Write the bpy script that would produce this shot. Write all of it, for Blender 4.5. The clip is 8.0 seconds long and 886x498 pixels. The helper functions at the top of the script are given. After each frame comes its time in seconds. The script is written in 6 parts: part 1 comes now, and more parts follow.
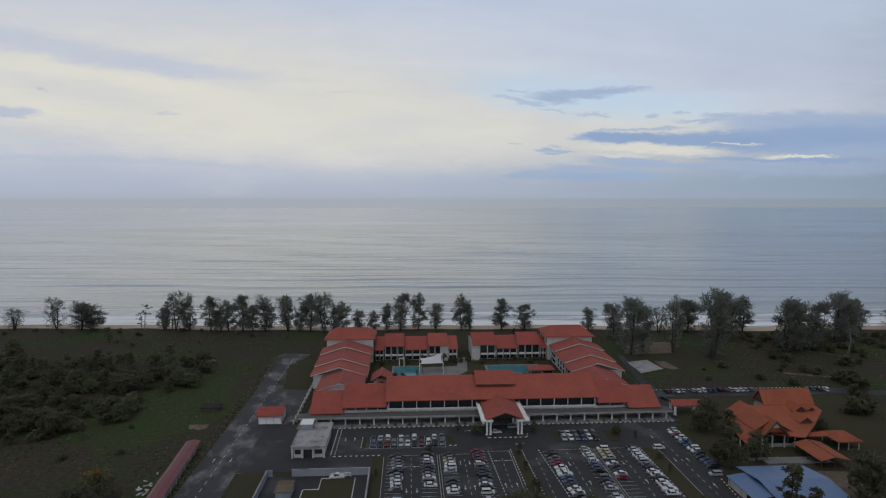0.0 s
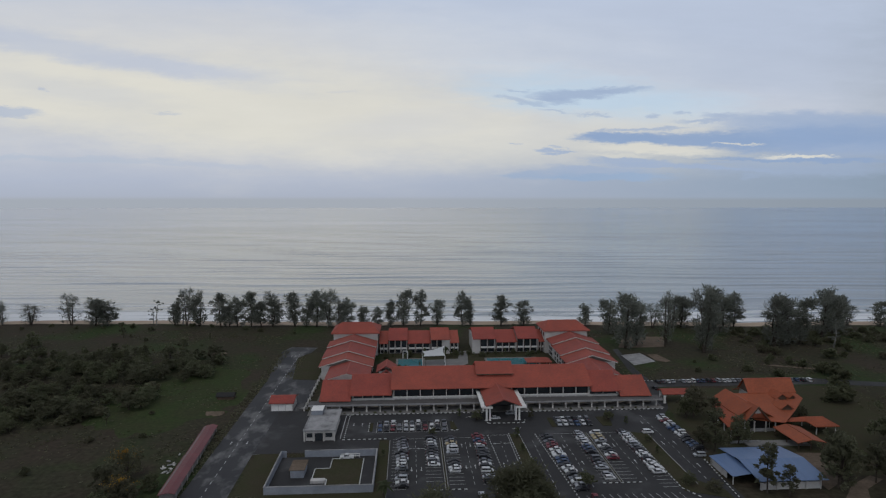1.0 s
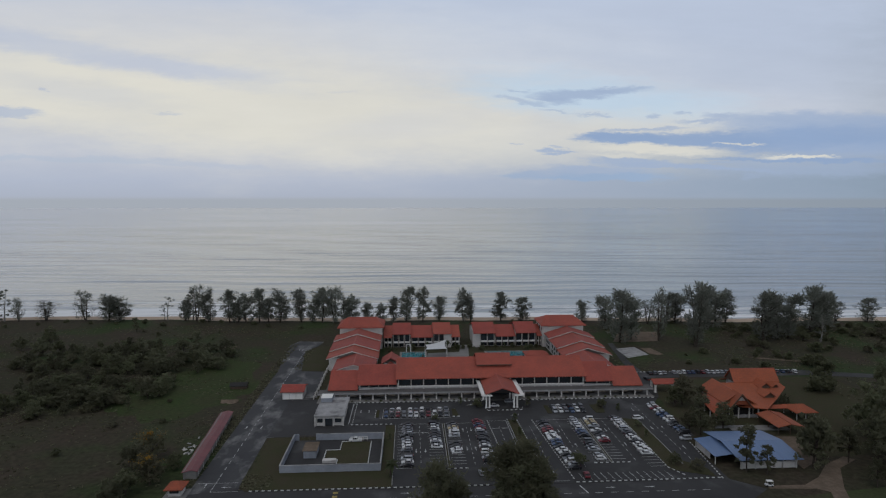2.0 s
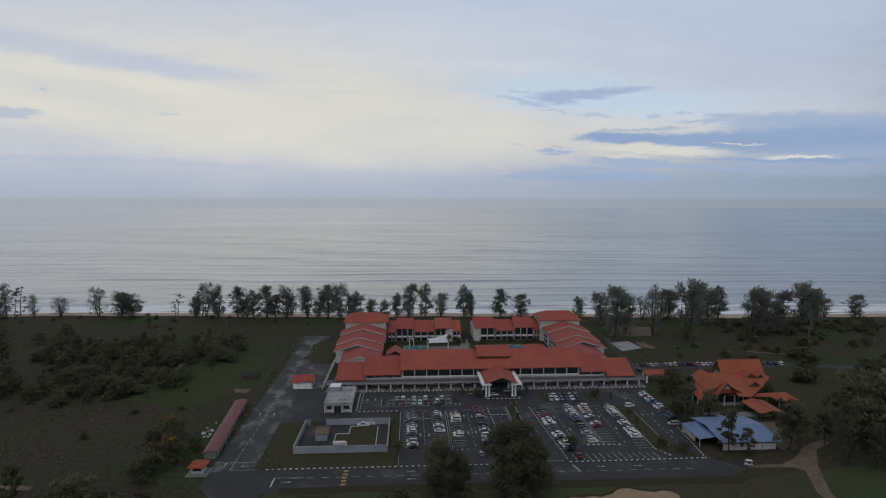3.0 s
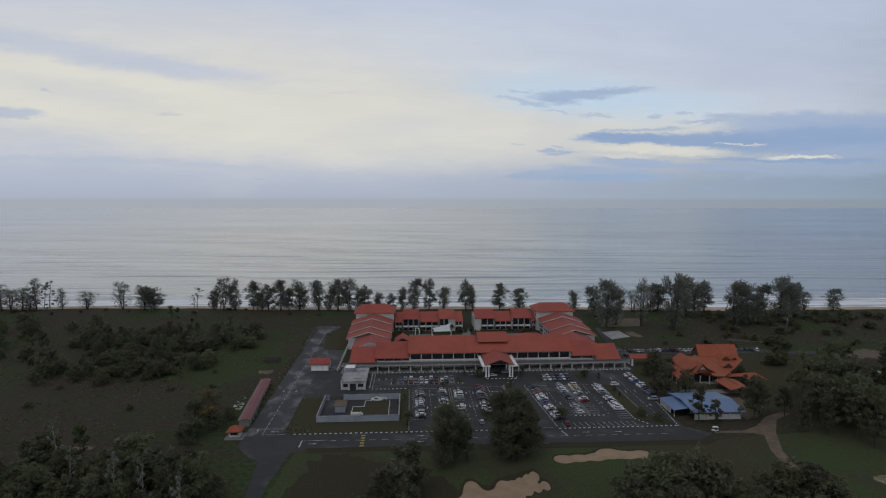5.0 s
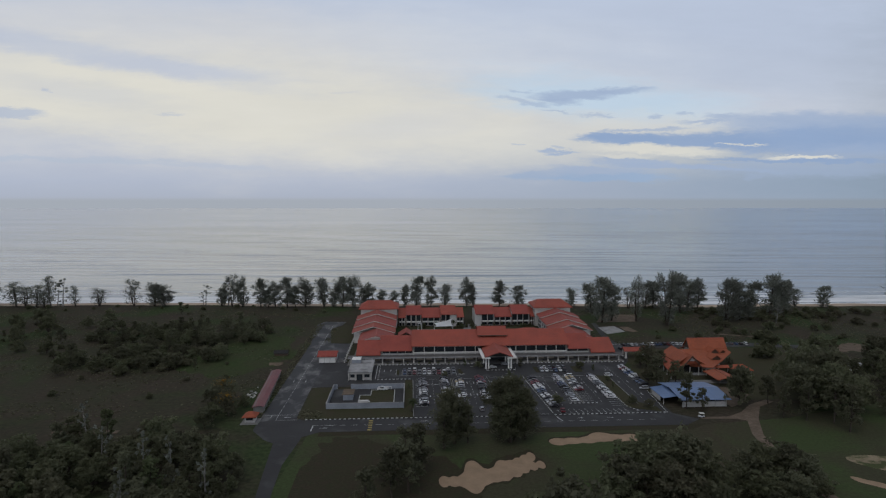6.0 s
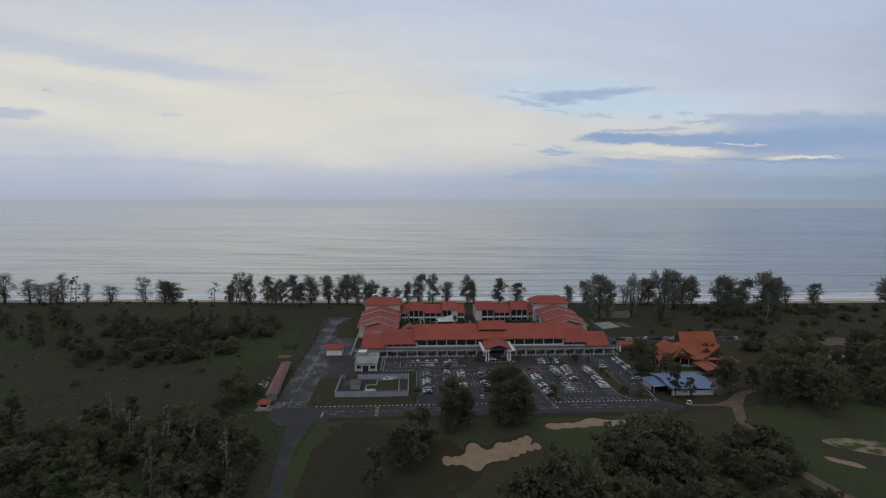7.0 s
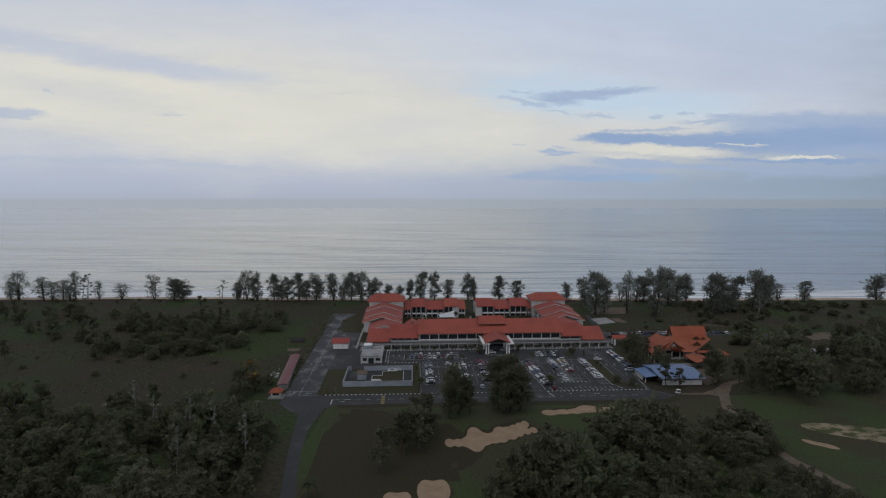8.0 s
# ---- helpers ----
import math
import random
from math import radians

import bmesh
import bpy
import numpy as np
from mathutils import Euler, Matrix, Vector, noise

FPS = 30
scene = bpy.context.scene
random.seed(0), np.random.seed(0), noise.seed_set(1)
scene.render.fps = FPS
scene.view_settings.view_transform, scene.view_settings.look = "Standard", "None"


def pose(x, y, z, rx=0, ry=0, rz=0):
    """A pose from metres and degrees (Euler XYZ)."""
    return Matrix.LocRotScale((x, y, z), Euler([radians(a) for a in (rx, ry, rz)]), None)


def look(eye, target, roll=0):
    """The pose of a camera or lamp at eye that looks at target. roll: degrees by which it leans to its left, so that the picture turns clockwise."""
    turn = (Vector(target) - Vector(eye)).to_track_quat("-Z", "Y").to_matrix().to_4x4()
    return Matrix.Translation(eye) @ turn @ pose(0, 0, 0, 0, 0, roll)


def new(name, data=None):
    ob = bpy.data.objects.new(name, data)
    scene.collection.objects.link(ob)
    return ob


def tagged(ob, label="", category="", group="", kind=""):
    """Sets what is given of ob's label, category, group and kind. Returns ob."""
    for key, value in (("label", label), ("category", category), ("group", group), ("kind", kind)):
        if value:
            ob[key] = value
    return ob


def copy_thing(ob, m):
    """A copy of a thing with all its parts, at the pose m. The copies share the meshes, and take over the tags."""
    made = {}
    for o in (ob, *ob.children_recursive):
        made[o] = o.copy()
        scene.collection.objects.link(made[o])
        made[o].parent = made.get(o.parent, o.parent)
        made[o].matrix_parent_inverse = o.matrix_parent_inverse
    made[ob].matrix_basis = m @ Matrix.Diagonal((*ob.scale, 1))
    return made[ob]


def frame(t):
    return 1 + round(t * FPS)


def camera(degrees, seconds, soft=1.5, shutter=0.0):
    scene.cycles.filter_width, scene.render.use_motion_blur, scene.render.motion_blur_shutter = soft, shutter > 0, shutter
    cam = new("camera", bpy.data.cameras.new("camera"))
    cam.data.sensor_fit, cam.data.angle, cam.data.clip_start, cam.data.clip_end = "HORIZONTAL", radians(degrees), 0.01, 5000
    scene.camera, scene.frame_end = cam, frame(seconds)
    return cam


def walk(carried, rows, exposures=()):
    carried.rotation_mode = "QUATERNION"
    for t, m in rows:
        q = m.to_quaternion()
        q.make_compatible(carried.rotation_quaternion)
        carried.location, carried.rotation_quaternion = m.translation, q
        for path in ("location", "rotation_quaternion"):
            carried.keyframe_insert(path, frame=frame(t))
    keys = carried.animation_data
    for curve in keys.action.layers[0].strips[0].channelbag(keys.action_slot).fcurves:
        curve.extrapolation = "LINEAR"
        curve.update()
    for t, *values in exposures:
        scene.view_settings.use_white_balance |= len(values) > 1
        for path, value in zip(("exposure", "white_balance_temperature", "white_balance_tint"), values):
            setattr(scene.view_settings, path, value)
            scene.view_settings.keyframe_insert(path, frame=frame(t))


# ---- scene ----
cam = camera(73.0, 8.0, soft=1.2)
PATH = [
    (0, 0.79, 3.83, 93.92, 84.943, 0.0, -3.275),
    (0.5, 0.01, -3.57, 93.88, 84.949, 0.0, -3.249),
    (1, -0.78, -10.99, 93.83, 84.955, 0.0, -3.224),
    (1.5, -1.57, -18.43, 93.78, 84.961, 0.0, -3.199),
    (3, -3.98, -40.89, 93.65, 84.978, 0.0, -3.127),
    (3.5, -4.80, -48.43, 93.60, 84.984, 0.0, -3.104),
    (4, -5.61, -55.98, 93.55, 84.990, 0.0, -3.082),
    (4.5, -6.44, -63.55, 93.51, 84.996, 0.0, -3.060),
    (6, -8.94, -86.41, 93.37, 85.014, 0.0, -2.997),
    (6.5, -9.79, -94.07, 93.32, 85.020, 0.0, -2.977),
    (7, -10.64, -101.76, 93.27, 85.026, 0.0, -2.957),
    (7.5, -11.49, -109.46, 93.23, 85.032, 0.0, -2.938),
    (8, -12.35, -117.19, 93.18, 85.038, 0.0, -2.920),
]
walk(cam, [(t, pose(x, y, z, rx, ry, rz)) for t, x, y, z, rx, ry, rz in PATH])

# ---------------------------------------------------------------- sky and sun
F = 1060.0      # one radian of view, in the units in which the cloud forms are laid out


def world_sky():
    w = bpy.data.worlds.new("sky")
    scene.world = w
    w.use_nodes = True
    nt = w.node_tree
    nt.nodes.clear()
    N, L = nt.nodes, nt.links

    def math_node(op, a, b=None, clamp=False):
        n = N.new("ShaderNodeMath")
        n.operation, n.use_clamp = op, clamp
        for i, v in enumerate((a, b)):
            if v is None:
                continue
            if isinstance(v, (int, float)):
                n.inputs[i].default_value = v
            else:
                L.new(v, n.inputs[i])
        return n.outputs[0]

    def mixed(fac, a, b):
        n = N.new("ShaderNodeMix")
        n.data_type = "RGBA"
        for sock, v in ((n.inputs[0], fac), (n.inputs[6], a), (n.inputs[7], b)):
            if isinstance(v, (int, float)):
                sock.default_value = v
            elif isinstance(v, tuple):
                sock.default_value = (*v, 1)
            else:
                L.new(v, sock)
        return n.outputs[2]

    tc = N.new("ShaderNodeTexCoord")
    sep = N.new("ShaderNodeSeparateXYZ")
    L.new(tc.outputs["Generated"], sep.inputs[0])
    ahead = math_node("MAXIMUM", math_node("ABSOLUTE", sep.outputs[1]), 0.25)
    u = math_node("DIVIDE", sep.outputs[0], ahead)
    v = math_node("DIVIDE", sep.outputs[2], ahead)
    level = v
    comb = N.new("ShaderNodeCombineXYZ")
    L.new(u, comb.inputs[0]), L.new(v, comb.inputs[1])

    def noise_at(su, sv, scale, detail=6.0, rough=0.6, seed=0.0):
        m = N.new("ShaderNodeMapping")
        m.inputs["Scale"].default_value = (su, sv, 1)
        m.inputs["Location"].default_value = (seed, seed * 0.7, seed)
        L.new(comb.outputs[0], m.inputs[0])
        n = N.new("ShaderNodeTexNoise")
        n.inputs["Scale"].default_value, n.inputs["Detail"].default_value, n.inputs["Roughness"].default_value = scale, detail, rough
        L.new(m.outputs[0], n.inputs[0])
        return n.outputs["Fac"]

    big = noise_at(1, 3.2, 4.5, 7, 0.6, 1.3)
    mid = noise_at(1, 6.0, 7, 8, 0.62, 4.1)
    fine = noise_at(1, 4.5, 15, 8, 0.62, 9.2)
    edge = math_node("ADD", math_node("MULTIPLY", mid, 0.5), math_node("MULTIPLY", fine, 0.5))
    streak = noise_at(1, 9.0, 5, 7, 0.6, 2.2)
    # wind-drawn billows bend all the cloud forms
    u = math_node("ADD", u, math_node("MULTIPLY", math_node("SUBTRACT", noise_at(1, 4.5, 14, 8, 0.62, 6.4), 0.5), 0.11))
    v = math_node("ADD", v, math_node("MULTIPLY", math_node("SUBTRACT", noise_at(1, 4.0, 16, 8, 0.62, 7.7), 0.5), 0.022))
    v = math_node("ADD", v, math_node("MULTIPLY", math_node("SUBTRACT", noise_at(1, 3.0, 55, 6, 0.65, 3.3), 0.5), 0.010))

    def lobe(cx, cy, rx, ry, slope=0.0, wob=0.5, nz=None, soft=0.6):
        """0 to 1: a cloud form with a frayed edge, at cx, cy with half axes rx, ry."""
        cu, cv = 0.056 + (cx - 784) / F, (347 - cy) / F
        du = math_node("SUBTRACT", u, cu)
        dv = math_node("SUBTRACT", math_node("SUBTRACT", v, cv), math_node("MULTIPLY", du, slope))
        a = math_node("DIVIDE", du, rx / F)
        b = math_node("DIVIDE", dv, ry / F)
        r = math_node("SQRT", math_node("ADD", math_node("MULTIPLY", a, a), math_node("MULTIPLY", b, b)))
        r = math_node("ADD", r, math_node("MULTIPLY", math_node("SUBTRACT", nz if nz is not None else mid, 0.5), -2.2 * wob))
        s = N.new("ShaderNodeMapRange")
        s.interpolation_type = "SMOOTHSTEP"
        s.inputs["From Min"].default_value, s.inputs["From Max"].default_value = 1 + soft / 2, 1 - soft / 2 - 0.15
        L.new(r, s.inputs[0])
        return s.outputs[0]

    ramp = N.new("ShaderNodeValToRGB")
    vv = math_node("ADD", level, 0.1, True)
    L.new(vv, ramp.inputs[0])
    stops = ((0.0, (0.385, 0.41, 0.44)), (0.092, (0.39, 0.42, 0.475)), (0.100, (0.405, 0.45, 0.545)), (0.125, (0.435, 0.485, 0.595)), (0.17, (0.51, 0.55, 0.64)), (0.26, (0.535, 0.585, 0.68)),
             (0.42, (0.495, 0.565, 0.70)), (0.60, (0.42, 0.47, 0.58)), (1.0, (0.34, 0.38, 0.46)))
    e = ramp.color_ramp.elements
    e[0].position, e[0].color = stops[0][0], (*stops[0][1], 1)
    e[1].position, e[1].color = stops[-1][0], (*stops[-1][1], 1)
    for p, c in stops[1:-1]:
        k = e.new(p)
        k.color = (*c, 1)
    col = ramp.outputs[0]
    # the clear sky that shows through the clouds
    clear = N.new("ShaderNodeTexSky")
    clear.sky_type, clear.sun_disc = "NISHITA", False
    clear.sun_elevation, clear.sun_rotation = radians(63), radians(209)
    gain = N.new("ShaderNodeVectorMath")
    gain.operation = "SCALE"
    gain.inputs["Scale"].default_value = 0.05
    L.new(clear.outputs[0], gain.inputs[0])
    blue = mixed(0.88, gain.outputs[0], (0.56, 0.70, 0.84))
    cream, warm = (0.715, 0.70, 0.63), (0.66, 0.65, 0.62)
    col = mixed(math_node("MULTIPLY", lobe(260, 60, 520, 70, -0.05, 0.5, big, 1.2), 0.6), col, (0.60, 0.615, 0.65))
    col = mixed(math_node("MULTIPLY", lobe(430, 175, 760, 120, -0.05, 0.55, big, 1.0), 0.55), col, warm)
    col = mixed(math_node("MULTIPLY", lobe(520, 200, 520, 80, -0.06, 0.5, big, 1.0), 0.85), col, cream)
    col = mixed(math_node("MULTIPLY", lobe(80, 160, 330, 70, -0.16, 0.5, big, 0.9), 0.7), col, cream)
    col = mixed(math_node("MULTIPLY", lobe(960, 100, 330, 60, -0.10, 0.4, big, 1.3), 0.5), col, (0.60, 0.65, 0.73))
    col = mixed(math_node("MULTIPLY", lobe(1080, 178, 250, 40, -0.10, 0.55, mid, 0.9), 0.9), col, blue)
    col = mixed(math_node("MULTIPLY", lobe(1180, 250, 330, 50, 0.0, 0.5, mid, 0.9), 0.75), col, (0.66, 0.66, 0.63))
    shade, grey, haze = (0.275, 0.38, 0.575), (0.345, 0.435, 0.60), (0.255, 0.335, 0.44)
    # x, y, half axes, slope, fray, softness, strength, colour
    for cx, cy, rx, ry, sl, wob, soft, k, c in (
            (1480, 70, 420, 90, 0.0, 0.1, 1.4, 0.5, (0.44, 0.51, 0.65)), (1200, 120, 260, 22, -0.12, 0.3, 1.2, 0.35, (0.46, 0.53, 0.66)),
            # eastern haze, then an unseen dark cloud added to dim the sea's reflection
            (1640, 322, 620, 70, 0.0, 0.1, 1.6, 0.85, haze), (2150, 150, 450, 350, 0.0, 0.2, 1.5, 0.95, (0.19, 0.24, 0.28)),
            (150, 102, 330, 20, -0.17, 0.45, 1.0, 0.6, (0.47, 0.53, 0.66)), (330, 130, 200, 12, -0.08, 0.4, 1.0, 0.5, (0.50, 0.55, 0.66)), (170, 172, 150, 22, -0.15, 0.5, 1.1, 0.4, (0.53, 0.56, 0.62)), (60, 240, 160, 10, -0.06, 0.5, 1.0, 0.35, (0.53, 0.56, 0.63)), (720, 222, 130, 26, 0.12, 0.4, 1.3, 0.4, (0.56, 0.58, 0.63)),
            # the long bank and its drawn-out tip
            (1110, 245, 95, 10, -0.03, 0.5, 0.5, 0.9, shade), (1064, 239, 42, 7, 0.0, 0.5, 0.6, 0.8, shade), (1230, 246, 170, 14, -0.01, 0.5, 0.5, 0.9, shade), (1400, 246, 190, 24, 0.02, 0.45, 0.6, 0.85, shade), (1530, 238, 230, 36, 0.0, 0.4, 0.8, 0.85, shade),
            (1370, 212, 110, 15, 0.03, 0.6, 0.9, 0.6, grey), (1470, 208, 170, 13, 0.0, 0.5, 1.0, 0.65, grey), (1540, 268, 130, 16, 0.0, 0.5, 1.2, 0.6, grey), (1460, 297, 210, 14, 0.0, 0.5, 1.0, 0.6, grey),
            (1140, 228, 80, 3, 0.04, 0.5, 0.8, 0.7, grey), (1250, 213, 55, 3.5, 0.04, 0.5, 0.8, 0.7, grey), (1290, 203, 40, 6, 0.05, 0.6, 0.9, 0.6, grey), (1208, 200, 17, 4, 0, 0.6, 0.9, 0.6, grey), (1146, 205, 12, 5, -0.1, 0.6, 0.9, 0.6, grey),
            # the small cloud in the clear patch
            (1025, 168, 78, 11, 0.05, 0.65, 0.6, 0.85, grey), (985, 179, 40, 6, -0.10, 0.6, 0.7, 0.7, grey), (1095, 160, 55, 7, 0.02, 0.6, 0.8, 0.75, grey), (925, 181, 42, 4, -0.14, 0.6, 0.9, 0.55, grey), (920, 162, 26, 3, -0.1, 0.6, 0.9, 0.5, grey), (1045, 204, 42, 3, -0.04, 0.6, 0.9, 0.55, grey), (975, 197, 30, 2.5, -0.1, 0.6, 0.9, 0.5, grey),
            # low strips over the sea
            (1420, 281, 165, 5, -0.01, 0.5, 0.6, 0.85, shade), (1120, 284, 80, 5, -0.05, 0.5, 0.7, 0.8, grey), (1215, 294, 165, 5, -0.04, 0.5, 0.7, 0.85, grey), (1300, 287, 60, 3, 0.0, 0.5, 0.8, 0.6, grey),
            (1050, 311, 150, 9, -0.01, 0.5, 0.5, 1.0, (0.32, 0.425, 0.59)), (975, 305, 60, 8, 0.05, 0.5, 0.7, 0.8, (0.36, 0.44, 0.58)), (1060, 298, 100, 7, -0.03, 0.5, 0.8, 0.7, grey), (985, 268, 34, 3.5, 0.0, 0.5, 0.7, 0.85, grey), (995, 261, 18, 2, 0.0, 0.5, 0.8, 0.5, grey), (922, 254, 10, 2, 0.0, 0.5, 0.8, 0.5, grey), (1345, 311, 20, 5, 0, 0.5, 1.0, 0.4, grey),
            (40, 206, 75, 8, -0.02, 0.5, 0.6, 0.75, (0.42, 0.49, 0.62)), (117, 170, 9, 4, 0.0, 0.5, 0.9, 0.6, (0.44, 0.50, 0.62)), (100, 283, 230, 5, -0.02, 0.5, 0.9, 0.6, (0.45, 0.52, 0.63)), (380, 294, 120, 4, -0.05, 0.5, 0.9, 0.5, (0.46, 0.52, 0.63)), (315, 207, 28, 3, 0.05, 0.5, 0.9, 0.5, (0.48, 0.53, 0.62)), (620, 166, 22, 3, 0.05, 0.5, 1.0, 0.3, (0.54, 0.57, 0.64))):
        col = mixed(math_node("MULTIPLY", lobe(cx, cy, rx, ry, sl, wob, edge, soft), k), col, c)
    for cx, cy, rx, ry, sl, k in ((1170, 264, 120, 9, -0.03, 0.85), (1434, 276, 62, 3.5, 0.0, 0.9), (1315, 254, 36, 2.0, 0.0, 0.7), (1100, 275, 60, 4, -0.04, 0.5)):
        col = mixed(math_node("MULTIPLY", lobe(cx, cy, rx, ry, sl, 0.6, edge, 0.8), k), col, (0.71, 0.70, 0.64))
    # soft unevenness of the cloud cover
    n1 = N.new("ShaderNodeMapRange")
    n1.inputs["To Min"].default_value, n1.inputs["To Max"].default_value = 0.955, 1.045
    n1.inputs["From Min"].default_value, n1.inputs["From Max"].default_value = 0.25, 0.75
    L.new(math_node("ADD", math_node("MULTIPLY", streak, 0.4), math_node("MULTIPLY", big, 0.6)), n1.inputs[0])
    up = N.new("ShaderNodeMapRange")
    up.inputs["From Min"].default_value, up.inputs["From Max"].default_value = 0.0, 0.06
    L.new(level, up.inputs[0])
    vm = N.new("ShaderNodeVectorMath")
    vm.operation = "SCALE"
    L.new(col, vm.inputs[0]), L.new(n1.outputs[0], vm.inputs["Scale"])
    col = mixed(up.outputs[0], col, vm.outputs[0])
    # the sea beyond the reach of its mesh, greyer to the west and darker to the east
    side = N.new("ShaderNodeMapRange")
    side.inputs["From Min"].default_value, side.inputs["From Max"].default_value = 0.0, 0.75
    L.new(sep.outputs[0], side.inputs[0])
    offing = mixed(side.outputs[0], (0.372, 0.408, 0.462), (0.248, 0.298, 0.362))
    below = N.new("ShaderNodeMapRange")
    below.inputs["From Min"].default_value, below.inputs["From Max"].default_value = -0.0015, -0.007
    L.new(level, below.inputs[0])
    col = mixed(below.outputs[0], col, offing)
    # the unseen inland sky, on the sun's side, is brightened as added fill
    inland = N.new("ShaderNodeMapRange")
    inland.interpolation_type = "SMOOTHSTEP"
    inland.inputs["From Min"].default_value, inland.inputs["From Max"].default_value = 0.15, -0.9
    inland.inputs["To Min"].default_value, inland.inputs["To Max"].default_value = 1.0, 1.75
    L.new(sep.outputs[1], inland.inputs[0])
    lit = N.new("ShaderNodeVectorMath")
    lit.operation = "SCALE"
    L.new(col, lit.inputs[0]), L.new(inland.outputs[0], lit.inputs["Scale"])
    col = lit.outputs[0]
    bg = N.new("ShaderNodeBackground")
    bg.inputs["Strength"].default_value = 1.0
    L.new(col, bg.inputs[0])
    o = N.new("ShaderNodeOutputWorld")
    L.new(bg.outputs[0], o.inputs[0])


world_sky()
sun = new("sun", bpy.data.lights.new("sun", "SUN"))
sun.data.energy, sun.data.angle, sun.data.color = 0.5, radians(30), (1.0, 0.95, 0.88)
sun.matrix_world = look((0, 0, 400), (12, 22, 350))
sun.location = (0, -300, 400)


# ---------------------------------------------------------------- materials
def material(name, a, b=None, scale=0.5, fine=6.0, rough=0.7, bump=0.2, spec=0.3, metal=0.0, wear=0.35, coord="Object", stretch=(1, 1, 1), vary=0.0, translucent=0.0, third=None, third_scale=0.03, third_at=0.52, dist=0.05):
    """A procedural surface: colour a to b over a coarse and a fine grain, a third colour in large patches, relief, and differences from piece to piece."""
    m = bpy.data.materials.new(name)
    m.use_nodes = True
    nt = m.node_tree
    N, L = nt.nodes, nt.links
    p = N["Principled BSDF"]
    b = b or tuple(c * 0.7 for c in a)
    tc = N.new("ShaderNodeTexCoord")
    mp = N.new("ShaderNodeMapping")
    mp.inputs["Scale"].default_value = stretch
    L.new(tc.outputs[coord], mp.inputs[0])

    def tex(s, d, r):
        n = N.new("ShaderNodeTexNoise")
        n.inputs["Scale"].default_value, n.inputs["Detail"].default_value, n.inputs["Roughness"].default_value = s, d, r
        L.new(mp.outputs[0], n.inputs[0])
        return n.outputs["Fac"]

    def mixrgb(fac, x, y, mode="MIX"):
        n = N.new("ShaderNodeMix")
        n.data_type, n.blend_type = "RGBA", mode
        for sock, val in ((n.inputs[0], fac), (n.inputs[6], x), (n.inputs[7], y)):
            if isinstance(val, (int, float)):
                sock.default_value = val
            elif isinstance(val, tuple):
                sock.default_value = (*val, 1)
            else:
                L.new(val, sock)
        return n.outputs[2]

    def ranged(x, lo, hi, to0=0.0, to1=1.0):
        n = N.new("ShaderNodeMapRange")
        n.inputs["From Min"].default_value, n.inputs["From Max"].default_value = lo, hi
        n.inputs["To Min"].default_value, n.inputs["To Max"].default_value = to0, to1
        L.new(x, n.inputs[0])
        return n.outputs[0]

    coarse, grain = tex(scale, 5, 0.6), tex(fine, 4, 0.6)
    col = mixrgb(ranged(coarse, 0.35, 0.65), a, b)
    if third:
        col = mixrgb(ranged(tex(third_scale, 4, 0.55), third_at - 0.07, third_at + 0.07), col, third)
    dark = mixrgb(1.0, col, tuple([1 - wear] * 3), "MULTIPLY")
    col = mixrgb(ranged(grain, 0.35, 0.7), dark, col)
    if vary:
        oi = N.new("ShaderNodeObjectInfo")
        hsv = N.new("ShaderNodeHueSaturation")
        L.new(ranged(oi.outputs["Random"], 0, 1, 1 - vary, 1 + vary), hsv.inputs["Value"])
        L.new(ranged(oi.outputs["Random"], 0, 1, 0.5 - vary * 0.06, 0.5 + vary * 0.06), hsv.inputs["Hue"])
        L.new(col, hsv.inputs["Color"])
        col = hsv.outputs[0]
    L.new(col, p.inputs["Base Color"])
    p.inputs["Metallic"].default_value = metal
    p.inputs["Specular IOR Level"].default_value = spec
    L.new(ranged(grain, 0.3, 0.7, max(rough - 0.12, 0.02), min(rough + 0.12, 1.0)), p.inputs["Roughness"])
    if bump:
        bn = N.new("ShaderNodeBump")
        bn.inputs["Strength"].default_value, bn.inputs["Distance"].default_value = bump, dist
        L.new(grain, bn.inputs["Height"])
        L.new(bn.outputs[0], p.inputs["Normal"])
    if translucent:
        tr = N.new("ShaderNodeBsdfTranslucent")
        L.new(col, tr.inputs[0])
        mx = N.new("ShaderNodeMixShader")
        mx.inputs[0].default_value = translucent
        out = N["Material Output"]
        L.new(p.outputs[0], mx.inputs[1]), L.new(tr.outputs[0], mx.inputs[2]), L.new(mx.outputs[0], out.inputs[0])
    return m


def roof_material(name, a, b, axis):
    """Clay tiles: courses down the slope, with faded and stained patches."""
    m = material(name, a, b, 0.12, 1.3, 0.7, 0.0, 0.25, wear=0.30, vary=0.05)
    nt = m.node_tree
    N, L = nt.nodes, nt.links
    tc = N.new("ShaderNodeTexCoord")
    w = N.new("ShaderNodeTexWave")
    w.wave_type, w.bands_direction, w.wave_profile = "BANDS", axis, "SAW"
    w.inputs["Scale"].default_value, w.inputs["Distortion"].default_value = 0.55, 0.6
    L.new(tc.outputs["Object"], w.inputs[0])
    bn = N.new("ShaderNodeBump")
    bn.inputs["Strength"].default_value, bn.inputs["Distance"].default_value = 0.6, 0.12
    L.new(w.outputs["Fac"], bn.inputs["Height"])
    L.new(bn.outputs[0], N["Principled BSDF"].inputs["Normal"])
    return m


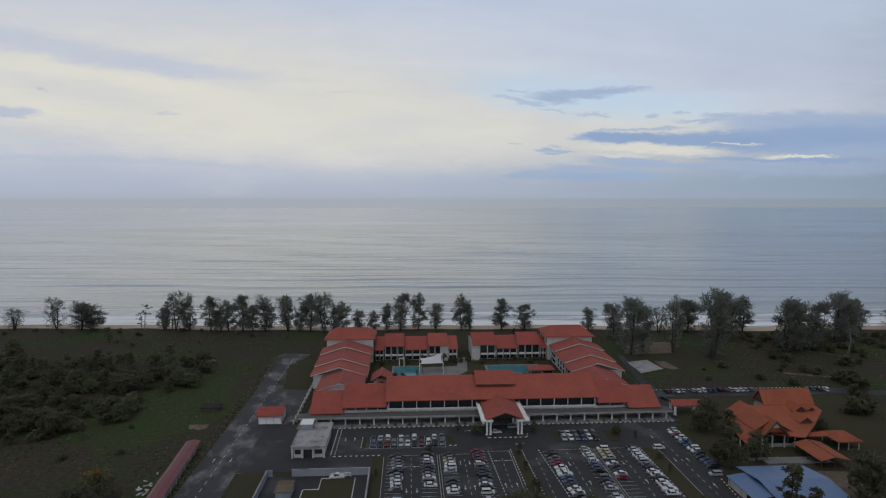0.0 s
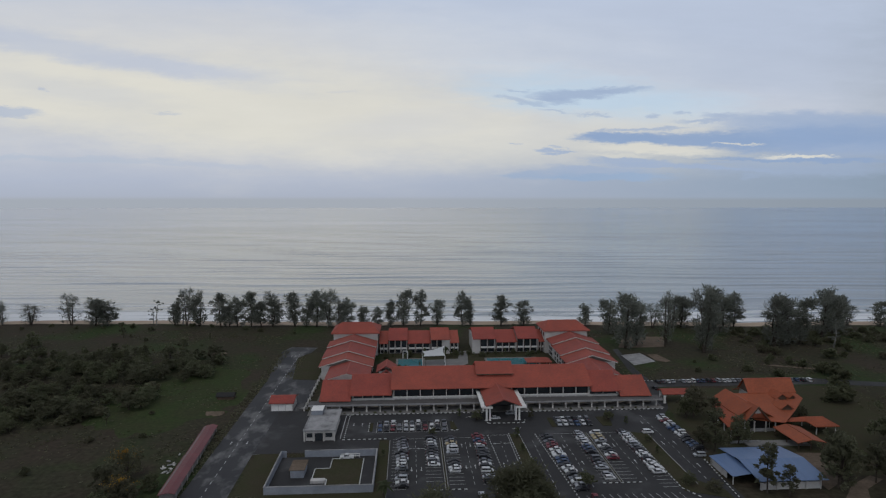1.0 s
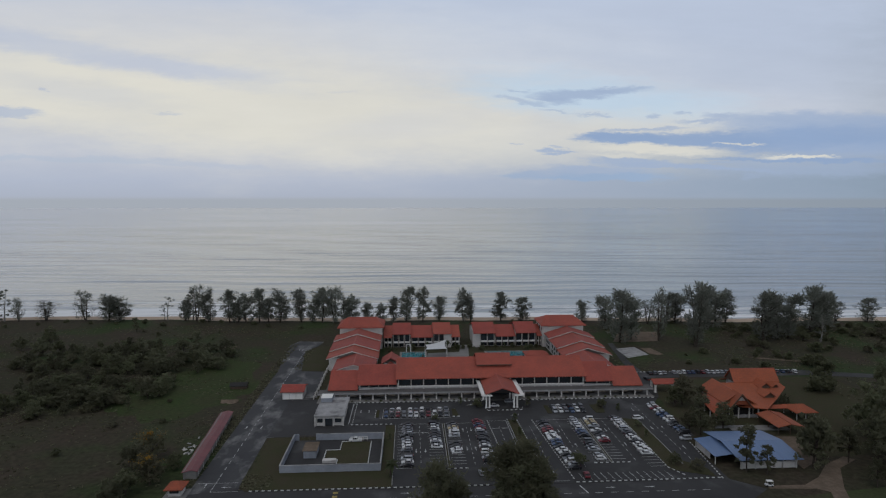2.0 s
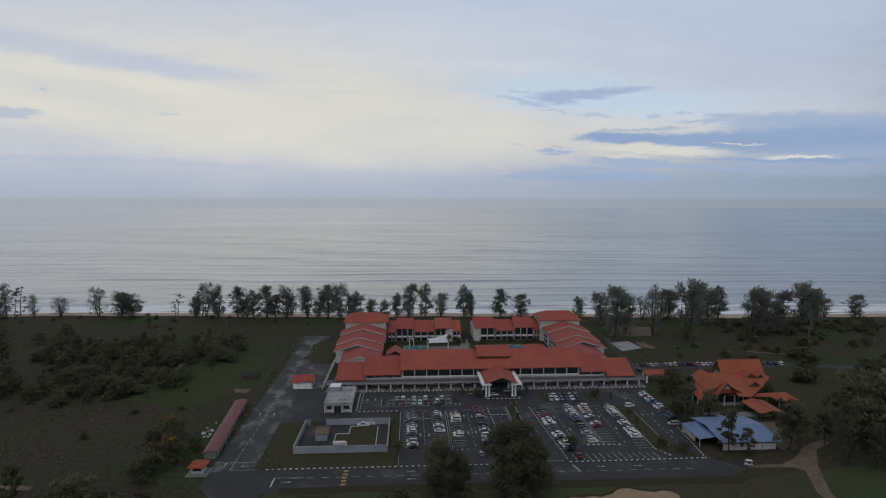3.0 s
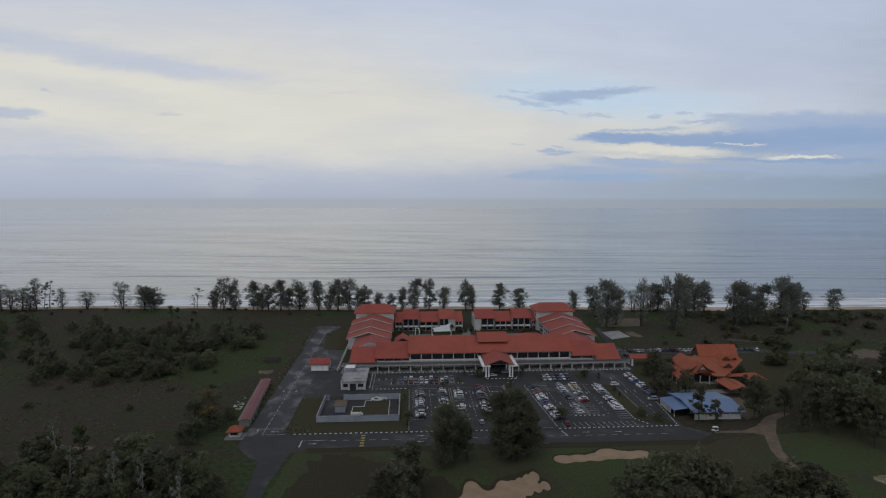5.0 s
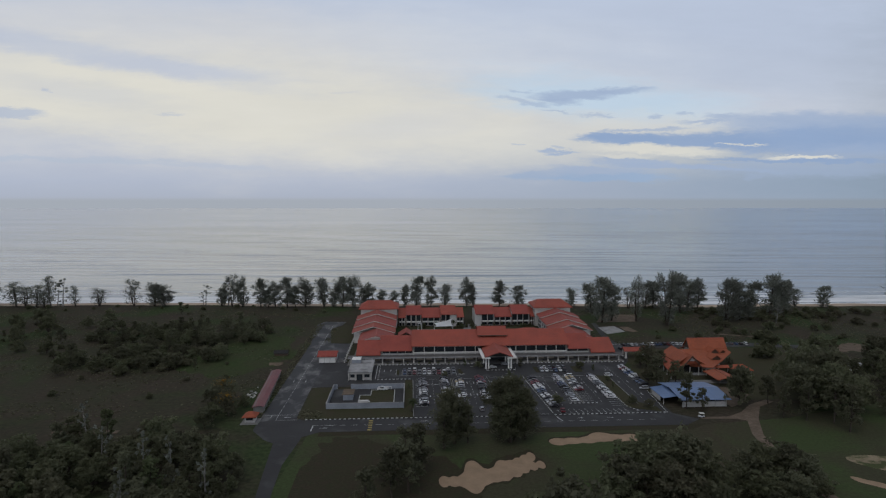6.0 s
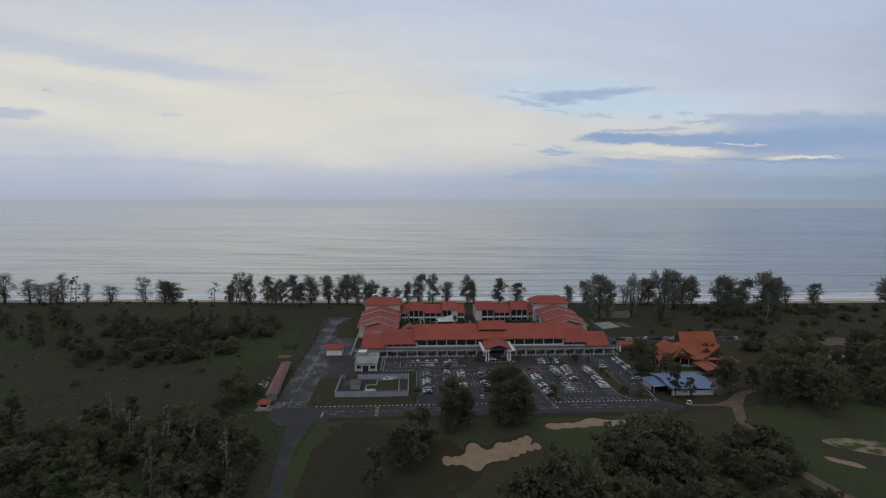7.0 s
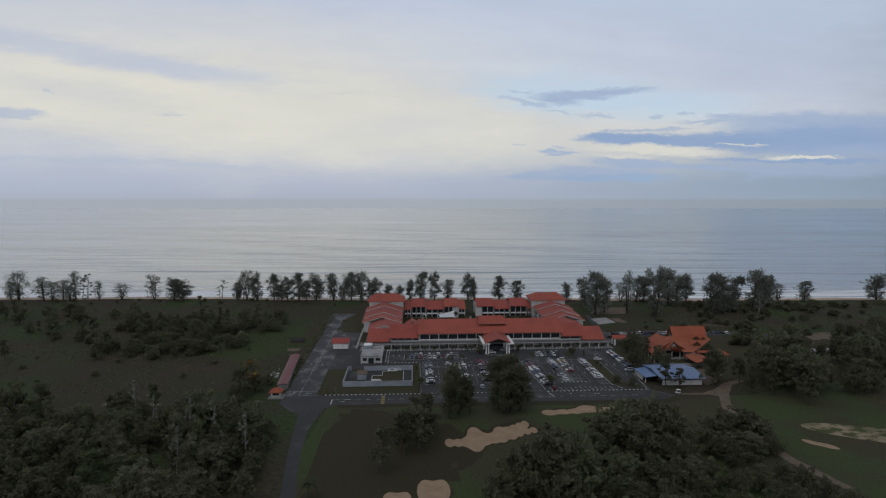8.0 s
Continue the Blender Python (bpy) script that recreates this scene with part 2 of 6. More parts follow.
M = {}
M["field"] = material("field_grass", (0.049, 0.049, 0.029), (0.060, 0.047, 0.034), 0.045, 0.5, 0.95, 0.6, 0.05, wear=0.5, third=(0.043, 0.060, 0.024), third_scale=0.02, third_at=0.56, dist=0.3)
M["lawn"] = material("mown_grass", (0.052, 0.053, 0.029), (0.058, 0.048, 0.032), 0.05, 0.9, 0.95, 0.4, 0.05, wear=0.34, third=(0.050, 0.066, 0.027), third_scale=0.025, third_at=0.51, dist=0.1)
M["verge"] = material("verge_grass", (0.048, 0.049, 0.025), (0.056, 0.048, 0.030), 0.15, 2.0, 0.95, 0.4, 0.05, wear=0.35, dist=0.1)
M["sand"] = material("bunker_sand", (0.29, 0.205, 0.135), (0.235, 0.165, 0.108), 0.2, 3, 0.95, 0.2, 0.05, wear=0.12)
M["rough"] = material("brown_rough", (0.046, 0.036, 0.024), (0.040, 0.040, 0.022), 0.3, 1.2, 0.95, 0.4, 0.05, wear=0.35)
M["beach"] = material("beach_sand", (0.40, 0.31, 0.23), (0.33, 0.25, 0.18), 0.05, 1.5, 0.9, 0.2, 0.1, wear=0.15, stretch=(0.3, 1, 1))
M["soil"] = material("bare_soil", (0.165, 0.125, 0.093), (0.115, 0.088, 0.064), 0.2, 1.0, 0.95, 0.4, 0.05, wear=0.3)
M["asphalt"] = material("asphalt", (0.030, 0.0285, 0.028), (0.039, 0.0375, 0.0365), 0.08, 1.1, 0.8, 0.15, 0.25, wear=0.36, third=(0.070, 0.068, 0.067), third_scale=0.06, third_at=0.61)
M["oldasphalt"] = material("worn_asphalt", (0.038, 0.038, 0.040), (0.052, 0.051, 0.052), 0.10, 0.9, 0.8, 0.15, 0.25, wear=0.42, third=(0.140, 0.137, 0.132), third_scale=0.13, third_at=0.565, stretch=(1, 0.55, 1))
M["paving"] = material("paving", (0.20, 0.19, 0.175), (0.15, 0.145, 0.135), 0.2, 3, 0.8, 0.2, 0.2, wear=0.25)
M["concrete"] = material("concrete", (0.33, 0.32, 0.31), (0.24, 0.235, 0.23), 0.25, 2.5, 0.85, 0.2, 0.2, wear=0.3, third=(0.15, 0.145, 0.14), third_scale=0.2, third_at=0.6)
M["compound"] = material("blue_grey_render", (0.255, 0.27, 0.295), (0.20, 0.215, 0.24), 0.25, 2.0, 0.85, 0.15, 0.2, wear=0.2)
M["white"] = material("white_render", (0.48, 0.455, 0.42), (0.40, 0.38, 0.355), 0.3, 2.0, 0.8, 0.1, 0.25, wear=0.15)
M["trim"] = material("white_trim", (0.68, 0.66, 0.62), (0.60, 0.58, 0.545), 0.5, 3.0, 0.7, 0.1, 0.3, wear=0.15)
M["beige"] = material("slab_render", (0.115, 0.105, 0.10), (0.085, 0.08, 0.077), 0.2, 2.0, 0.85, 0.1, 0.2, wear=0.3)
# dark tone with shade in it, for the arcade wall and recessed gables
M["arcade"] = material("shaded_wall_tone", (0.13, 0.115, 0.10), (0.10, 0.09, 0.08), 0.3, 2.0, 0.85, 0.1, 0.2, wear=0.25)
M["beige_panel"] = material("beige_panel", (0.30, 0.25, 0.20), (0.24, 0.20, 0.16), 0.4, 2.0, 0.8, 0.05, 0.2, wear=0.2)
M["balustrade"] = material("grey_render", (0.27, 0.26, 0.25), (0.21, 0.205, 0.20), 0.3, 2.0, 0.85, 0.1, 0.2, wear=0.2)
# near-black for tarpaulin, hut door and window, and for shade painted into recesses
M["dark"] = material("dark_and_shade", (0.030, 0.028, 0.027), (0.022, 0.021, 0.02), 0.3, 2.0, 0.8, 0.0, 0.2)
M["glass"] = material("window_glass", (0.020, 0.024, 0.028), (0.028, 0.032, 0.036), 0.4, 2.0, 0.12, 0.0, 0.5, wear=0.1)
M["carglass"] = material("car_glass", (0.012, 0.013, 0.015), (0.018, 0.019, 0.021), 0.6, 3.0, 0.32, 0.0, 0.22, wear=0.1)
M["timber"] = material("timber", (0.10, 0.065, 0.045), (0.07, 0.045, 0.03), 0.5, 4, 0.7, 0.2, 0.3)
M["rooft_y"] = roof_material("red_tiles_across", (0.298, 0.064, 0.043), (0.238, 0.054, 0.038), "Y")
M["rooft_x"] = roof_material("red_tiles_along", (0.29, 0.063, 0.043), (0.23, 0.053, 0.038), "X")
M["orange_y"] = roof_material("orange_tiles_across", (0.305, 0.079, 0.036), (0.25, 0.066, 0.031), "Y")
M["orange_x"] = roof_material("orange_tiles_along", (0.305, 0.079, 0.036), (0.25, 0.066, 0.031), "X")
M["ridge"] = material("ridge_tiles", (0.35, 0.09, 0.066), (0.29, 0.077, 0.057), 0.5, 3, 0.75, 0.1)
M["pink"] = material("faded_red_sheet", (0.165, 0.048, 0.05), (0.125, 0.038, 0.04), 0.15, 2, 0.6, 0.1, 0.35, wear=0.25)
M["bluesheet"] = material("blue_metal_sheet", (0.105, 0.165, 0.285), (0.085, 0.135, 0.24), 0.15, 2.0, 0.45, 0.1, 0.45, wear=0.2, stretch=(3, 0.4, 1))
M["pool"] = material("pool_water", (0.032, 0.135, 0.155), (0.040, 0.165, 0.18), 0.5, 1.5, 0.12, 0.15, 0.5, wear=0.1)
M["tent"] = material("white_membrane", (0.76, 0.76, 0.75), (0.70, 0.70, 0.69), 0.3, 2, 0.5, 0.05, 0.3, wear=0.06)
M["white_paint"] = material("road_paint", (0.50, 0.50, 0.48), (0.34, 0.34, 0.33), 0.7, 4, 0.8, 0.1, 0.2, wear=0.35)
M["yellow_paint"] = material("yellow_paint", (0.36, 0.27, 0.08), (0.29, 0.22, 0.07), 0.7, 4, 0.8, 0.1, 0.2, wear=0.3)
M["kerb_white"] = material("kerb_white", (0.52, 0.52, 0.49), (0.43, 0.43, 0.41), 0.7, 4, 0.85, 0.1, 0.2, vary=0.12)
M["kerb_black"] = material("kerb_black", (0.028, 0.028, 0.028), (0.045, 0.045, 0.043), 0.7, 4, 0.85, 0.1, 0.2, vary=0.2)
M["bark"] = material("bark", (0.075, 0.060, 0.048), (0.05, 0.040, 0.032), 0.6, 4, 0.95, 0.5, 0.1)
M["palebark"] = material("pale_bark", (0.27, 0.255, 0.23), (0.20, 0.185, 0.165), 0.6, 4, 0.95, 0.4, 0.1)
for nm, a, b in (("needle", (0.162, 0.170, 0.138), (0.187, 0.192, 0.156)), ("leaf", (0.110, 0.116, 0.065), (0.132, 0.134, 0.074)), ("leaf_light", (0.097, 0.114, 0.055), (0.114, 0.128, 0.063)),
                 ("leaf_olive", (0.113, 0.107, 0.066), (0.128, 0.118, 0.073)), ("leaf_dark", (0.106, 0.107, 0.064), (0.122, 0.120, 0.072)), ("blossom", (0.40, 0.20, 0.03), (0.30, 0.16, 0.03)), ("frond", (0.050, 0.062, 0.028), (0.066, 0.074, 0.034))):
    M[nm] = material("foliage_" + nm, a, b, 0.35, 2.2, 0.75, 0.0, 0.2, wear=0.25, vary=0.2, translucent=0.5)
M["tyre"] = material("tyre_rubber", (0.016, 0.016, 0.016), (0.022, 0.022, 0.022), 3, 8, 0.85, 0.0, 0.2)
M["rim"] = material("alloy_rim", (0.45, 0.45, 0.46), (0.35, 0.35, 0.36), 3, 8, 0.35, 0.0, 0.5, metal=0.8)
M["headlamp"] = material("headlamp_glass", (0.62, 0.63, 0.64), (0.55, 0.56, 0.57), 3, 8, 0.15, 0.0, 0.5)
M["taillamp"] = material("red_lamp_glass", (0.28, 0.012, 0.012), (0.2, 0.01, 0.01), 3, 8, 0.2, 0.0, 0.5)
PAINTS = {"white": (0.50, 0.50, 0.49), "silver": (0.33, 0.34, 0.35), "grey": (0.13, 0.135, 0.145), "black": (0.014, 0.014, 0.016), "red": (0.13, 0.018, 0.024), "blue": (0.035, 0.060, 0.115), "gold": (0.33, 0.27, 0.15)}
for k, c in PAINTS.items():
    M["car_" + k] = material("car_paint_" + k, c, tuple(x * 0.9 for x in c), 0.8, 5, 0.38, 0.0, 0.28, metal=0.3 if k in ("silver", "grey") else 0.0, wear=0.08)


def sea_material():
    m = bpy.data.materials.new("sea_water")
    m.use_nodes = True
    nt = m.node_tree
    N, L = nt.nodes, nt.links
    p = N["Principled BSDF"]
    tc = N.new("ShaderNodeTexCoord")

    def tex(sx, sy, scale, detail, rough=0.55):
        mp = N.new("ShaderNodeMapping")
        mp.inputs["Scale"].default_value = (sx, sy, 1)
        L.new(tc.outputs["Object"], mp.inputs[0])
        n = N.new("ShaderNodeTexNoise")
        n.inputs["Scale"].default_value, n.inputs["Detail"].default_value, n.inputs["Roughness"].default_value = scale, detail, rough
        L.new(mp.outputs[0], n.inputs[0])
        return n.outputs["Fac"]

    def op(kind, a, b, clamp=False):
        n = N.new("ShaderNodeMath")
        n.operation, n.use_clamp = kind, clamp
        for i, x in enumerate((a, b)):
            if isinstance(x, (int, float)):
                n.inputs[i].default_value = x
            else:
                L.new(x, n.inputs[i])
        return n.outputs[0]

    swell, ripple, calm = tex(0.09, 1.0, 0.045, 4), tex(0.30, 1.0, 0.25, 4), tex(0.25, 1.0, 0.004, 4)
    height = op("ADD", op("MULTIPLY", swell, 5.0), op("MULTIPLY", ripple, 0.35))
    bn = N.new("ShaderNodeBump")
    bn.inputs["Strength"].default_value, bn.inputs["Distance"].default_value = 0.30, 0.5
    L.new(height, bn.inputs["Height"])
    L.new(bn.outputs[0], p.inputs["Normal"])
    # broken foam along the shore, thinning out to sea
    sep = N.new("ShaderNodeSeparateXYZ")
    L.new(tc.outputs["Object"], sep.inputs[0])
    off = op("ADD", sep.outputs[1], op("MULTIPLY", sep.outputs[0], 0.06))      # metres along the slanting shore's normal
    near = N.new("ShaderNodeMapRange")
    near.inputs["From Min"].default_value, near.inputs["From Max"].default_value = 530.0, 440.0
    L.new(off, near.inputs[0])
    lines = tex(0.05, 1.0, 0.11, 5, 0.6)
    foam = op("MULTIPLY", op("SUBTRACT", op("ADD", lines, op("MULTIPLY", near.outputs[0], 0.30)), 0.64), 9.0, True)
    foam = op("MULTIPLY", foam, op("MULTIPLY", near.outputs[0], 3.0, True))
    mx = N.new("ShaderNodeMix")
    mx.data_type = "RGBA"
    mx.inputs[7].default_value = (0.62, 0.62, 0.61, 1)
    # base colour darkens to the east, painted for the duller sky reflection there
    dim_east = N.new("ShaderNodeMapRange")
    dim_east.inputs["From Min"].default_value, dim_east.inputs["From Max"].default_value = -200.0, 560.0
    L.new(op("ADD", sep.outputs[0], op("MULTIPLY", op("SUBTRACT", calm, 0.5), 500.0)), dim_east.inputs[0])
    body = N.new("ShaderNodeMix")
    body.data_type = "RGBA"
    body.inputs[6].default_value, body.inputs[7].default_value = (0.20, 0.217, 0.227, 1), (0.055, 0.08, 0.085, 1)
    L.new(dim_east.outputs[0], body.inputs[0]), L.new(body.outputs[2], mx.inputs[6])
    L.new(foam, mx.inputs[0])
    L.new(mx.outputs[2], p.inputs["Base Color"])
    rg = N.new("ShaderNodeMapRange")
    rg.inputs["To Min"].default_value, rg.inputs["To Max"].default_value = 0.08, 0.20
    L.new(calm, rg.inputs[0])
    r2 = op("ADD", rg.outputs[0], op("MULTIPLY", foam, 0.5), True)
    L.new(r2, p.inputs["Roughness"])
    p.inputs["IOR"].default_value = 1.33
    return m


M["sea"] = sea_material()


# ---------------------------------------------------------------- building blocks
def box(bm, x0, x1, y0, y1, z0, z1):
    vs = [bm.verts.new((x, y, z)) for z in (z0, z1) for x, y in ((x0, y0), (x1, y0), (x1, y1), (x0, y1))]
    for f in ((3, 2, 1, 0), (4, 5, 6, 7), (0, 1, 5, 4), (1, 2, 6, 5), (2, 3, 7, 6), (3, 0, 4, 7)):
        bm.faces.new([vs[i] for i in f])


def prism(bm, pts, z0, z1):
    """A slab over a ground outline that runs anticlockwise."""
    lo, hi = [bm.verts.new((x, y, z0)) for x, y in pts], [bm.verts.new((x, y, z1)) for x, y in pts]
    n = len(pts)
    bm.faces.new(hi), bm.faces.new(lo[::-1])
    for i in range(n):
        j = (i + 1) % n
        bm.faces.new((lo[i], lo[j], hi[j], hi[i]))


def extrude_x(bm, prof, x0, x1):
    a, b = [bm.verts.new((x0, y, z)) for y, z in prof], [bm.verts.new((x1, y, z)) for y, z in prof]
    n = len(prof)
    bm.faces.new(a), bm.faces.new(b[::-1])
    for i in range(n):
        j = (i + 1) % n
        bm.faces.new((a[j], a[i], b[i], b[j]))


def extrude_y(bm, prof, y0, y1):
    a, b = [bm.verts.new((x, y0, z)) for x, z in prof], [bm.verts.new((x, y1, z)) for x, z in prof]
    n = len(prof)
    bm.faces.new(a), bm.faces.new(b[::-1])
    for i in range(n):
        j = (i + 1) % n
        bm.faces.new((a[j], a[i], b[i], b[j]))


def gable(bm, along, a0, a1, e0, r, e1, ze0, zr, ze1=None, th=0.3):
    """A gable roof of even thickness whose ridge runs along x or y."""
    ze1 = ze0 if ze1 is None else ze1
    prof = [(e0, ze0), (e0, ze0 - th), (r, zr - th), (e1, ze1 - th), (e1, ze1), (r, zr)]
    (extrude_x if along == "x" else extrude_y)(bm, prof, a0, a1)


def hip(bm, x0, x1, y0, y1, ze, zr, rx0, rx1, yr, th=0.3):
    e = [bm.verts.new(c) for c in ((x0, y0, ze), (x1, y0, ze), (x1, y1, ze), (x0, y1, ze))]
    u = [bm.verts.new((v.co.x, v.co.y, ze - th)) for v in e]
    a, b = bm.verts.new((rx0, yr, zr)), bm.verts.new((rx1, yr, zr))
    for f in ((e[0], e[1], b, a), (e[1], e[2], b), (e[2], e[3], a, b), (e[3], e[0], a), u[::-1]):
        bm.faces.new(f)
    for i in range(4):
        j = (i + 1) % 4
        bm.faces.new((u[i], u[j], e[j], e[i]))


def tube(bm, p0, p1, r0, r1, n=7):
    p0, p1 = Vector(p0), Vector(p1)
    q = (p1 - p0).to_track_quat("Z", "Y")
    rings = []
    for p, r in ((p0, r0), (p1, r1)):
        rings.append([bm.verts.new(p + q @ Vector((r * math.cos(2 * math.pi * i / n), r * math.sin(2 * math.pi * i / n), 0))) for i in range(n)])
    for i in range(n):
        j = (i + 1) % n
        bm.faces.new((rings[0][i], rings[0][j], rings[1][j], rings[1][i]))
    bm.faces.new(rings[1]), bm.faces.new(rings[0][::-1])


def mesh_of(name, bm, mat):
    bmesh.ops.recalc_face_normals(bm, faces=bm.faces)
    me = bpy.data.meshes.new(name)
    bm.to_mesh(me)
    bm.free()
    me.materials.append(M[mat])
    return me


def place_of(ob):
    p = Vector((0, 0, 0))
    while ob is not None:
        p += ob.location
        ob = ob.parent
    return p


def part(name, bm, mat, parent, label="", world=True):
    """Links a bmesh as one mesh under a thing. world: it was drawn in world metres, and is shifted to its thing's base."""
    if world and parent is not None:
        bmesh.ops.translate(bm, verts=bm.verts, vec=-place_of(parent))
    ob = new(name, mesh_of(name, bm, mat))
    ob.parent = parent
    if label:
        tagged(ob, label)
    return ob


def piece(name, me, parent, at, turn=0.0):
    """One of many alike pieces on shared mesh data."""
    ob = new(name, me)
    ob.parent = parent
    ob.location = Vector(at) - place_of(parent)
    ob.rotation_euler = (0, 0, turn)
    return ob


def thing(name, at, label, category, group="", kind=""):
    ob = new(name)
    ob.location = at
    return tagged(ob, label, category, group, kind)


def solid(name, mat, label, category, build, kind="structure"):
    """A single mesh of the setting, drawn in world metres."""
    bm = bmesh.new()
    build(bm)
    return tagged(new(name, mesh_of(name, bm, mat)), label, category, "", kind)


def boxpart(name, mat, parent, x0, x1, y0, y1, z0, z1, label="", bevel=0.0):
    bm = bmesh.new()
    box(bm, x0, x1, y0, y1, z0, z1)
    if bevel:
        bmesh.ops.bevel(bm, geom=bm.edges[:], offset=bevel, segments=1, affect="EDGES")
    return part(name, bm, mat, parent, label)


# ---------------------------------------------------------------- ground, beach and sea
def veg_edge(x):
    return 420 - 0.06 * x + 3.0 * math.sin(x * 0.021) + 1.5 * math.sin(x * 0.067 + 1)


def build_ground(bm):
    xs = [-4800, -2500, -1200] + [-700 + 20 * i for i in range(71)] + [1200, 2500, 4800]
    steps = ((-5200, 0), (-1500, 0), (-420, 0), (-300, 0), (-150, 0), (-40, 0), (-8, 0.25), (-2, 0.45), (3, 0.15), (12, -0.5), (24, -1.3), (60, -3.5))
    rows = []
    for s, z in steps:
        rows.append([bm.verts.new((x, veg_edge(x) + s, z if s > -10 else 0)) for x in xs])
    for a, b in zip(rows, rows[1:]):
        for i in range(len(xs) - 1):
            bm.faces.new((a[i], a[i + 1], b[i + 1], b[i]))


solid("ground", "field", "rough dark grassland reaching back from the beach", "ground", build_ground)


def build_beach(bm):
    xs = [-4800, -2500, -1200] + [-700 + 10 * i for i in range(141)] + [1200, 2500, 4800]
    rows = []
    for s, z in ((-1.5, 0.47), (3, 0.22), (12, -0.44), (24, -1.24), (34, -1.9)):
        rows.append([bm.verts.new((x, veg_edge(x) + s + (1.8 * noise.noise((x * 0.06, s, 0)) if s < 0 else 0), z)) for x in xs])
    for a, b in zip(rows, rows[1:]):
        for i in range(len(xs) - 1):
            bm.faces.new((a[i], a[i + 1], b[i + 1], b[i]))


solid("beach", "beach", "narrow strip of pale brown sand along the sea", "beach", build_beach)


def build_sea(bm):
    ys = np.concatenate([np.arange(395, 1000, 2.2), np.arange(1000, 2300, 6.0), [2600, 3400, 4880]])
    xs = np.concatenate([[-4900, -3000, -1900], np.arange(-1300, 1301, 22.0), [1900, 3000, 4900]])
    X, Y = np.meshgrid(xs, ys)
    s = Y + 0.06 * X
    wob = 7 * np.sin(X * 0.011 + s * 0.004) + 4 * np.sin(X * 0.027 - s * 0.013 + 1) + 2.5 * np.sin(X * 0.061 + s * 0.03)
    z = np.zeros_like(s)
    for lam, amp, ph in ((31.0, 0.55, 0.0), (19.0, 0.34, 1.3), (53.0, 0.5, 2.1)):
        mod = 0.5 + 0.5 * np.sin(X * (0.35 / lam) + s * (0.9 / lam) + ph + 1.5 * np.sin(X * 0.004 + ph) + np.sin(s * 0.021 + ph))
        z += amp * mod * (0.5 + 0.5 * np.sin((s + wob) * 2 * math.pi / lam + ph)) ** 3
    z *= np.clip((2300 - Y) / 900, 0, 1) * np.clip((s - 432) / 30, 0.15, 1)
    rows = [[bm.verts.new((X[i, j], Y[i, j] - (0.06 * X[i, j] if i == 0 else 0), -0.8 + z[i, j])) for j in range(len(xs))] for i in range(len(ys))]
    for a, b in zip(rows, rows[1:]):
        for j in range(len(xs) - 1):
            bm.faces.new((a[j], a[j + 1], b[j + 1], b[j]))
    for f in bm.faces:
        f.smooth = True


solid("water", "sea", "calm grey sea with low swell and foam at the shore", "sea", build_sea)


def blob_sheet(name, mat, label, category, x0, x1, mid, half, z, waves=((3, 0.2, 0.0), (7, 0.1, 1.0)), kind="structure", lift=0.0):
    """A sheet with a wavy rounded outline between x0 and x1; mid(s) and half(s) give its middle line and half breadth."""
    bm = bmesh.new()
    n = 48
    top, low, ctr = [], [], []
    for i in range(n + 1):
        s = i / n
        x = x0 + (x1 - x0) * s
        e = math.sqrt(max(1 - (2 * s - 1) ** 4, 0))
        h = half(s) * e
        w1 = 1 + sum(a * math.sin(k * s * math.pi + p) for k, a, p in waves)
        w2 = 1 + sum(a * math.sin(k * s * math.pi + p + 1.7) for k, a, p in waves)
        top.append(bm.verts.new((x, mid(s) + h * w1 + 0.02, z)))
        low.append(bm.verts.new((x, mid(s) - h * w2 - 0.02, z)))
        ctr.append(bm.verts.new((x, mid(s), z + lift)))
    for i in range(n):
        bm.faces.new((low[i], low[i + 1], ctr[i + 1], ctr[i]))
        bm.faces.new((ctr[i], ctr[i + 1], top[i + 1], top[i]))
    return tagged(new(name, mesh_of(name, bm, mat)), label, category, "", kind)


# mown golf grass and verges
solid("lawn_golf", "lawn", "mown golf course grass with worn patches", "lawn", lambda bm: prism(bm, [(-51, 20), (320, 20), (320, 150), (210, 172), (150, 152), (106, 146), (-50, 146), (-54, 100)], -0.2, 0.02))
solid("lawn_hall", "verge", "grass round the orange-roofed hall", "lawn", lambda bm: prism(bm, [(112, 188), (150, 175), (215, 180), (215, 268), (113, 268), (113, 235), (110, 225)], -0.2, 0.02))
solid("lawn_compound", "verge", "grass verge round the walled compound", "lawn", lambda bm: prism(bm, [(-57, 161), (-8.6, 160.6), (-8.6, 213), (-12.5, 213), (-12.5, 203), (-48, 203), (-57, 205)], -0.2, 0.02))
solid("lawn_apron", "verge", "grass strip between road and hotel wing", "lawn", lambda bm: prism(bm, [(-61, 293), (-48.5, 292), (-48.5, 346), (-60, 345), (-66, 335)], -0.2, 0.07))
solid("courtyard", "verge", "planted courtyard between the hotel wings", "courtyard", lambda bm: prism(bm, [(-18, 274), (79, 274), (79, 340), (-18, 340)], -0.2, 0.02))

solid("verge_worn", "rough", "worn brown verge between road and golf course", "verge", lambda bm: prism(bm, [(-46, 142.4), (-20, 143.2), (4, 141.6), (30, 142.6), (58, 141.9), (84, 143), (104, 142), (112, 147.5), (104, 146.8), (40, 147.1), (-46, 146.8)], -0.2, 0.04))

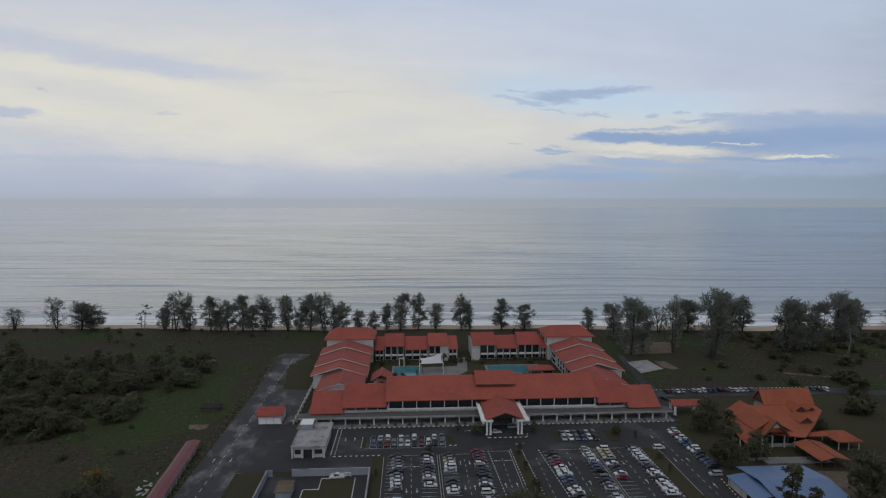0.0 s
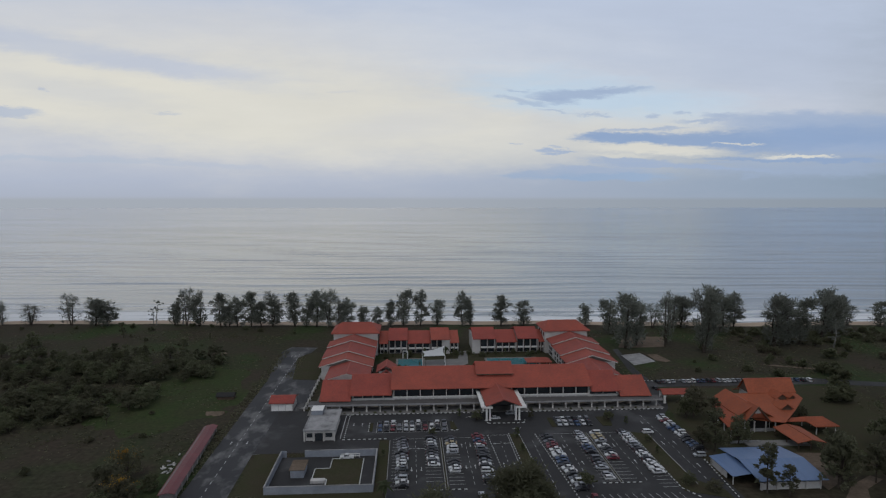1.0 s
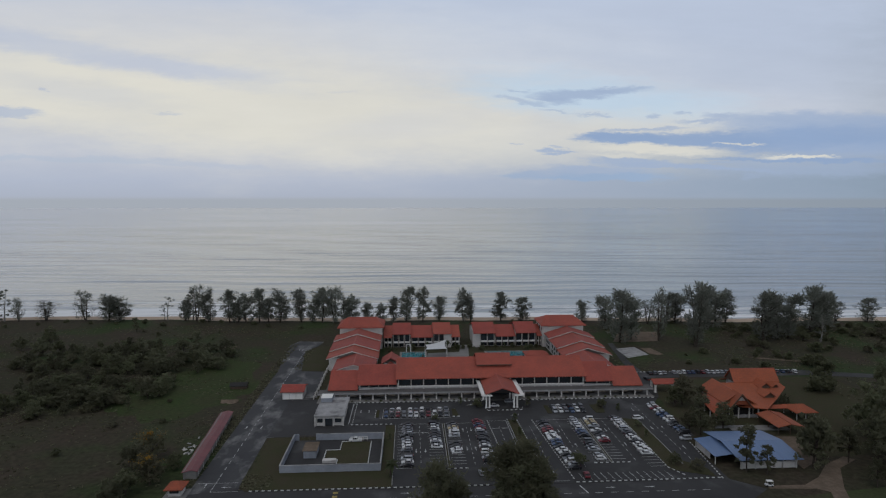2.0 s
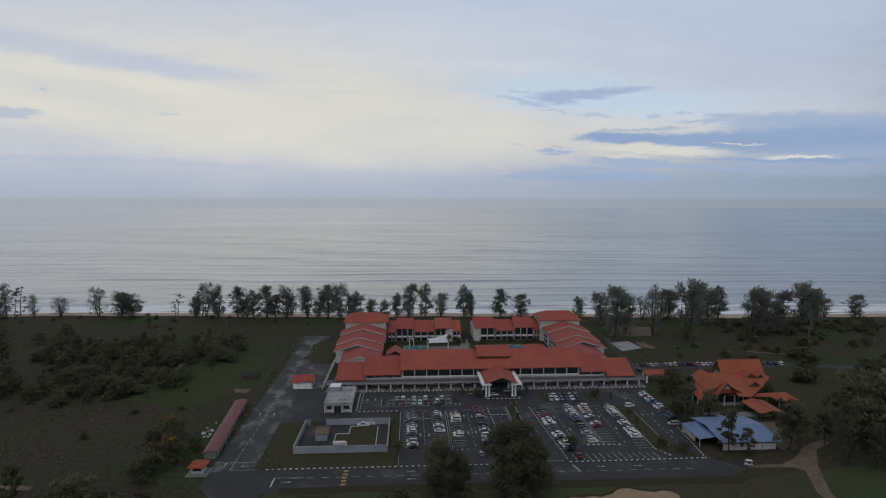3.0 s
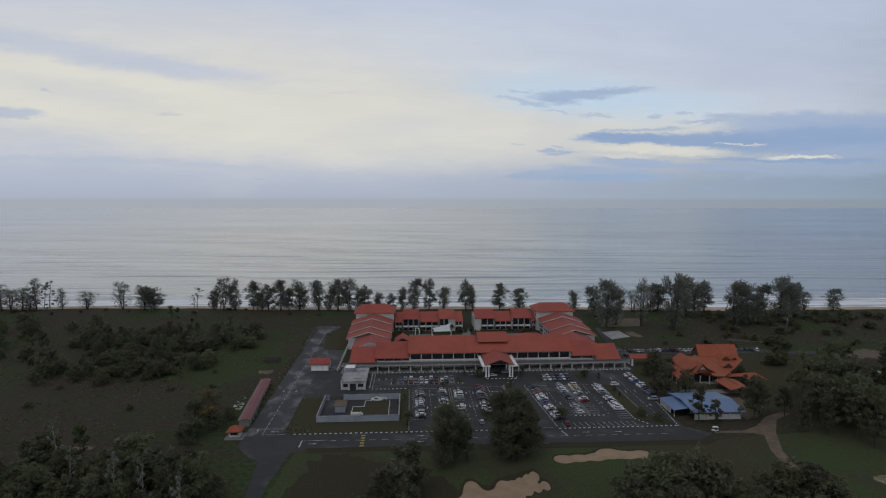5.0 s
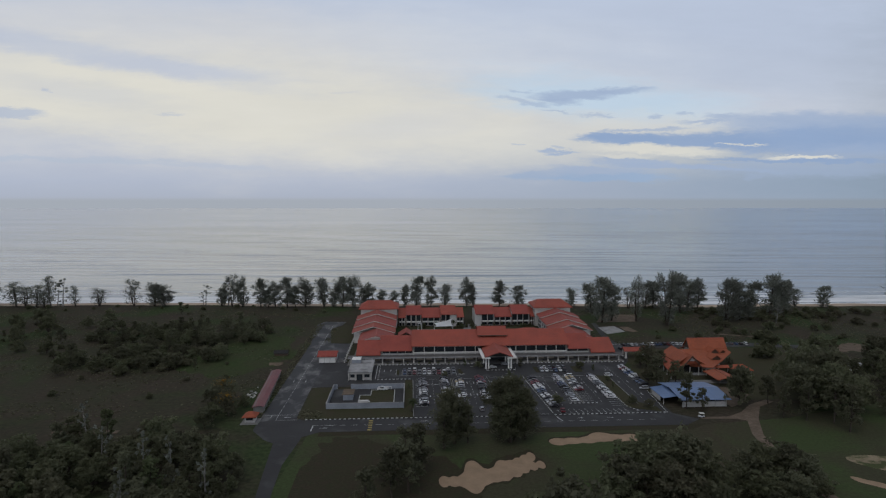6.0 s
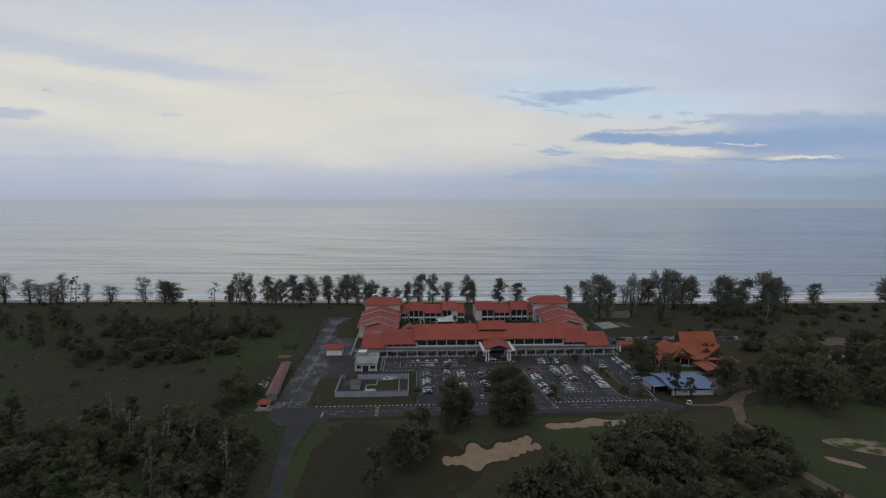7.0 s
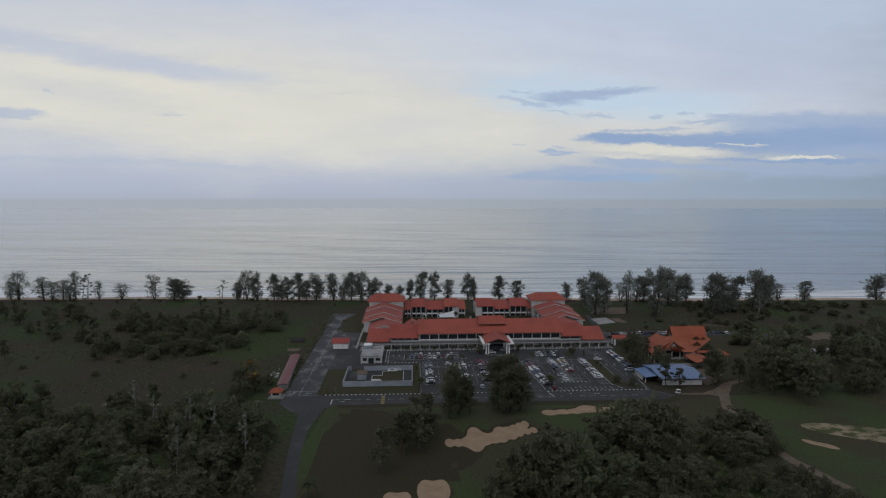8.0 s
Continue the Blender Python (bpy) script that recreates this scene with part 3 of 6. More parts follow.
# roads and parking
solid("road_west", "oldasphalt", "worn grey asphalt service road", "road", lambda bm: prism(bm, [(-73, 158), (-58, 162), (-58.3, 203), (-48, 205), (-48, 291), (-61, 293), (-66, 335), (-60, 346), (-58, 358), (-74, 360), (-78, 350), (-73.5, 290)], -0.2, 0.05))
solid("road_yard", "asphalt", "dark asphalt yard beside the hotel", "road", lambda bm: prism(bm, [(-58, 203.5), (-48.1, 203.5), (-12.6, 203.5), (-12.6, 214), (-28, 215), (-28.4, 247), (-47.8, 247), (-57.8, 247)], -0.2, 0.058))
solid("road_cross", "asphalt", "asphalt road along the golf course", "road", lambda bm: prism(bm, [(-73, 150), (-66, 140), (-62, 137), (-51, 143), (-46, 147), (40, 147.3), (104, 147), (112, 153), (103.5, 160.2), (-55, 160), (-58, 163), (-73, 159)], -0.2, 0.052))
solid("road_south", "asphalt", "narrow asphalt lane through the trees", "road", lambda bm: prism(bm, [(-62, 138), (-60.2, 118), (-58.3, 98), (-56, 80), (-53.6, 62), (-47, 20), (-42, 20), (-49, 62), (-51.6, 80), (-53.6, 98), (-54.6, 118), (-52, 143)], -0.2, 0.046))
solid("parking_lot", "asphalt", "dark asphalt hotel car park", "parking lot", lambda bm: prism(bm, [(-8.5, 160.3), (103.4, 160.3), (104, 195), (109, 196), (108, 233), (113, 240.8), (-28.2, 240.8), (-28.2, 215.2), (-12.4, 214.2), (-8.5, 213.5)], -0.2, 0.056))
solid("road_east", "asphalt", "asphalt drive past the covered walkway", "road", lambda bm: prism(bm, [(112, 241), (113.5, 241), (121, 262), (121, 271), (206, 271), (250, 262), (252, 268), (206, 280.6), (121.5, 280.6), (121.8, 300), (127, 344), (123.6, 344), (117.4, 300), (116, 280), (113, 262), (109.4, 250)], -0.2, 0.05))
solid("forecourt", "paving", "paved walk under the hotel arcade", "pavement", lambda bm: prism(bm, [(-45, 241.2), (112, 241.2), (112, 252), (-45, 252)], -0.2, 0.12))
solid("path_sand", "soil", "sandy track beside the golf course", "path", lambda bm: prism(bm, [(113, 153.2), (128, 152.3), (131, 150), (125, 136), (120, 112), (118.5, 94), (120, 80), (126, 60), (129, 60), (124, 82), (122.4, 95), (124, 112), (129, 135), (137, 152), (146, 166), (156, 172), (154, 175), (143, 169), (134, 160), (126, 155), (113, 155)], -0.2, 0.05))
solid("yard_soil", "soil", "bare sandy yard beside the blue-roofed shed", "yard", lambda bm: prism(bm, [(133, 166), (142, 172), (150, 182), (150, 193), (138, 194), (130, 192), (134, 180)], -0.2, 0.045))
solid("court_white", "concrete", "pale concrete games court", "court", lambda bm: prism(bm, [(124, 309), (139, 316), (137, 334), (124, 330)], -0.2, 0.06))
solid("court_sand", "soil", "sandy games court", "court", lambda bm: prism(bm, [(144, 314), (148, 316), (146, 331), (140, 331), (140, 318)], -0.2, 0.06))
solid("sand_clearing", "soil", "bare sandy clearing behind the beach", "sand", lambda bm: prism(bm, [(128.7, 348.2), (136, 347), (150, 347.6), (159.2, 348.8), (163, 360), (169.2, 376), (160, 378), (142.1, 376.4), (136, 364)], -0.2, 0.05))
blob_sheet("sand_patch", "soil", "small bare patch in the field", "sand", -121, -110, lambda s: 346, lambda s: 3.2, 0.05)
blob_sheet("sand_patch", "soil", "small heap of sandy soil beside the road", "sand", -89, -81, lambda s: 246, lambda s: 2.6, 0.05, lift=1.0)
blob_sheet("sand_patch", "soil", "bare sandy patch among the trees", "sand", 246, 276, lambda s: 262 + 6 * s, lambda s: 9, 0.05)
blob_sheet("sand_patch", "soil", "worn sandy streak in the grass", "sand", 196, 222, lambda s: 306 - 10 * s, lambda s: 1.4, 0.05)


def level_sheet(bm, field, x0, x1, y0, y1, step, z):
    """The part of a grid where field is above 0, its cells clipped along the border."""
    nx, ny = int((x1 - x0) / step), int((y1 - y0) / step)
    val = {(i, j): field(x0 + i * step, y0 + j * step) for i in range(nx + 1) for j in range(ny + 1)}
    made = {}

    def vert(key, x, y):
        if key not in made:
            made[key] = bm.verts.new((x, y, z))
        return made[key]

    for i in range(nx):
        for j in range(ny):
            ring = ((i, j), (i + 1, j), (i + 1, j + 1), (i, j + 1))
            loop = []
            for a, b in zip(ring, ring[1:] + ring[:1]):
                fa, fb = val[a], val[b]
                if fa > 0:
                    loop.append(vert(a, x0 + a[0] * step, y0 + a[1] * step))
                if (fa > 0) != (fb > 0):
                    t = fa / (fa - fb)
                    loop.append(vert((min(a, b), max(a, b)), x0 + (a[0] + (b[0] - a[0]) * t) * step, y0 + (a[1] + (b[1] - a[1]) * t) * step))
            if len(loop) > 2:
                bm.faces.new(loop)


def bunker(label, cx, cy, lobes, stretch=1.0):
    """A sand bunker in a worn brown surround; lobes: x, y, radius of the rounded hollows that merge into it, drawn out along y by stretch."""
    def field(x, y, grow=0.0):
        return sum(((r + grow) ** 2 / ((x - a) ** 2 + ((y - b) / stretch) ** 2 + 0.01)) ** 1.3 for a, b, r in lobes) - 1.35
    xs, ys = [q[0] for q in lobes], [q[1] for q in lobes]
    area = (min(xs) - 9, max(xs) + 9, min(ys) - 9 * stretch, max(ys) + 9 * stretch, 0.6)
    b = thing("sand_bunker", (cx, cy, 0), label, "bunker", "bunkers")
    bm = bmesh.new()
    level_sheet(bm, field, *area, 0.09)
    part("sand", bm, "sand", b)
    bm = bmesh.new()
    level_sheet(bm, lambda x, y: field(x, y - 0.8, 0.45 + 0.35 * noise.noise((x * 0.3, y * 0.2, 0))), *area, 0.05)
    part("worn_surround", bm, "rough", b, "worn brown grass round the sand")


def weeds(x, y):
    return 1 - ((x + 108) / 30) ** 2 - ((y - 268) / 42) ** 2 + 0.9 * noise.noise((x * 0.05, y * 0.04, 1)) + 0.5 * noise.noise((x * 0.17, y * 0.12, 5))


M["weeds"] = material("green_weeds", (0.043, 0.062, 0.022), (0.050, 0.055, 0.026), 0.07, 0.6, 0.95, 0.6, 0.05, wear=0.45, dist=0.3)
bm = bmesh.new()
level_sheet(bm, lambda x, y: min(weeds(x, y), (-78 - x) / 10), -160, -76, 200, 345, 2.0, 0.03)
tagged(new("weed_patch", mesh_of("weed_patch", bm, "weeds")), "fresh green weeds over part of the field", "grass", "", "structure")


bm = bmesh.new()
level_sheet(bm, lambda x, y: min(1 - ((x + 26) / 32) ** 2 - ((y - 92) / 52) ** 2 + 0.9 * noise.noise((x * 0.05, y * 0.04, 8)) + 0.5 * noise.noise((x * 0.2, y * 0.15, 2)), (x + 48) / 10), -50, 20, 22, 144, 1.6, 0.032)
tagged(new("dry_grass", mesh_of("dry_grass", bm, "rough")), "dry brown grass over part of the golf course", "grass", "", "structure")
bunker("pale sand bunker with three lobes", 61, 134.6, ((46.5, 132.6, 3.6), (52.5, 133.2, 3.0), (58.5, 133.6, 3.0), (64.5, 136.4, 4.6), (70.5, 134.8, 3.2), (76.5, 135.2, 3.6)))
bunker("large winding pale sand bunker", 17.5, 108, ((1.3, 102.8, 1.75), (4.6, 102.6, 1.5), (7.8, 103.0, 1.6), (11.8, 112.0, 2.5), (11.1, 100.6, 2.7), (11.6, 106.0, 2.2), (15.4, 105.6, 2.0), (18.8, 106.4, 1.9), (22.2, 107.2, 2.0), (22.1, 112.4, 2.2), (25.4, 113.6, 1.5), (28.2, 116.2, 1.3), (31.0, 118.6, 1.3), (33.7, 120.6, 1.4), (26.4, 108.6, 1.6), (29.6, 110.8, 1.4), (32.9, 112.2, 1.3), (36.0, 113.4, 1.35)), 2.4)
blob_sheet("sand_bunker", "sand", "rounded pale sand bunker in mown grass", "bunker", -11.3, -0.6, lambda s: 66, lambda s: 7.2, 0.05, ((3, 0.08, 0),), "")
blob_sheet("sand_bunker", "sand", "rounded pale sand bunker in mown grass", "bunker", -22, -13, lambda s: 61, lambda s: 4.5, 0.05, ((3, 0.08, 0),), "")
blob_sheet("sand_bunker", "sand", "small oval sand bunker", "bunker", 136.8, 146, lambda s: 98 - 7.4 * s, lambda s: 2.5, 0.05, ((3, 0.1, 0),), "")
M["green"] = material("worn_green", (0.068, 0.074, 0.034), (0.058, 0.068, 0.029), 0.1, 1.5, 0.95, 0.2, 0.05, wear=0.25, third=(0.24, 0.19, 0.125), third_scale=0.22, third_at=0.51, stretch=(0.8, 1, 1))
blob_sheet("putting_green", "green", "worn golf green with bare sandy patches", "golf green", 145.5, 205, lambda s: 112 - 26 * s, lambda s: 6 + 9 * s, 0.05, ((3, 0.1, 0),), "")


# concrete slab strip, toned down with the soil material
solid("slab_field", "soil", "low strip of concrete slab in the field, toned like soil", "soil", lambda bm: prism(bm, [(-152, 151), (-126, 149.8), (-126, 152.6), (-152, 155)], -0.2, 0.15))


# ---------------------------------------------------------------- cars
def car_meshes(kind):
    """Local part meshes of a car that points along +x; kinds differ in length, height and cabin."""
    ln, wd, ht, nose, tail, f0, f1, r0, r1 = {
        "sedan": (4.45, 1.74, 1.44, 0.78, 0.92, 1.05, 0.35, -1.75, -1.05),
        "hatchback": (3.75, 1.65, 1.50, 0.82, 0.98, 0.95, 0.35, -1.80, -1.45),
        "van": (4.35, 1.70, 1.70, 0.92, 1.02, 1.35, 0.75, -2.10, -1.90),
        "pickup": (5.10, 1.82, 1.76, 1.02, 1.02, 1.10, 0.55, -0.75, -0.60)}[kind]
    h = ln / 2
    belt = ht * 0.62
    out = {}
    bm = bmesh.new()
    extrude_y(bm, [(-h, 0.32), (h - 0.08, 0.26), (h, 0.50), (h - 0.10, nose - 0.08), (f0 + 0.12, belt), (r0 - 0.05, belt + 0.03), (-h + 0.05, tail), (-h - 0.02, 0.55)], -wd / 2, wd / 2)
    bmesh.ops.bevel(bm, geom=bm.edges[:], offset=0.06, segments=1, affect="EDGES")
    box(bm, r1 - 0.02, f1 + 0.02, -wd / 2 + 0.16, wd / 2 - 0.16, ht - 0.07, ht)
    for xx in ((f0 + f1) / 2 - 0.55, (r0 + r1) / 2 + 0.3):                 # pillars
        for sgn in (-1, 1):
            box(bm, xx - 0.05, xx + 0.05, sgn * (wd / 2 - 0.12) - 0.05, sgn * (wd / 2 - 0.12) + 0.05, belt - 0.05, ht - 0.03)
    for sgn in (-1, 1):                                                     # mirrors
        box(bm, f0 - 0.30, f0 - 0.15, sgn * (wd / 2 + 0.09) - 0.08, sgn * (wd / 2 + 0.09) + 0.08, belt, belt + 0.13)
    if kind == "pickup":
        box(bm, -h + 0.06, -0.80, -wd / 2 + 0.06, -wd / 2 + 0.16, 1.0, 1.16)
        box(bm, -h + 0.06, -0.80, wd / 2 - 0.16, wd / 2 - 0.06, 1.0, 1.16)
    out["body"] = bm
    bm = bmesh.new()
    lo = [bm.verts.new(c) for c in ((r0, -wd / 2 + 0.06, belt - 0.02), (f0, -wd / 2 + 0.06, belt - 0.02), (f0, wd / 2 - 0.06, belt - 0.02), (r0, wd / 2 - 0.06, belt - 0.02))]
    hi = [bm.verts.new(c) for c in ((r1, -wd / 2 + 0.19, ht - 0.06), (f1, -wd / 2 + 0.19, ht - 0.06), (f1, wd / 2 - 0.19, ht - 0.06), (r1, wd / 2 - 0.19, ht - 0.06))]
    bm.faces.new(hi)
    for i in range(4):
        j = (i + 1) % 4
        bm.faces.new((lo[i], lo[j], hi[j], hi[i]))
    out["window"] = bm
    return out, h, wd, nose, tail


CAR_BODIES, CAR_FIRST = {}, {}
WHEEL, RIM, LAMP_F, LAMP_R = [None] * 4


def car_small_meshes():
    made = []
    for r, w, m in ((0.31, 0.20, "tyre"), (0.19, 0.215, "rim")):
        bm = bmesh.new()
        tube(bm, (0, -w / 2, 0), (0, w / 2, 0), r, r, 12)
        made.append(mesh_of(m, bm, m))
    for m, s in (("headlamp", (0.06, 0.17, 0.07)), ("taillamp", (0.05, 0.12, 0.11))):
        bm = bmesh.new()
        box(bm, -s[0], s[0], -s[1], s[1], -s[2], s[2])
        bmesh.ops.bevel(bm, geom=bm.edges[:], offset=0.02, segments=1, affect="EDGES")
        made.append(mesh_of(m, bm, m))
    return made


WHEEL, RIM, LAMP_F, LAMP_R = car_small_meshes()


def park(kind, paint, x, y, heading, group, note="parked in a marked bay"):
    key = (kind, paint)
    m = pose(x, y, 0.056, 0, 0, heading)
    if key in CAR_FIRST:
        c = copy_thing(CAR_FIRST[key], m)
        return tagged(c, f"{paint} {kind} car {note}" if kind != "pickup" else f"{paint} pickup truck {note}", "car", group)
    body, h, wd, nose, tail = car_meshes(kind)
    word = "pickup truck" if kind == "pickup" else kind + " car"
    car = thing("car", (0, 0, 0), f"{paint} {word} {note}", "car", group)
    if kind not in CAR_BODIES:
        CAR_BODIES[kind] = mesh_of("window", body["window"], "carglass")
    part("body", body["body"], "car_" + paint, car, world=False)
    w = new("window", CAR_BODIES[kind])
    w.parent = car
    for sx in (0.62, -0.60):
        for sy in (-1, 1):
            t = new("wheel", WHEEL)
            t.parent, t.location = car, (sx * h, sy * (wd / 2 - 0.09), 0.31)
            r = new("rim", RIM)
            r.parent = t
    for sy in (-1, 1):
        for nm, me, px_, pz in (("headlight", LAMP_F, h - 0.09, nose - 0.17), ("tail_light", LAMP_R, -h + 0.02, tail - 0.14)):
            o = new(nm, me)
            o.parent, o.location = car, (px_, sy * (wd / 2 - 0.24), pz)
    CAR_FIRST[key] = car
    car.matrix_basis = m
    return car


CRNG = random.Random(7)


HUES = {"w": "white", "s": "silver", "g": "grey", "k": "black", "r": "red", "b": "blue", "o": "gold"}


def body_kind(paint):
    return CRNG.choices(("sedan", "hatchback", "van", "pickup"), (46, 26, 24, 4 if paint != "red" else 0))[0]


def bay_column(x_of, y1, taken, group, flip):
    """Cars side by side in bays 2.5 m wide that run along y; taken: the paints from the far end, a dot for an empty bay."""
    for i, hue in enumerate(taken):
        if hue != ".":
            y = y1 - 1.25 - 2.5 * i
            park(body_kind(HUES[hue]), HUES[hue], x_of(y) + CRNG.uniform(-0.3, 0.3), y + CRNG.uniform(-0.15, 0.15), (180 if flip else 0) + CRNG.uniform(-2.5, 2.5), group)


def bay_row(x0, y, taken, heading, group, pitch=2.5):
    """The same, side by side along x."""
    for i, hue in enumerate(taken):
        if hue != ".":
            park(body_kind(HUES[hue]), HUES[hue], x0 + pitch * i + CRNG.uniform(-.15, .15), y + CRNG.uniform(-.3, .3), heading + CRNG.uniform(-2.5, 2.5), group)


bay_column(lambda y: -3.7, 214, "kgggskgswwg.kswk", "cars by the grass strip", True)
bay_column(lambda y: 7.2, 214, "kswgkkgwgw.", "cars in the west bays", False)
bay_column(lambda y: 14.6, 214, "kgowws..kkww", "cars in the west bays", True)
bay_column(lambda y: 25.5, 216, "rrbrwgkkkgwkw.sk", "cars in the middle bays", False)
bay_column(lambda y: 51.8 + (214 - y) * 0.055, 214, "kkgrrwwwbbkwwkgwsk", "cars along the striped kerb", True)
bay_column(lambda y: 65.4, 216, "sswswbbk.gkgs.sw", "cars in the east bays", False)
bay_column(lambda y: 71.8, 216, "woos.wkkwr", "cars in the east bays", True)
bay_column(lambda y: 83.6, 217, "kswwwsgkwwkwwww", "cars along the long median", False)
bay_column(lambda y: 105.6, 232, "swrwsbbwwkkbbk", "cars along the east edge", True)
bay_row(-13.0, 229.2, "ksw.wgwkkwg", 90, "cars before the hotel", 2.6)
bay_row(-13.0, 223.8, "bkrgswkrwkg", -90, "cars before the hotel", 2.6)
bay_row(60.5, 230.4, "gwgksg", 90, "cars before the hotel")
bay_row(60.5, 225.2, "swgbwk", -90, "cars before the hotel")
bay_row(124, 277.6, "kgws.swwbbkrswwsg", 90, "cars on the rear drive", 2.6)
for i, c in enumerate(("grey", "blue", "black", "white")):
    park("sedan" if i < 3 else "van", c, 193 + 3.0 * i, 277.4 - 0.6 * i, 80, "cars on the rear drive")
park("van", "white", 93.4, 214.5, 2, "cars in the lanes", "standing in the lane")
park("sedan", "red", 56.6, 164.9, 84, "cars along the road kerb")
park("hatchback", "silver", 21.5, 168.2, 95, "cars along the road kerb")
park("sedan", "white", 27.5, 170.2, 80, "cars along the road kerb")
park("sedan", "white", 35.0, 233.0, 0, "cars under the porch", "standing under the entrance porch")
park("van", "silver", 42.5, 238.0, 4, "cars under the porch", "standing under the entrance porch")
park("pickup", "white", -23.5, 198.0, 180, "cars in the compound", "parked inside the walled compound")
park("van", "silver", 103.6, 192.6, 178, "cars along the east edge")
park("sedan", "black", 118.5, 268.0, 100, "cars on the rear drive", "standing beside the covered walkway")


# ---------------------------------------------------------------- kerbs and road markings
def block_mesh(name, ln, wd, ht, mat):
    bm = bmesh.new()
    box(bm, -ln / 2, ln / 2, -wd / 2, wd / 2, 0, ht)
    bmesh.ops.bevel(bm, geom=[e for e in bm.edges if all(v.co.z > ht / 2 for v in e.verts)], offset=0.03, segments=1, affect="EDGES")
    return mesh_of(name, bm, mat)


KP = block_mesh("kerb_block", 1.0, 0.22, 0.22, "concrete")
KW, KB = block_mesh("kerb_block", 1.0, 0.34, 0.22, "kerb_white"), block_mesh("kerb_block", 1.0, 0.34, 0.22, "kerb_black")


def kerb(x0, y0, x1, y1, plain=False, label="kerb painted in black and white blocks"):
    ln = math.hypot(x1 - x0, y1 - y0)
    n = max(1, round(ln))
    a = math.atan2(y1 - y0, x1 - x0)
    k = thing("kerb", (x0, y0, 0), "pale concrete kerb of single blocks" if plain else label, "kerb", "", "structure")
    for i in range(n):
        s = (i + 0.5) / n
        piece("kerb_block", KP if plain else KW if i % 2 == 0 else KB, k, (x0 + (x1 - x0) * s, y0 + (y1 - y0) * s, 0.04), a)


for run in ((-28, 241, 31, 241), (47.5, 241, 112, 241), (-54, 160.4, 24, 160.4), (52, 160.8, 101, 161.4), (-27, 214.6, -9, 214.6), (104.2, 190, 101.6, 161), (118, 281, 206, 281),
            (31.5, 228.2, 46.5, 228.2), (31.5, 228.2, 30.6, 231.5), (46.5, 228.2, 47.4, 231.5), (4.5, 173.0, 17.4, 173.0), (62.3, 174.6, 75.2, 174.6), (-26.5, 241, -26.5, 215), (15.5, 222, 18.5, 222), (-17.5, 222, -17.5, 232),
            (48.4, 216, 51.9, 162), (38.1, 217, 38.6, 165), (42.1, 216, 43.6, 165), (29.6, 216, 31.2, 176), (86.6, 216, 86.6, 170), (86.6, 170, 90, 164)):
    kerb(*run)
for run in ((10.6, 173.5, 10.6, 214), (11.4, 173.5, 11.4, 214), (68.3, 175, 68.3, 216), (69.1, 175, 69.1, 216), (-8.6, 162, -8.6, 213), (93, 172, 93, 214)):
    kerb(*run, plain=True)
for nm, pts in (("west", [(10.75, 173.6), (11.25, 173.6), (11.25, 214), (10.75, 214)]), ("middle", [(38.9, 165), (43.4, 165), (41.9, 216), (38.4, 217)]), ("east", [(68.45, 175), (68.95, 175), (68.95, 216), (68.45, 216)]),
                ("long", [(86.8, 168), (100, 162.2), (100, 168), (92.8, 176), (92.8, 214), (86.8, 216)]), ("bays_west", [(-17.2, 222.3), (-15.9, 222.3), (-15.9, 231), (-17.2, 231)]), ("bays_east", [(57, 223), (59, 223), (59, 233), (57, 233)]),
                ("bays_mid", [(15.6, 222.4), (18.3, 222.4), (17.3, 231), (15.6, 231)]), ("bays_far", [(78, 223), (82, 223), (84, 233), (78, 233)])):
    solid("median_" + nm, "verge", "planted median strip in the car park", "median", lambda bm, q=pts: prism(bm, q, 0, 0.2))

LINE_CACHE = {}


def line(parent, x0, y0, x1, y1, wd=0.16, mat="white_paint", z=0.062):
    ln = round(math.hypot(x1 - x0, y1 - y0), 2)
    key = (ln, wd, mat)
    if key not in LINE_CACHE:
        bm = bmesh.new()
        box(bm, -ln / 2, ln / 2, -wd / 2, wd / 2, 0, 0.008)
        LINE_CACHE[key] = mesh_of("painted_line", bm, mat)
    piece("painted_line", LINE_CACHE[key], parent, ((x0 + x1) / 2, (y0 + y1) / 2, z), math.atan2(y1 - y0, x1 - x0))


def arrow_mesh():
    bm = bmesh.new()
    prism(bm, [(-1.6, -0.12), (0.4, -0.12), (0.4, -0.45), (1.6, 0), (0.4, 0.45), (0.4, 0.12), (-1.6, 0.12)], 0, 0.008)
    return mesh_of("painted_arrow", bm, "white_paint")


ARROW = arrow_mesh()
bays = thing("bay_markings", (30, 190, 0), "white painted bay lines of the car park", "road marking", "", "structure")
for xa, xb, y0, y1 in ((-7.4, -2.2, 172.5, 214), (4.4, 9.8, 177, 214), (12, 17.3, 174.5, 214), (23, 28.6, 176, 216), (62.6, 68, 176, 216), (69.4, 74.6, 176, 215), (80.8, 86.2, 170, 216), (103.2, 108.2, 196, 231)):
    for i in range(int((y1 - y0) / 2.5) + 1):
        line(bays, xa, y1 - 2.5 * i, xb, y1 - 2.5 * i)
for i in range(18):
    y = 214 - 2.5 * i
    line(bays, 49.3 + (214 - y) * 0.055, y, 54.3 + (214 - y) * 0.055, y)
for i in range(13):
    line(bays, 55.3 + 2.5 * i - 0.8, 167.2, 55.3 + 2.5 * i, 162.2)
    line(bays, -14.3 + 2.6 * i, 226.6, -14.3 + 2.6 * i, 231.8)
    line(bays, -14.3 + 2.6 * i, 221.2, -14.3 + 2.6 * i, 226.4)
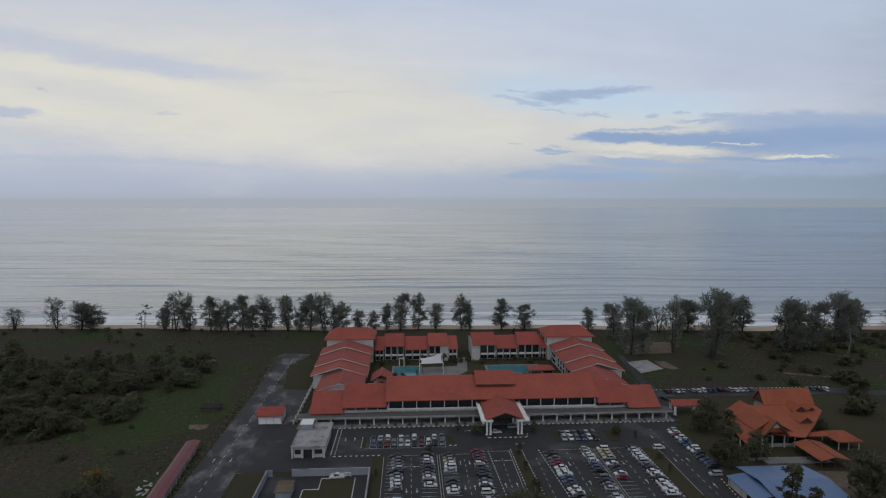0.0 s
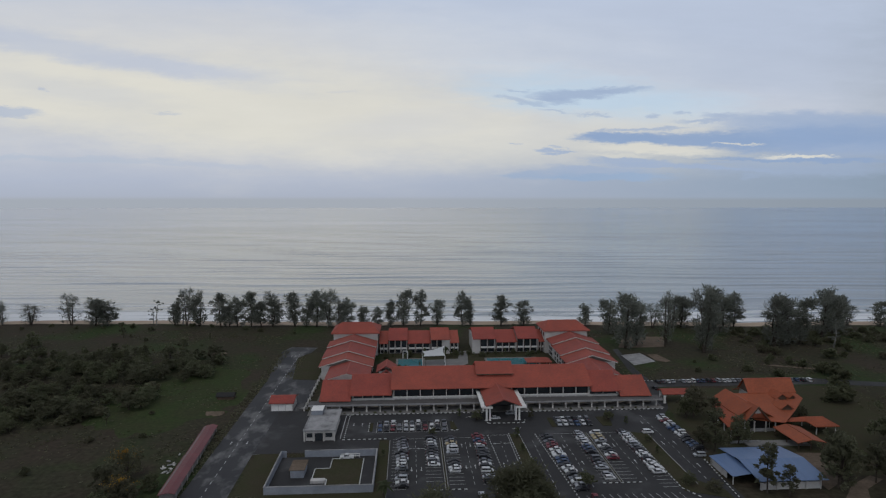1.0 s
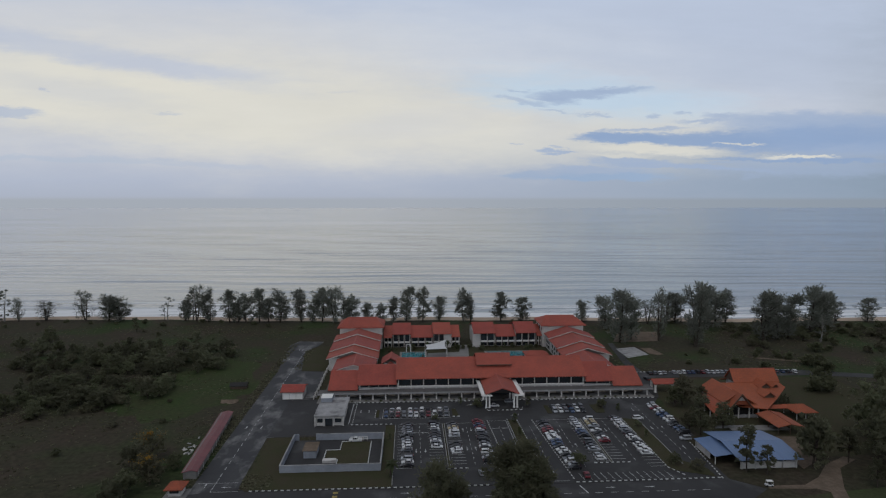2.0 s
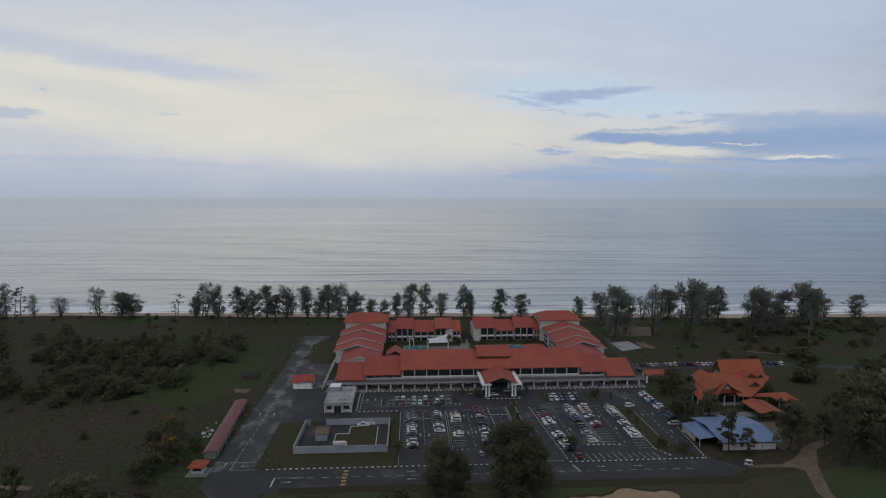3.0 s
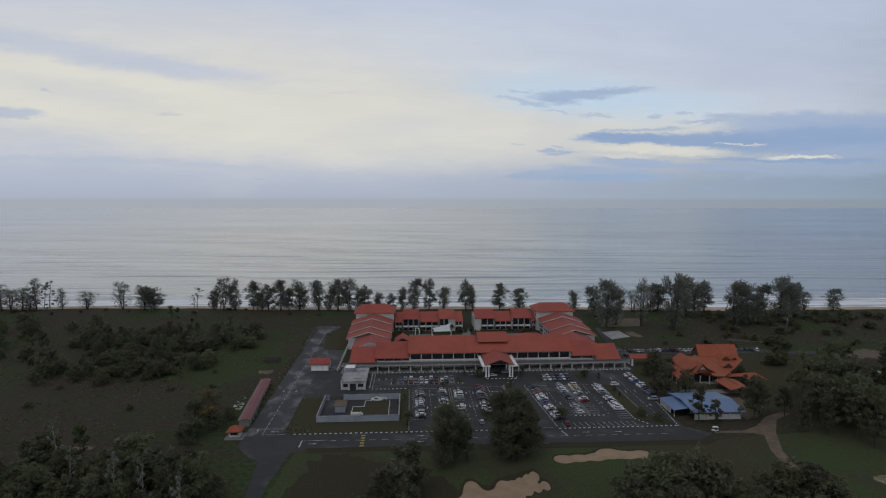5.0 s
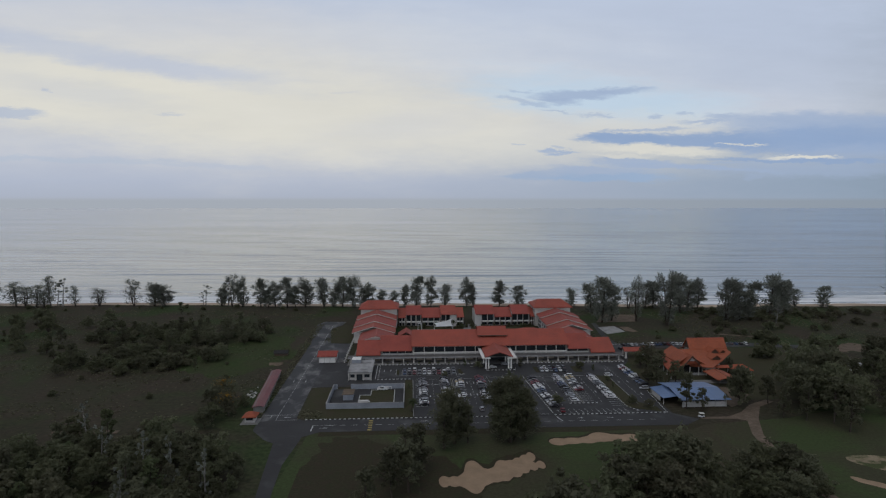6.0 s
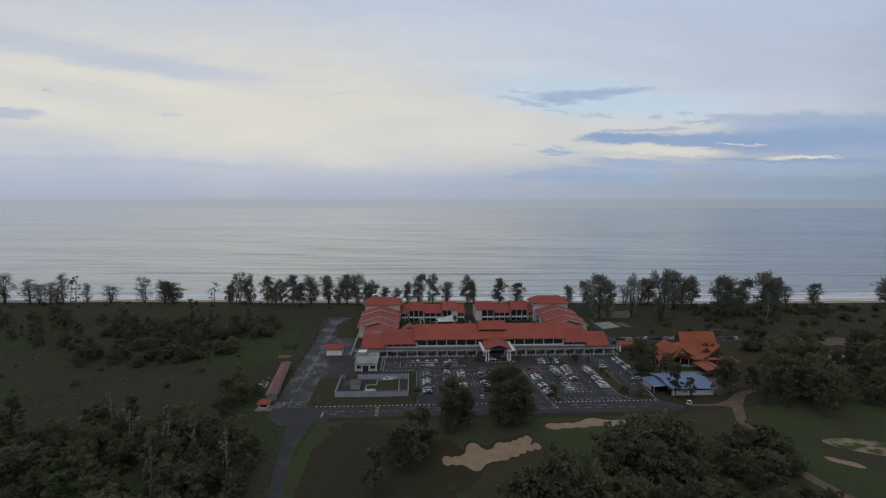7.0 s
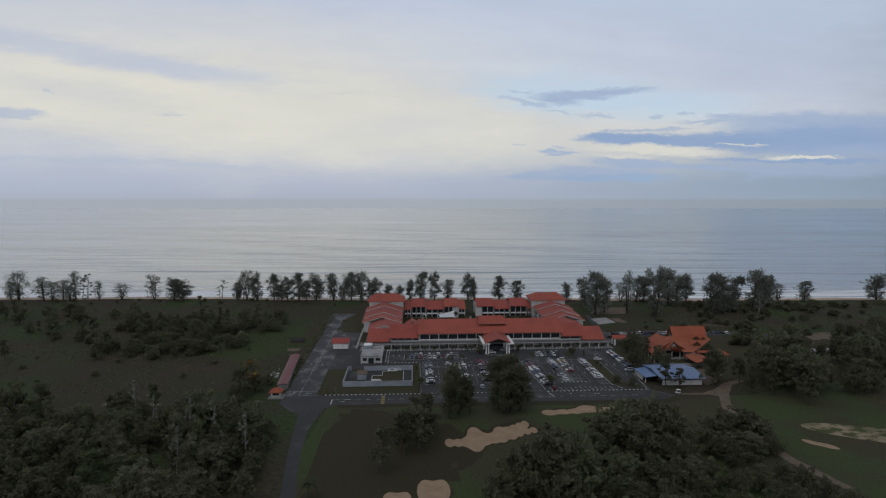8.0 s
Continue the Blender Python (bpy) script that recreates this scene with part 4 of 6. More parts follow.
for xa, xb, y in ((-2.0, 4.2, 214.2), (17.5, 22.8, 214.2), (54.6, 62.4, 216.0), (74.8, 80.6, 216.2), (-15.8, 14.5, 220.9)):
    line(bays, xa, y, xb, y)
lanes = thing("lane_markings", (0, 165, 0), "white painted lane lines and arrows", "road marking", "", "structure")
for i in range(36):
    line(lanes, -66.2, 171 + 5 * i, -66.2, 173.4 + 5 * i, 0.2)
for i in range(28):
    line(lanes, -44 + 5 * i, 153.6, -41.5 + 5 * i, 153.6, 0.18)
for xx, y0, y1 in ((1.2, 178, 214), (20.2, 176, 214), (33.8, 180, 214), (58.4, 172, 216), (77.6, 176, 216), (97.8, 172, 236), (44, 222, 226), (46.2, 168, 214)):
    for i in range(int((y1 - y0) / 4)):
        line(lanes, xx, y0 + 4 * i, xx, y0 + 4 * i + 1.8, 0.16)
line(lanes, 37.4, 180, 37.4, 216, 0.18)
line(lanes, 30.2, 216, 37.6, 216, 0.18)
for seg in ((-72, 166.6, -59, 166.6), (-66.2, 160.6, -57.5, 160.6), (-66.2, 160.6, -66.2, 170), (-49.6, 148, -49.6, 154, 0.5), (-49.6, 154, -40, 154), (52.4, 158.6, 53.8, 153.4, 0.45), (43, 162, 50, 162), (-28.0, 216, -28.0, 240, 0.35)):
    line(lanes, *seg)
for xx, y, a in ((-62, 163.6, 180), (-45, 151, 0), (-69, 214, 90), (-63, 214, -90), (-69, 165, 90), (-24, 230, -90), (-20.5, 230, 90), (-0.4, 205, 180), (3, 205, 180), (-0.4, 188, -90), (3, 188, -90), (18.6, 207, 90), (21.8, 207, -90),
                 (18.6, 189, -90), (21.8, 189, 90), (32, 208, 180), (35.8, 208, 180), (32, 190, 90), (35.8, 190, 90), (-4, 156.6, 0), (-4, 151, 180), (62, 156.8, 0), (75, 156.6, 0), (95.4, 226, -90), (95.4, 205, -90), (100, 205, 90), (100, 186, 90),
                 (56.8, 204, -90), (60, 190, 90), (76, 204, -90), (79, 190, 90), (95.5, 170, -90), (99, 170, 90), (-72, 316, 90), (-70, 338, 90), (-68, 338, 90), (42, 222, 180), (24, 236, 20)):
    piece("painted_arrow", ARROW, lanes, (xx, y, 0.062), radians(a))
hump = thing("speed_hump", (-26.3, 153.5, 0), "low speed hump with yellow and black stripes", "speed hump")
for i in range(10):
    boxpart("stripe", "yellow_paint" if i % 2 == 0 else "kerb_black", hump, -27.1, -25.5, 147.6 + 1.2 * i, 148.8 + 1.2 * i, 0.04, 0.13)


# ---------------------------------------------------------------- the hotel
def column_mesh(name, s, h, mat="white"):
    bm = bmesh.new()
    box(bm, -s / 2, s / 2, -s / 2, s / 2, 0, h)
    box(bm, -s * 0.65, s * 0.65, -s * 0.65, s * 0.65, 0.0, 0.35)
    box(bm, -s * 0.6, s * 0.6, -s * 0.6, s * 0.6, h - 0.3, h)
    return mesh_of(name, bm, mat)


def pane_mesh(w, h, d=0.08):
    bm = bmesh.new()
    box(bm, -w / 2, w / 2, -d / 2, d / 2, 0, h)
    return mesh_of("pane", bm, "glass")


def roof_part(owner, along, a0, a1, e0, r, e1, ze, zr, mats=("rooft_y", "rooft_x"), cap=True, th=0.32, ze1=None, name="roof"):
    bm = bmesh.new()
    gable(bm, along, a0, a1, e0, r, e1, ze, zr, ze1, th)
    rf = part(name, bm, mats[0] if along == "x" else mats[1], owner)
    if cap:
        bm = bmesh.new()
        (extrude_x if along == "x" else extrude_y)(bm, [(r - 0.28, zr - 0.06), (r, zr + 0.14), (r + 0.28, zr - 0.06)], a0 - 0.05, a1 + 0.05)
        c = part("ridge_cap", bm, "ridge", rf)
    return rf


hotel = thing("hotel_building", (36, 258, 0), "long white two-storey hotel front with red tiled roofs", "hotel")
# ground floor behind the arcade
# the recess shade under the canopy is part of this wall's colour
boxpart("wall", "arcade", hotel, -42, 109, 249.2, 274, 0.1, 3.3, "brown-grey wall behind the arcade, shade in its colour")
bm = bmesh.new()
box(bm, -45, 112, 243.9, 249.5, 2.95, 3.55)
part("canopy_slab", bm, "beige", hotel, "grey flat canopy over the arcade")
boxpart("fascia", "balustrade", hotel, -45, 112, 243.72, 243.9, 2.9, 3.62)
COL = column_mesh("column", 0.55, 2.9)
GP = pane_mesh(4.2, 1.9)
bm = bmesh.new()
box(bm, -1.7, 1.7, -0.05, 0.05, 0, 0.9)
for k in (-1.0, 0.0, 1.0):
    box(bm, k - 0.04, k + 0.04, -0.07, 0.05, 0.9, 1.5)
WP = mesh_of("window_panel", bm, "beige_panel")
BAY = 88 / 15
for i in range(27):
    x = -8 + BAY * (i - 6)
    if not 30 < x < 46:
        piece("column", COL, hotel, (x, 244.6, 0.1))
    if i < 26:
        piece("pane", GP, hotel, (x + BAY / 2, 249.18, 1.05))
        piece("window_panel", WP, hotel, (x + BAY / 2 + 0.4 * math.sin(i * 2.3), 249.1, 0.5))
# upper floor, main stretch
# the gallery's inner shade is painted on as a near-black wall
boxpart("upper_wall", "dark", hotel, -8, 80, 251.2, 273, 3.55, 8.6, "upper gallery wall, near-black for its recess shade")
boxpart("gallery_base", "balustrade", hotel, -8.2, 80.2, 249.34, 249.52, 3.55, 3.95)
boxpart("balustrade", "white", hotel, -8.2, 80.2, 249.3, 249.55, 3.95, 4.6)
boxpart("handrail", "trim", hotel, -8.3, 80.3, 249.2, 249.62, 4.6, 4.95, "white painted handrail")
boxpart("eaves_beam", "white", hotel, -8.2, 80.2, 249.3, 249.7, 8.0, 8.5)
UC = column_mesh("upper_column", 0.42, 4.9)
UP = pane_mesh(5.2, 2.6)
for i in range(16):
    x = -8 + 88 / 15 * i
    piece("upper_column", UC, hotel, (x, 249.45, 3.55))
    if i < 15:
        piece("pane", UP, hotel, (x + 88 / 30, 251.16, 5.0))
for xa, xb in ((-26.5, -8.2), (80.2, 93.5)):
    boxpart("side_wall", "white", hotel, xa, xb, 250.2, 273, 3.55, 6.0)
    boxpart("side_window", "glass", hotel, xa + 0.6, xb - 0.6, 250.06, 250.18, 4.35, 5.6)
    n = int((xb - xa) / 4.5)
    for i in range(1, n):
        x = xa + (xb - xa) * i / n
        boxpart("mullion", "white", hotel, x - 0.15, x + 0.15, 249.95, 250.1, 3.6, 5.9)
    boxpart("parapet", "white", hotel, xa, xb, 249.3, 249.5, 3.55, 4.2)
for xa, xb in ((-40, -26.7), (93.7, 107.5)):
    boxpart("end_wall", "white", hotel, xa, xb, 250.2, 272, 3.55, 4.3)
RY = 261.3
roof_part(hotel, "x", -9.2, 81.2, 247.7, RY, 274.9, 8.85, 15.2)
roof_part(hotel, "x", -27.3, -8.9, 247.7, 260.2, 272.9, 6.35, 12.3)
roof_part(hotel, "x", 80.9, 94.2, 247.7, 260.2, 272.9, 6.35, 12.3)
roof_part(hotel, "x", -40.6, -26.9, 246.9, 259.4, 272.0, 4.25, 9.9)
roof_part(hotel, "x", 93.8, 108.2, 246.9, 259.4, 272.0, 4.25, 9.9)
for x0, ze, zr, r, half in ((-9.0, 8.5, 14.8, RY, 13.2), (80.6, 8.5, 14.8, RY, 13.2), (-27.1, 6.0, 11.9, 260.2, 12.1), (93.6, 6.0, 11.9, 260.2, 12.1), (-40.2, 4.0, 9.5, 259.4, 12), (107.5, 4.0, 9.5, 259.4, 12)):
    bm = bmesh.new()
    extrude_x(bm, [(r - half, ze - 0.3), (r + half, ze - 0.3), (r, zr)], x0, x0 + 0.35)
    part("gable_wall", bm, "white", hotel)
# raised roof over the lobby
# near-black colour stands for the shadow gap under the raised eaves
boxpart("lantern_wall", "dark", hotel, 30.4, 45.6, 255.2, 267.6, 10.5, 13.3, "wall below the raised roof, dark for its shadow line")
roof_part(hotel, "x", 29.2, 46.4, 253.6, 261.4, 269.2, 13.35, 17.0, name="raised_roof")
boxpart("fascia", "timber", hotel, 29.3, 46.3, 253.5, 253.62, 12.95, 13.3)
# entrance porch
PC = column_mesh("porch_column", 0.7, 6.3, "trim")
for x in (31.2, 32.6, 43.6, 45.0):
    for y in (231.4, 242.5):
        piece("porch_column", PC, hotel, (x, y, 0.1))
roof_part(hotel, "y", 229.2, 253.5, 30.6, 38.1, 45.6, 7.2, 9.9, name="porch_roof")
for s in (-1, 1):
    bm = bmesh.new()
    box(bm, 38.1 + s * 8.5 - 0.75, 38.1 + s * 8.5 + 0.75, 228.6, 250.5, 6.45, 6.62)
    box(bm, 38.1 + s * 9.25 - 0.15, 38.1 + s * 9.25 + 0.15, 228.5, 250.5, 6.4, 6.95)
    box(bm, 38.1 + s * 7.0 - 2.2, 38.1 + s * 7.0 + 2.2, 228.4, 228.9, 6.3, 6.85)
    part("eaves_gutter", bm, "trim", hotel, "broad white gutter along the porch roof")
    bm = bmesh.new()
    extrude_y(bm, [(38.1, 9.55), (38.1, 10.0), (38.1 + s * 7.55, 7.22), (38.1 + s * 7.55, 6.8)], 228.95, 229.2)
    part("barge_board", bm, "ridge", hotel)
    boxpart("cross_beam", "trim", hotel, 38.1 + s * 6.2 - 1.4, 38.1 + s * 6.2 + 1.4, 230.9, 231.9, 5.9, 6.3)
# dark sheet standing for the shade in the open front gable
bm = bmesh.new()
extrude_y(bm, [(31.2, 7.0), (45.0, 7.0), (38.1, 9.45)], 230.6, 230.9)
part("porch_gable", bm, "dark", hotel, "dark sheet for the shade in the porch gable")
boxpart("entrance_doors", "glass", hotel, 33.5, 45.2, 249.0, 249.16, 0.15, 2.9)

# covered walkway east of the front
shelter = thing("covered_walkway", (120, 250, 0), "open walkway shelter with a red tiled roof on white columns", "shelter")
roof_part(shelter, "x", 113.6, 126.4, 247.4, 250.6, 253.8, 4.4, 5.9)
SC = column_mesh("column", 0.8, 4.3, "trim")
for x in (114.8, 125.2):
    for y in (248.2, 252.8):
        piece("column", SC, shelter, (x, y, 0.05))
boxpart("beam", "white", shelter, 114.5, 125.5, 248.0, 248.3, 3.7, 4.2)


# ---------------------------------------------------------------- guest wings and blocks
def guest_wing(cx, label):
    w = thing("guest_wing", (cx, 300, 0), label, "hotel wing", "guest wings")
    fronts, tops = (271.0, 292.0, 304.5, 324.0), (9.8, 11.2, 12.2, 13.2)
    mid_x = cx
    court = 1 if cx < 36 else -1
    for i, (y0, zt) in enumerate(zip(fronts, tops)):
        y1 = fronts[i + 1] + 1.2 if i < 3 else 337
        half, cx = (14.0, mid_x) if i else (10.8, mid_x + 2.6 * court)
        wall, ze = half - 1.4, zt - 0.30 * half
        roof_part(w, "y", y0 - 0.6, y1, cx - half, cx, cx + half, ze, zt)
        boxpart("wall", "white", w, cx - wall, cx + wall, y0 + 0.4, y1 - 0.5, 0, ze + 0.2)
        bm = bmesh.new()
        extrude_y(bm, [(cx - wall, ze), (cx + wall, ze), (cx, zt - 0.4)], y0 + 0.3, y0 + 0.55)
        # gables behind the first are coloured dark for the shadow below the roof
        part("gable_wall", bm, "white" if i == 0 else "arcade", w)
        for s in (-1, 1):
            bm = bmesh.new()
            extrude_y(bm, [(cx, zt - 0.22), (cx, zt + 0.02), (cx + s * half, ze + 0.02), (cx + s * half, ze - 0.22)], y0 - 0.78, y0 - 0.6)
            part("barge_board", bm, "ridge", w, "red edge board of the gable")
            bm = bmesh.new()
            extrude_y(bm, [(cx, zt - 0.72), (cx, zt - 0.22), (cx + s * (half - 0.3), ze - 0.14), (cx + s * (half - 0.3), ze - 0.6)], y0 - 0.76, y0 - 0.56)
            part("gable_band", bm, "white", w, "off-white band below the roof edge")
        for s in (-1, 1):
            for k in range(3):
                yy = y0 + 3 + k * (y1 - y0 - 4) / 3
                for zz in (0.9, 3.7) if ze > 6.5 else (0.9,):
                    xa = cx + s * (wall + 0.04)
                    boxpart("window", "glass", w, xa - 0.05, xa + 0.05, yy, yy + 2.4, zz, zz + 1.9)
    return w


guest_wing(-33.6, "stepped white guest wing with gabled red tiled roofs")
guest_wing(94.6, "stepped white guest wing with gabled red tiled roofs")


def guest_block(cx, label):
    b = thing("guest_block", (cx, 347, 0), label, "hotel block", "corner blocks")
    boxpart("wall", "white", b, cx - 12.9, cx + 12.9, 338, 357, 0, 13.8)
    bm = bmesh.new()
    hip(bm, cx - 14.2, cx + 14.2, 336.6, 358.4, 13.9, 18.2, cx - 8.5, cx + 8.5, 347.5, 0.35)
    part("roof", bm, "rooft_y", b)
    bm = bmesh.new()
    box(bm, cx - 14.25, cx + 14.25, 336.5, 336.65, 13.3, 13.75)
    part("fascia", bm, "ridge", b)
    for k in range(3):
        for s in (-1, 1):
            xa = cx + s * 12.94
            boxpart("window", "glass", b, xa - 0.05, xa + 0.05, 340 + 5.5 * k, 342.4 + 5.5 * k, 9.6, 12)
    return b


guest_block(-32.6, "tall white corner block with a hipped red roof")
guest_block(92.9, "tall white corner block with a hipped red roof")


def guest_row(segments, label):
    """A row of two-storey rooms; segments: x from, x to, whether the bay's roof stands higher."""
    x0, x1 = segments[0][0], segments[-1][1]
    g = thing("guest_row", ((x0 + x1) / 2, 347, 0), label, "hotel row", "guest rows")
    for xa, xb, tall in segments:
        ze, zr, y0 = (9.0, 13.1, 338.0) if tall else (6.9, 11.4, 338.4)
        roof_part(g, "x", xa, xb, y0, 352, 366, ze, zr)
        boxpart("wall", "white", g, xa + 0.2, xb - 0.2, 341.8, 364, 0, ze - 0.1)
        n = max(2, round((xb - xa) / 4.2))
        for i in range(n):
            u0 = xa + 0.4 + (xb - xa - 0.8) * i / n
            u1 = xa + 0.4 + (xb - xa - 0.8) * (i + 1) / n
            boxpart("pane", "glass", g, u0 + 0.45, u1 - 0.45, 341.68, 341.78, 3.6, ze - 0.9)
            boxpart("pane", "glass", g, u0 + 0.45, u1 - 0.45, 341.68, 341.78, 0.3, 2.7)
            boxpart("balcony_rail", "trim", g, u0 + 0.3, u1 - 0.3, 339.6, 339.75, 3.2, 4.1)
            boxpart("column", "timber", g, u0 - 0.14, u0 + 0.14, 339.5, 339.8, 0, ze - 0.2)
        boxpart("balcony", "white", g, xa + 0.2, xb - 0.2, 339.6, 341.9, 2.95, 3.2)
    return g


guest_row(((-19.0, -13.6, 0), (-13.6, -2.1, 1), (-2.1, 11.6, 0), (11.6, 23.0, 1), (23.0, 28.6, 0)), "two-storey row of rooms with stepped red roofs and balconies")
guest_row(((36.8, 50.8, 1), (50.8, 63.4, 0), (63.4, 76.6, 1), (76.6, 80.5, 0)), "two-storey row of rooms with stepped red roofs and balconies")
for x0, x1 in ((36.6, 41.2), (18.4, 23.2)):
    solid("wall_end", "white", "plain white end wall of the guest row", "wall", lambda bm, a=x0, b=x1: box(bm, a, b, 339.2, 341.6, 0.0, 8.8))

# courtyard: pools, deck, canopy, pavilions
for x0, x1, y0, y1 in ((-7.5, 6.5, 311, 328), (43.5, 71.5, 313, 327.5)):
    p = thing("swimming_pool", ((x0 + x1) / 2, (y0 + y1) / 2, 0), "turquoise swimming pool with a pale paved rim", "pool", "pools")
    boxpart("water", "pool", p, x0, x1, y0, y1, 0.0, 0.10)
    for a in ((x0 - 1.2, x0, y0 - 1.2, y1 + 1.2), (x1, x1 + 1.2, y0 - 1.2, y1 + 1.2), (x0, x1, y0 - 1.2, y0), (x0, x1, y1, y1 + 1.2)):
        boxpart("rim", "paving", p, *a, 0.0, 0.22)
solid("deck_pool", "paving", "paved deck between the pools", "pavement", lambda bm: prism(bm, [(8, 308), (24, 308), (32, 318), (34, 345), (29.5, 345), (27, 328), (8, 326)], -0.1, 0.09))
canopy = thing("tensile_canopy", (12.4, 318, 0), "white tensile canopy peaked at one corner on steel posts", "canopy")
bm = bmesh.new()
n = 10
grid = []
for i in range(n + 1):
    row = []
    for j in range(n + 1):
        s, t = i / n, j / n
        z = 5.6 * (1 - s) * (1 - t) + 9.4 * s * t + 5.9 * s * (1 - t) + 6.4 * (1 - s) * t
        sag = 0.9 * math.sin(math.pi * s) + 0.9 * math.sin(math.pi * t)
        xx, yy = 6.2 + 12.6 * s, 313.5 + 8 * t
        ins_x, ins_y = 1.1 * math.sin(math.pi * t), 1.1 * math.sin(math.pi * s)
        row.append(bm.verts.new((xx + ins_x * (1 - 2 * s), yy + ins_y * (1 - 2 * t), z - 0.35 * sag)))
    grid.append(row)
for i in range(n):
    for j in range(n):
        bm.faces.new((grid[i][j], grid[i + 1][j], grid[i + 1][j + 1], grid[i][j + 1]))
bmesh.ops.solidify(bm, geom=bm.faces[:], thickness=0.05)
part("membrane", bm, "tent", canopy)
for x, y, h in ((6.2, 313.5, 5.65), (18.8, 313.5, 5.95), (6.2, 321.5, 6.45), (18.8, 321.5, 9.5)):
    bm = bmesh.new()
    tube(bm, (x, y, 0.05), (x, y, h), 0.13, 0.1, 8)
    part("post", bm, "trim", canopy)
pav = thing("pavilion", (-13, 292, 0), "small pavilion with a hipped red roof", "pavilion")
roof_part(pav, "y", 287, 300, -18, -12.8, -7.6, 5.0, 8.2)
roof_part(pav, "y", 284.4, 287.4, -15.6, -12.8, -10.0, 4.2, 6.2)
boxpart("wall", "white", pav, -16.6, -9.2, 288, 299.5, 0, 5.0)
pav2 = thing("pavilion", (70, 317, 0), "low poolside bar with a red tiled roof", "pavilion")
bm = bmesh.new()
hip(bm, 63.4, 77.4, 307.6, 316.6, 3.0, 4.6, 67, 74, 312)
part("roof", bm, "rooft_y", pav2)
for x in (64.6, 70.4, 76.2):
    for y in (308.6, 315.6):
        boxpart("post", "white", pav2, x - 0.15, x + 0.15, y - 0.15, y + 0.15, 0.02, 2.9)
walk_roof = thing("walkway_roof", (-17, 283, 0), "white flat-roofed link between wing and pavilion", "walkway")
boxpart("slab", "white", walk_roof, -19.5, -15.9, 284.8, 288.6, 3.2, 3.6)
for x in (-19.2, -16.2):
    boxpart("post", "white", walk_roof, x - 0.12, x + 0.12, 285, 285.24, 0.02, 3.2)

# fence beside the west wing
fence = thing("fence", (-46.5, 270, 0), "low white post and rail fence beside the wing", "fence")
FP = column_mesh("post", 0.5, 1.7)
for i in range(20):
    piece("post", FP, fence, (-47.2 + 0.4 * (i % 2), 247 + 2.8 * i, 0.05))
for z in (0.7, 1.3):
    boxpart("rail", "trim", fence, -47.25, -47.1, 247, 300.2, z, z + 0.14)

# ---------------------------------------------------------------- yard: pump house, small house, compound, sheds
ph = thing("pump_house", (-36, 224, 0), "flat-roofed grey concrete service building", "building")
boxpart("wall", "white", ph, -41.0, -30.2, 214.6, 235.4, 0.04, 4.0)
boxpart("roof", "concrete", ph, -41.8, -29.4, 213.6, 236.4, 4.0, 4.4, "stained flat concrete roof")
for a in ((-41.8, -41.5, 213.6, 236.4), (-29.7, -29.4, 213.6, 236.4), (-41.5, -29.7, 213.6, 213.9), (-41.5, -29.7, 236.1, 236.4)):
    boxpart("parapet", "concrete", ph, *a, 4.4, 4.65)
for x in (-41.4, -37.8, -34.0, -30.0):
    boxpart("column", "white", ph, x - 0.25, x + 0.25, 213.8, 214.3, 0.04, 4.0)
boxpart("shutter", "glass", ph, -37.4, -34.4, 214.45, 214.58, 0.1, 3.0)
boxpart("window", "glass", ph, -40.6, -38.4, 214.45, 214.58, 1.4, 3.0)
boxpart("window", "glass", ph, -33.4, -30.8, 214.45, 214.58, 1.4, 3.0)
tank = thing("water_tank", (-38.8, 232, 4.4), "white panelled water tank on a concrete roof", "tank")
boxpart("shell", "compound", tank, -41.2, -36.6, 230, 235.6, 4.45, 6.3, bevel=0.08)
boxpart("lid", "trim", tank, -41.3, -36.5, 229.9, 235.7, 6.3, 6.45)

house = thing("store_house", (-56.5, 252, 0), "small white store house with a red gable roof", "house")
boxpart("wall", "white", house, -61.6, -52.2, 247.6, 256.6, 0.05, 3.9)
roof_part(house, "x", -62.4, -51.4, 246.6, 252.1, 257.6, 3.9, 5.7, ze1=3.9)
for k in range(3):
    boxpart("shutter", "trim", house, -61.2 + 3.0 * k, -58.5 + 3.0 * k, 247.48, 247.6, 0.1, 2.7, "white roller shutter")
for i in range(5):
    boxpart("mesh_fence", "concrete", house, -51.2 + 1.3 * i, -51.1 + 1.3 * i, 249, 249.1, 0.05, 1.4)
boxpart("low_wall", "concrete", house, -51.2, -46, 249.2, 249.4, 0.05, 1.0)

comp = thing("walled_compound", (-30, 186, 0), "substation compound inside blue-grey rendered walls", "compound")
boxpart("yard_floor", "asphalt", comp, -46.8, -13.0, 173.2, 199.8, 0.0, 0.07)
for a in ((-47.1, -12.7, 172.9, 173.2), (-13.0, -12.7, 173.2, 199.8), (-47.1, -46.8, 173.2, 199.8), (-38.8, -12.7, 199.8, 200.1), (-47.1, -45.2, 199.8, 200.1)):
    boxpart("wall", "compound", comp, *a, 0.0, 2.5)
for a in ((-47.2, -12.6, 172.82, 173.28), (-13.08, -12.62, 173.28, 199.7), (-47.18, -46.72, 173.28, 199.7), (-38.8, -12.6, 199.72, 200.18)):
    boxpart("coping", "concrete", comp, *a, 2.5, 2.62)
for i in range(14):
    boxpart("gate_bar", "timber", comp, -45.1 + 0.46 * i, -45.02 + 0.46 * i, 199.9, 199.98, 0.1, 2.1)
boxpart("lawn_bed", "verge", comp, -28.4, -17.6, 175.0, 197.4, 0.05, 0.2)
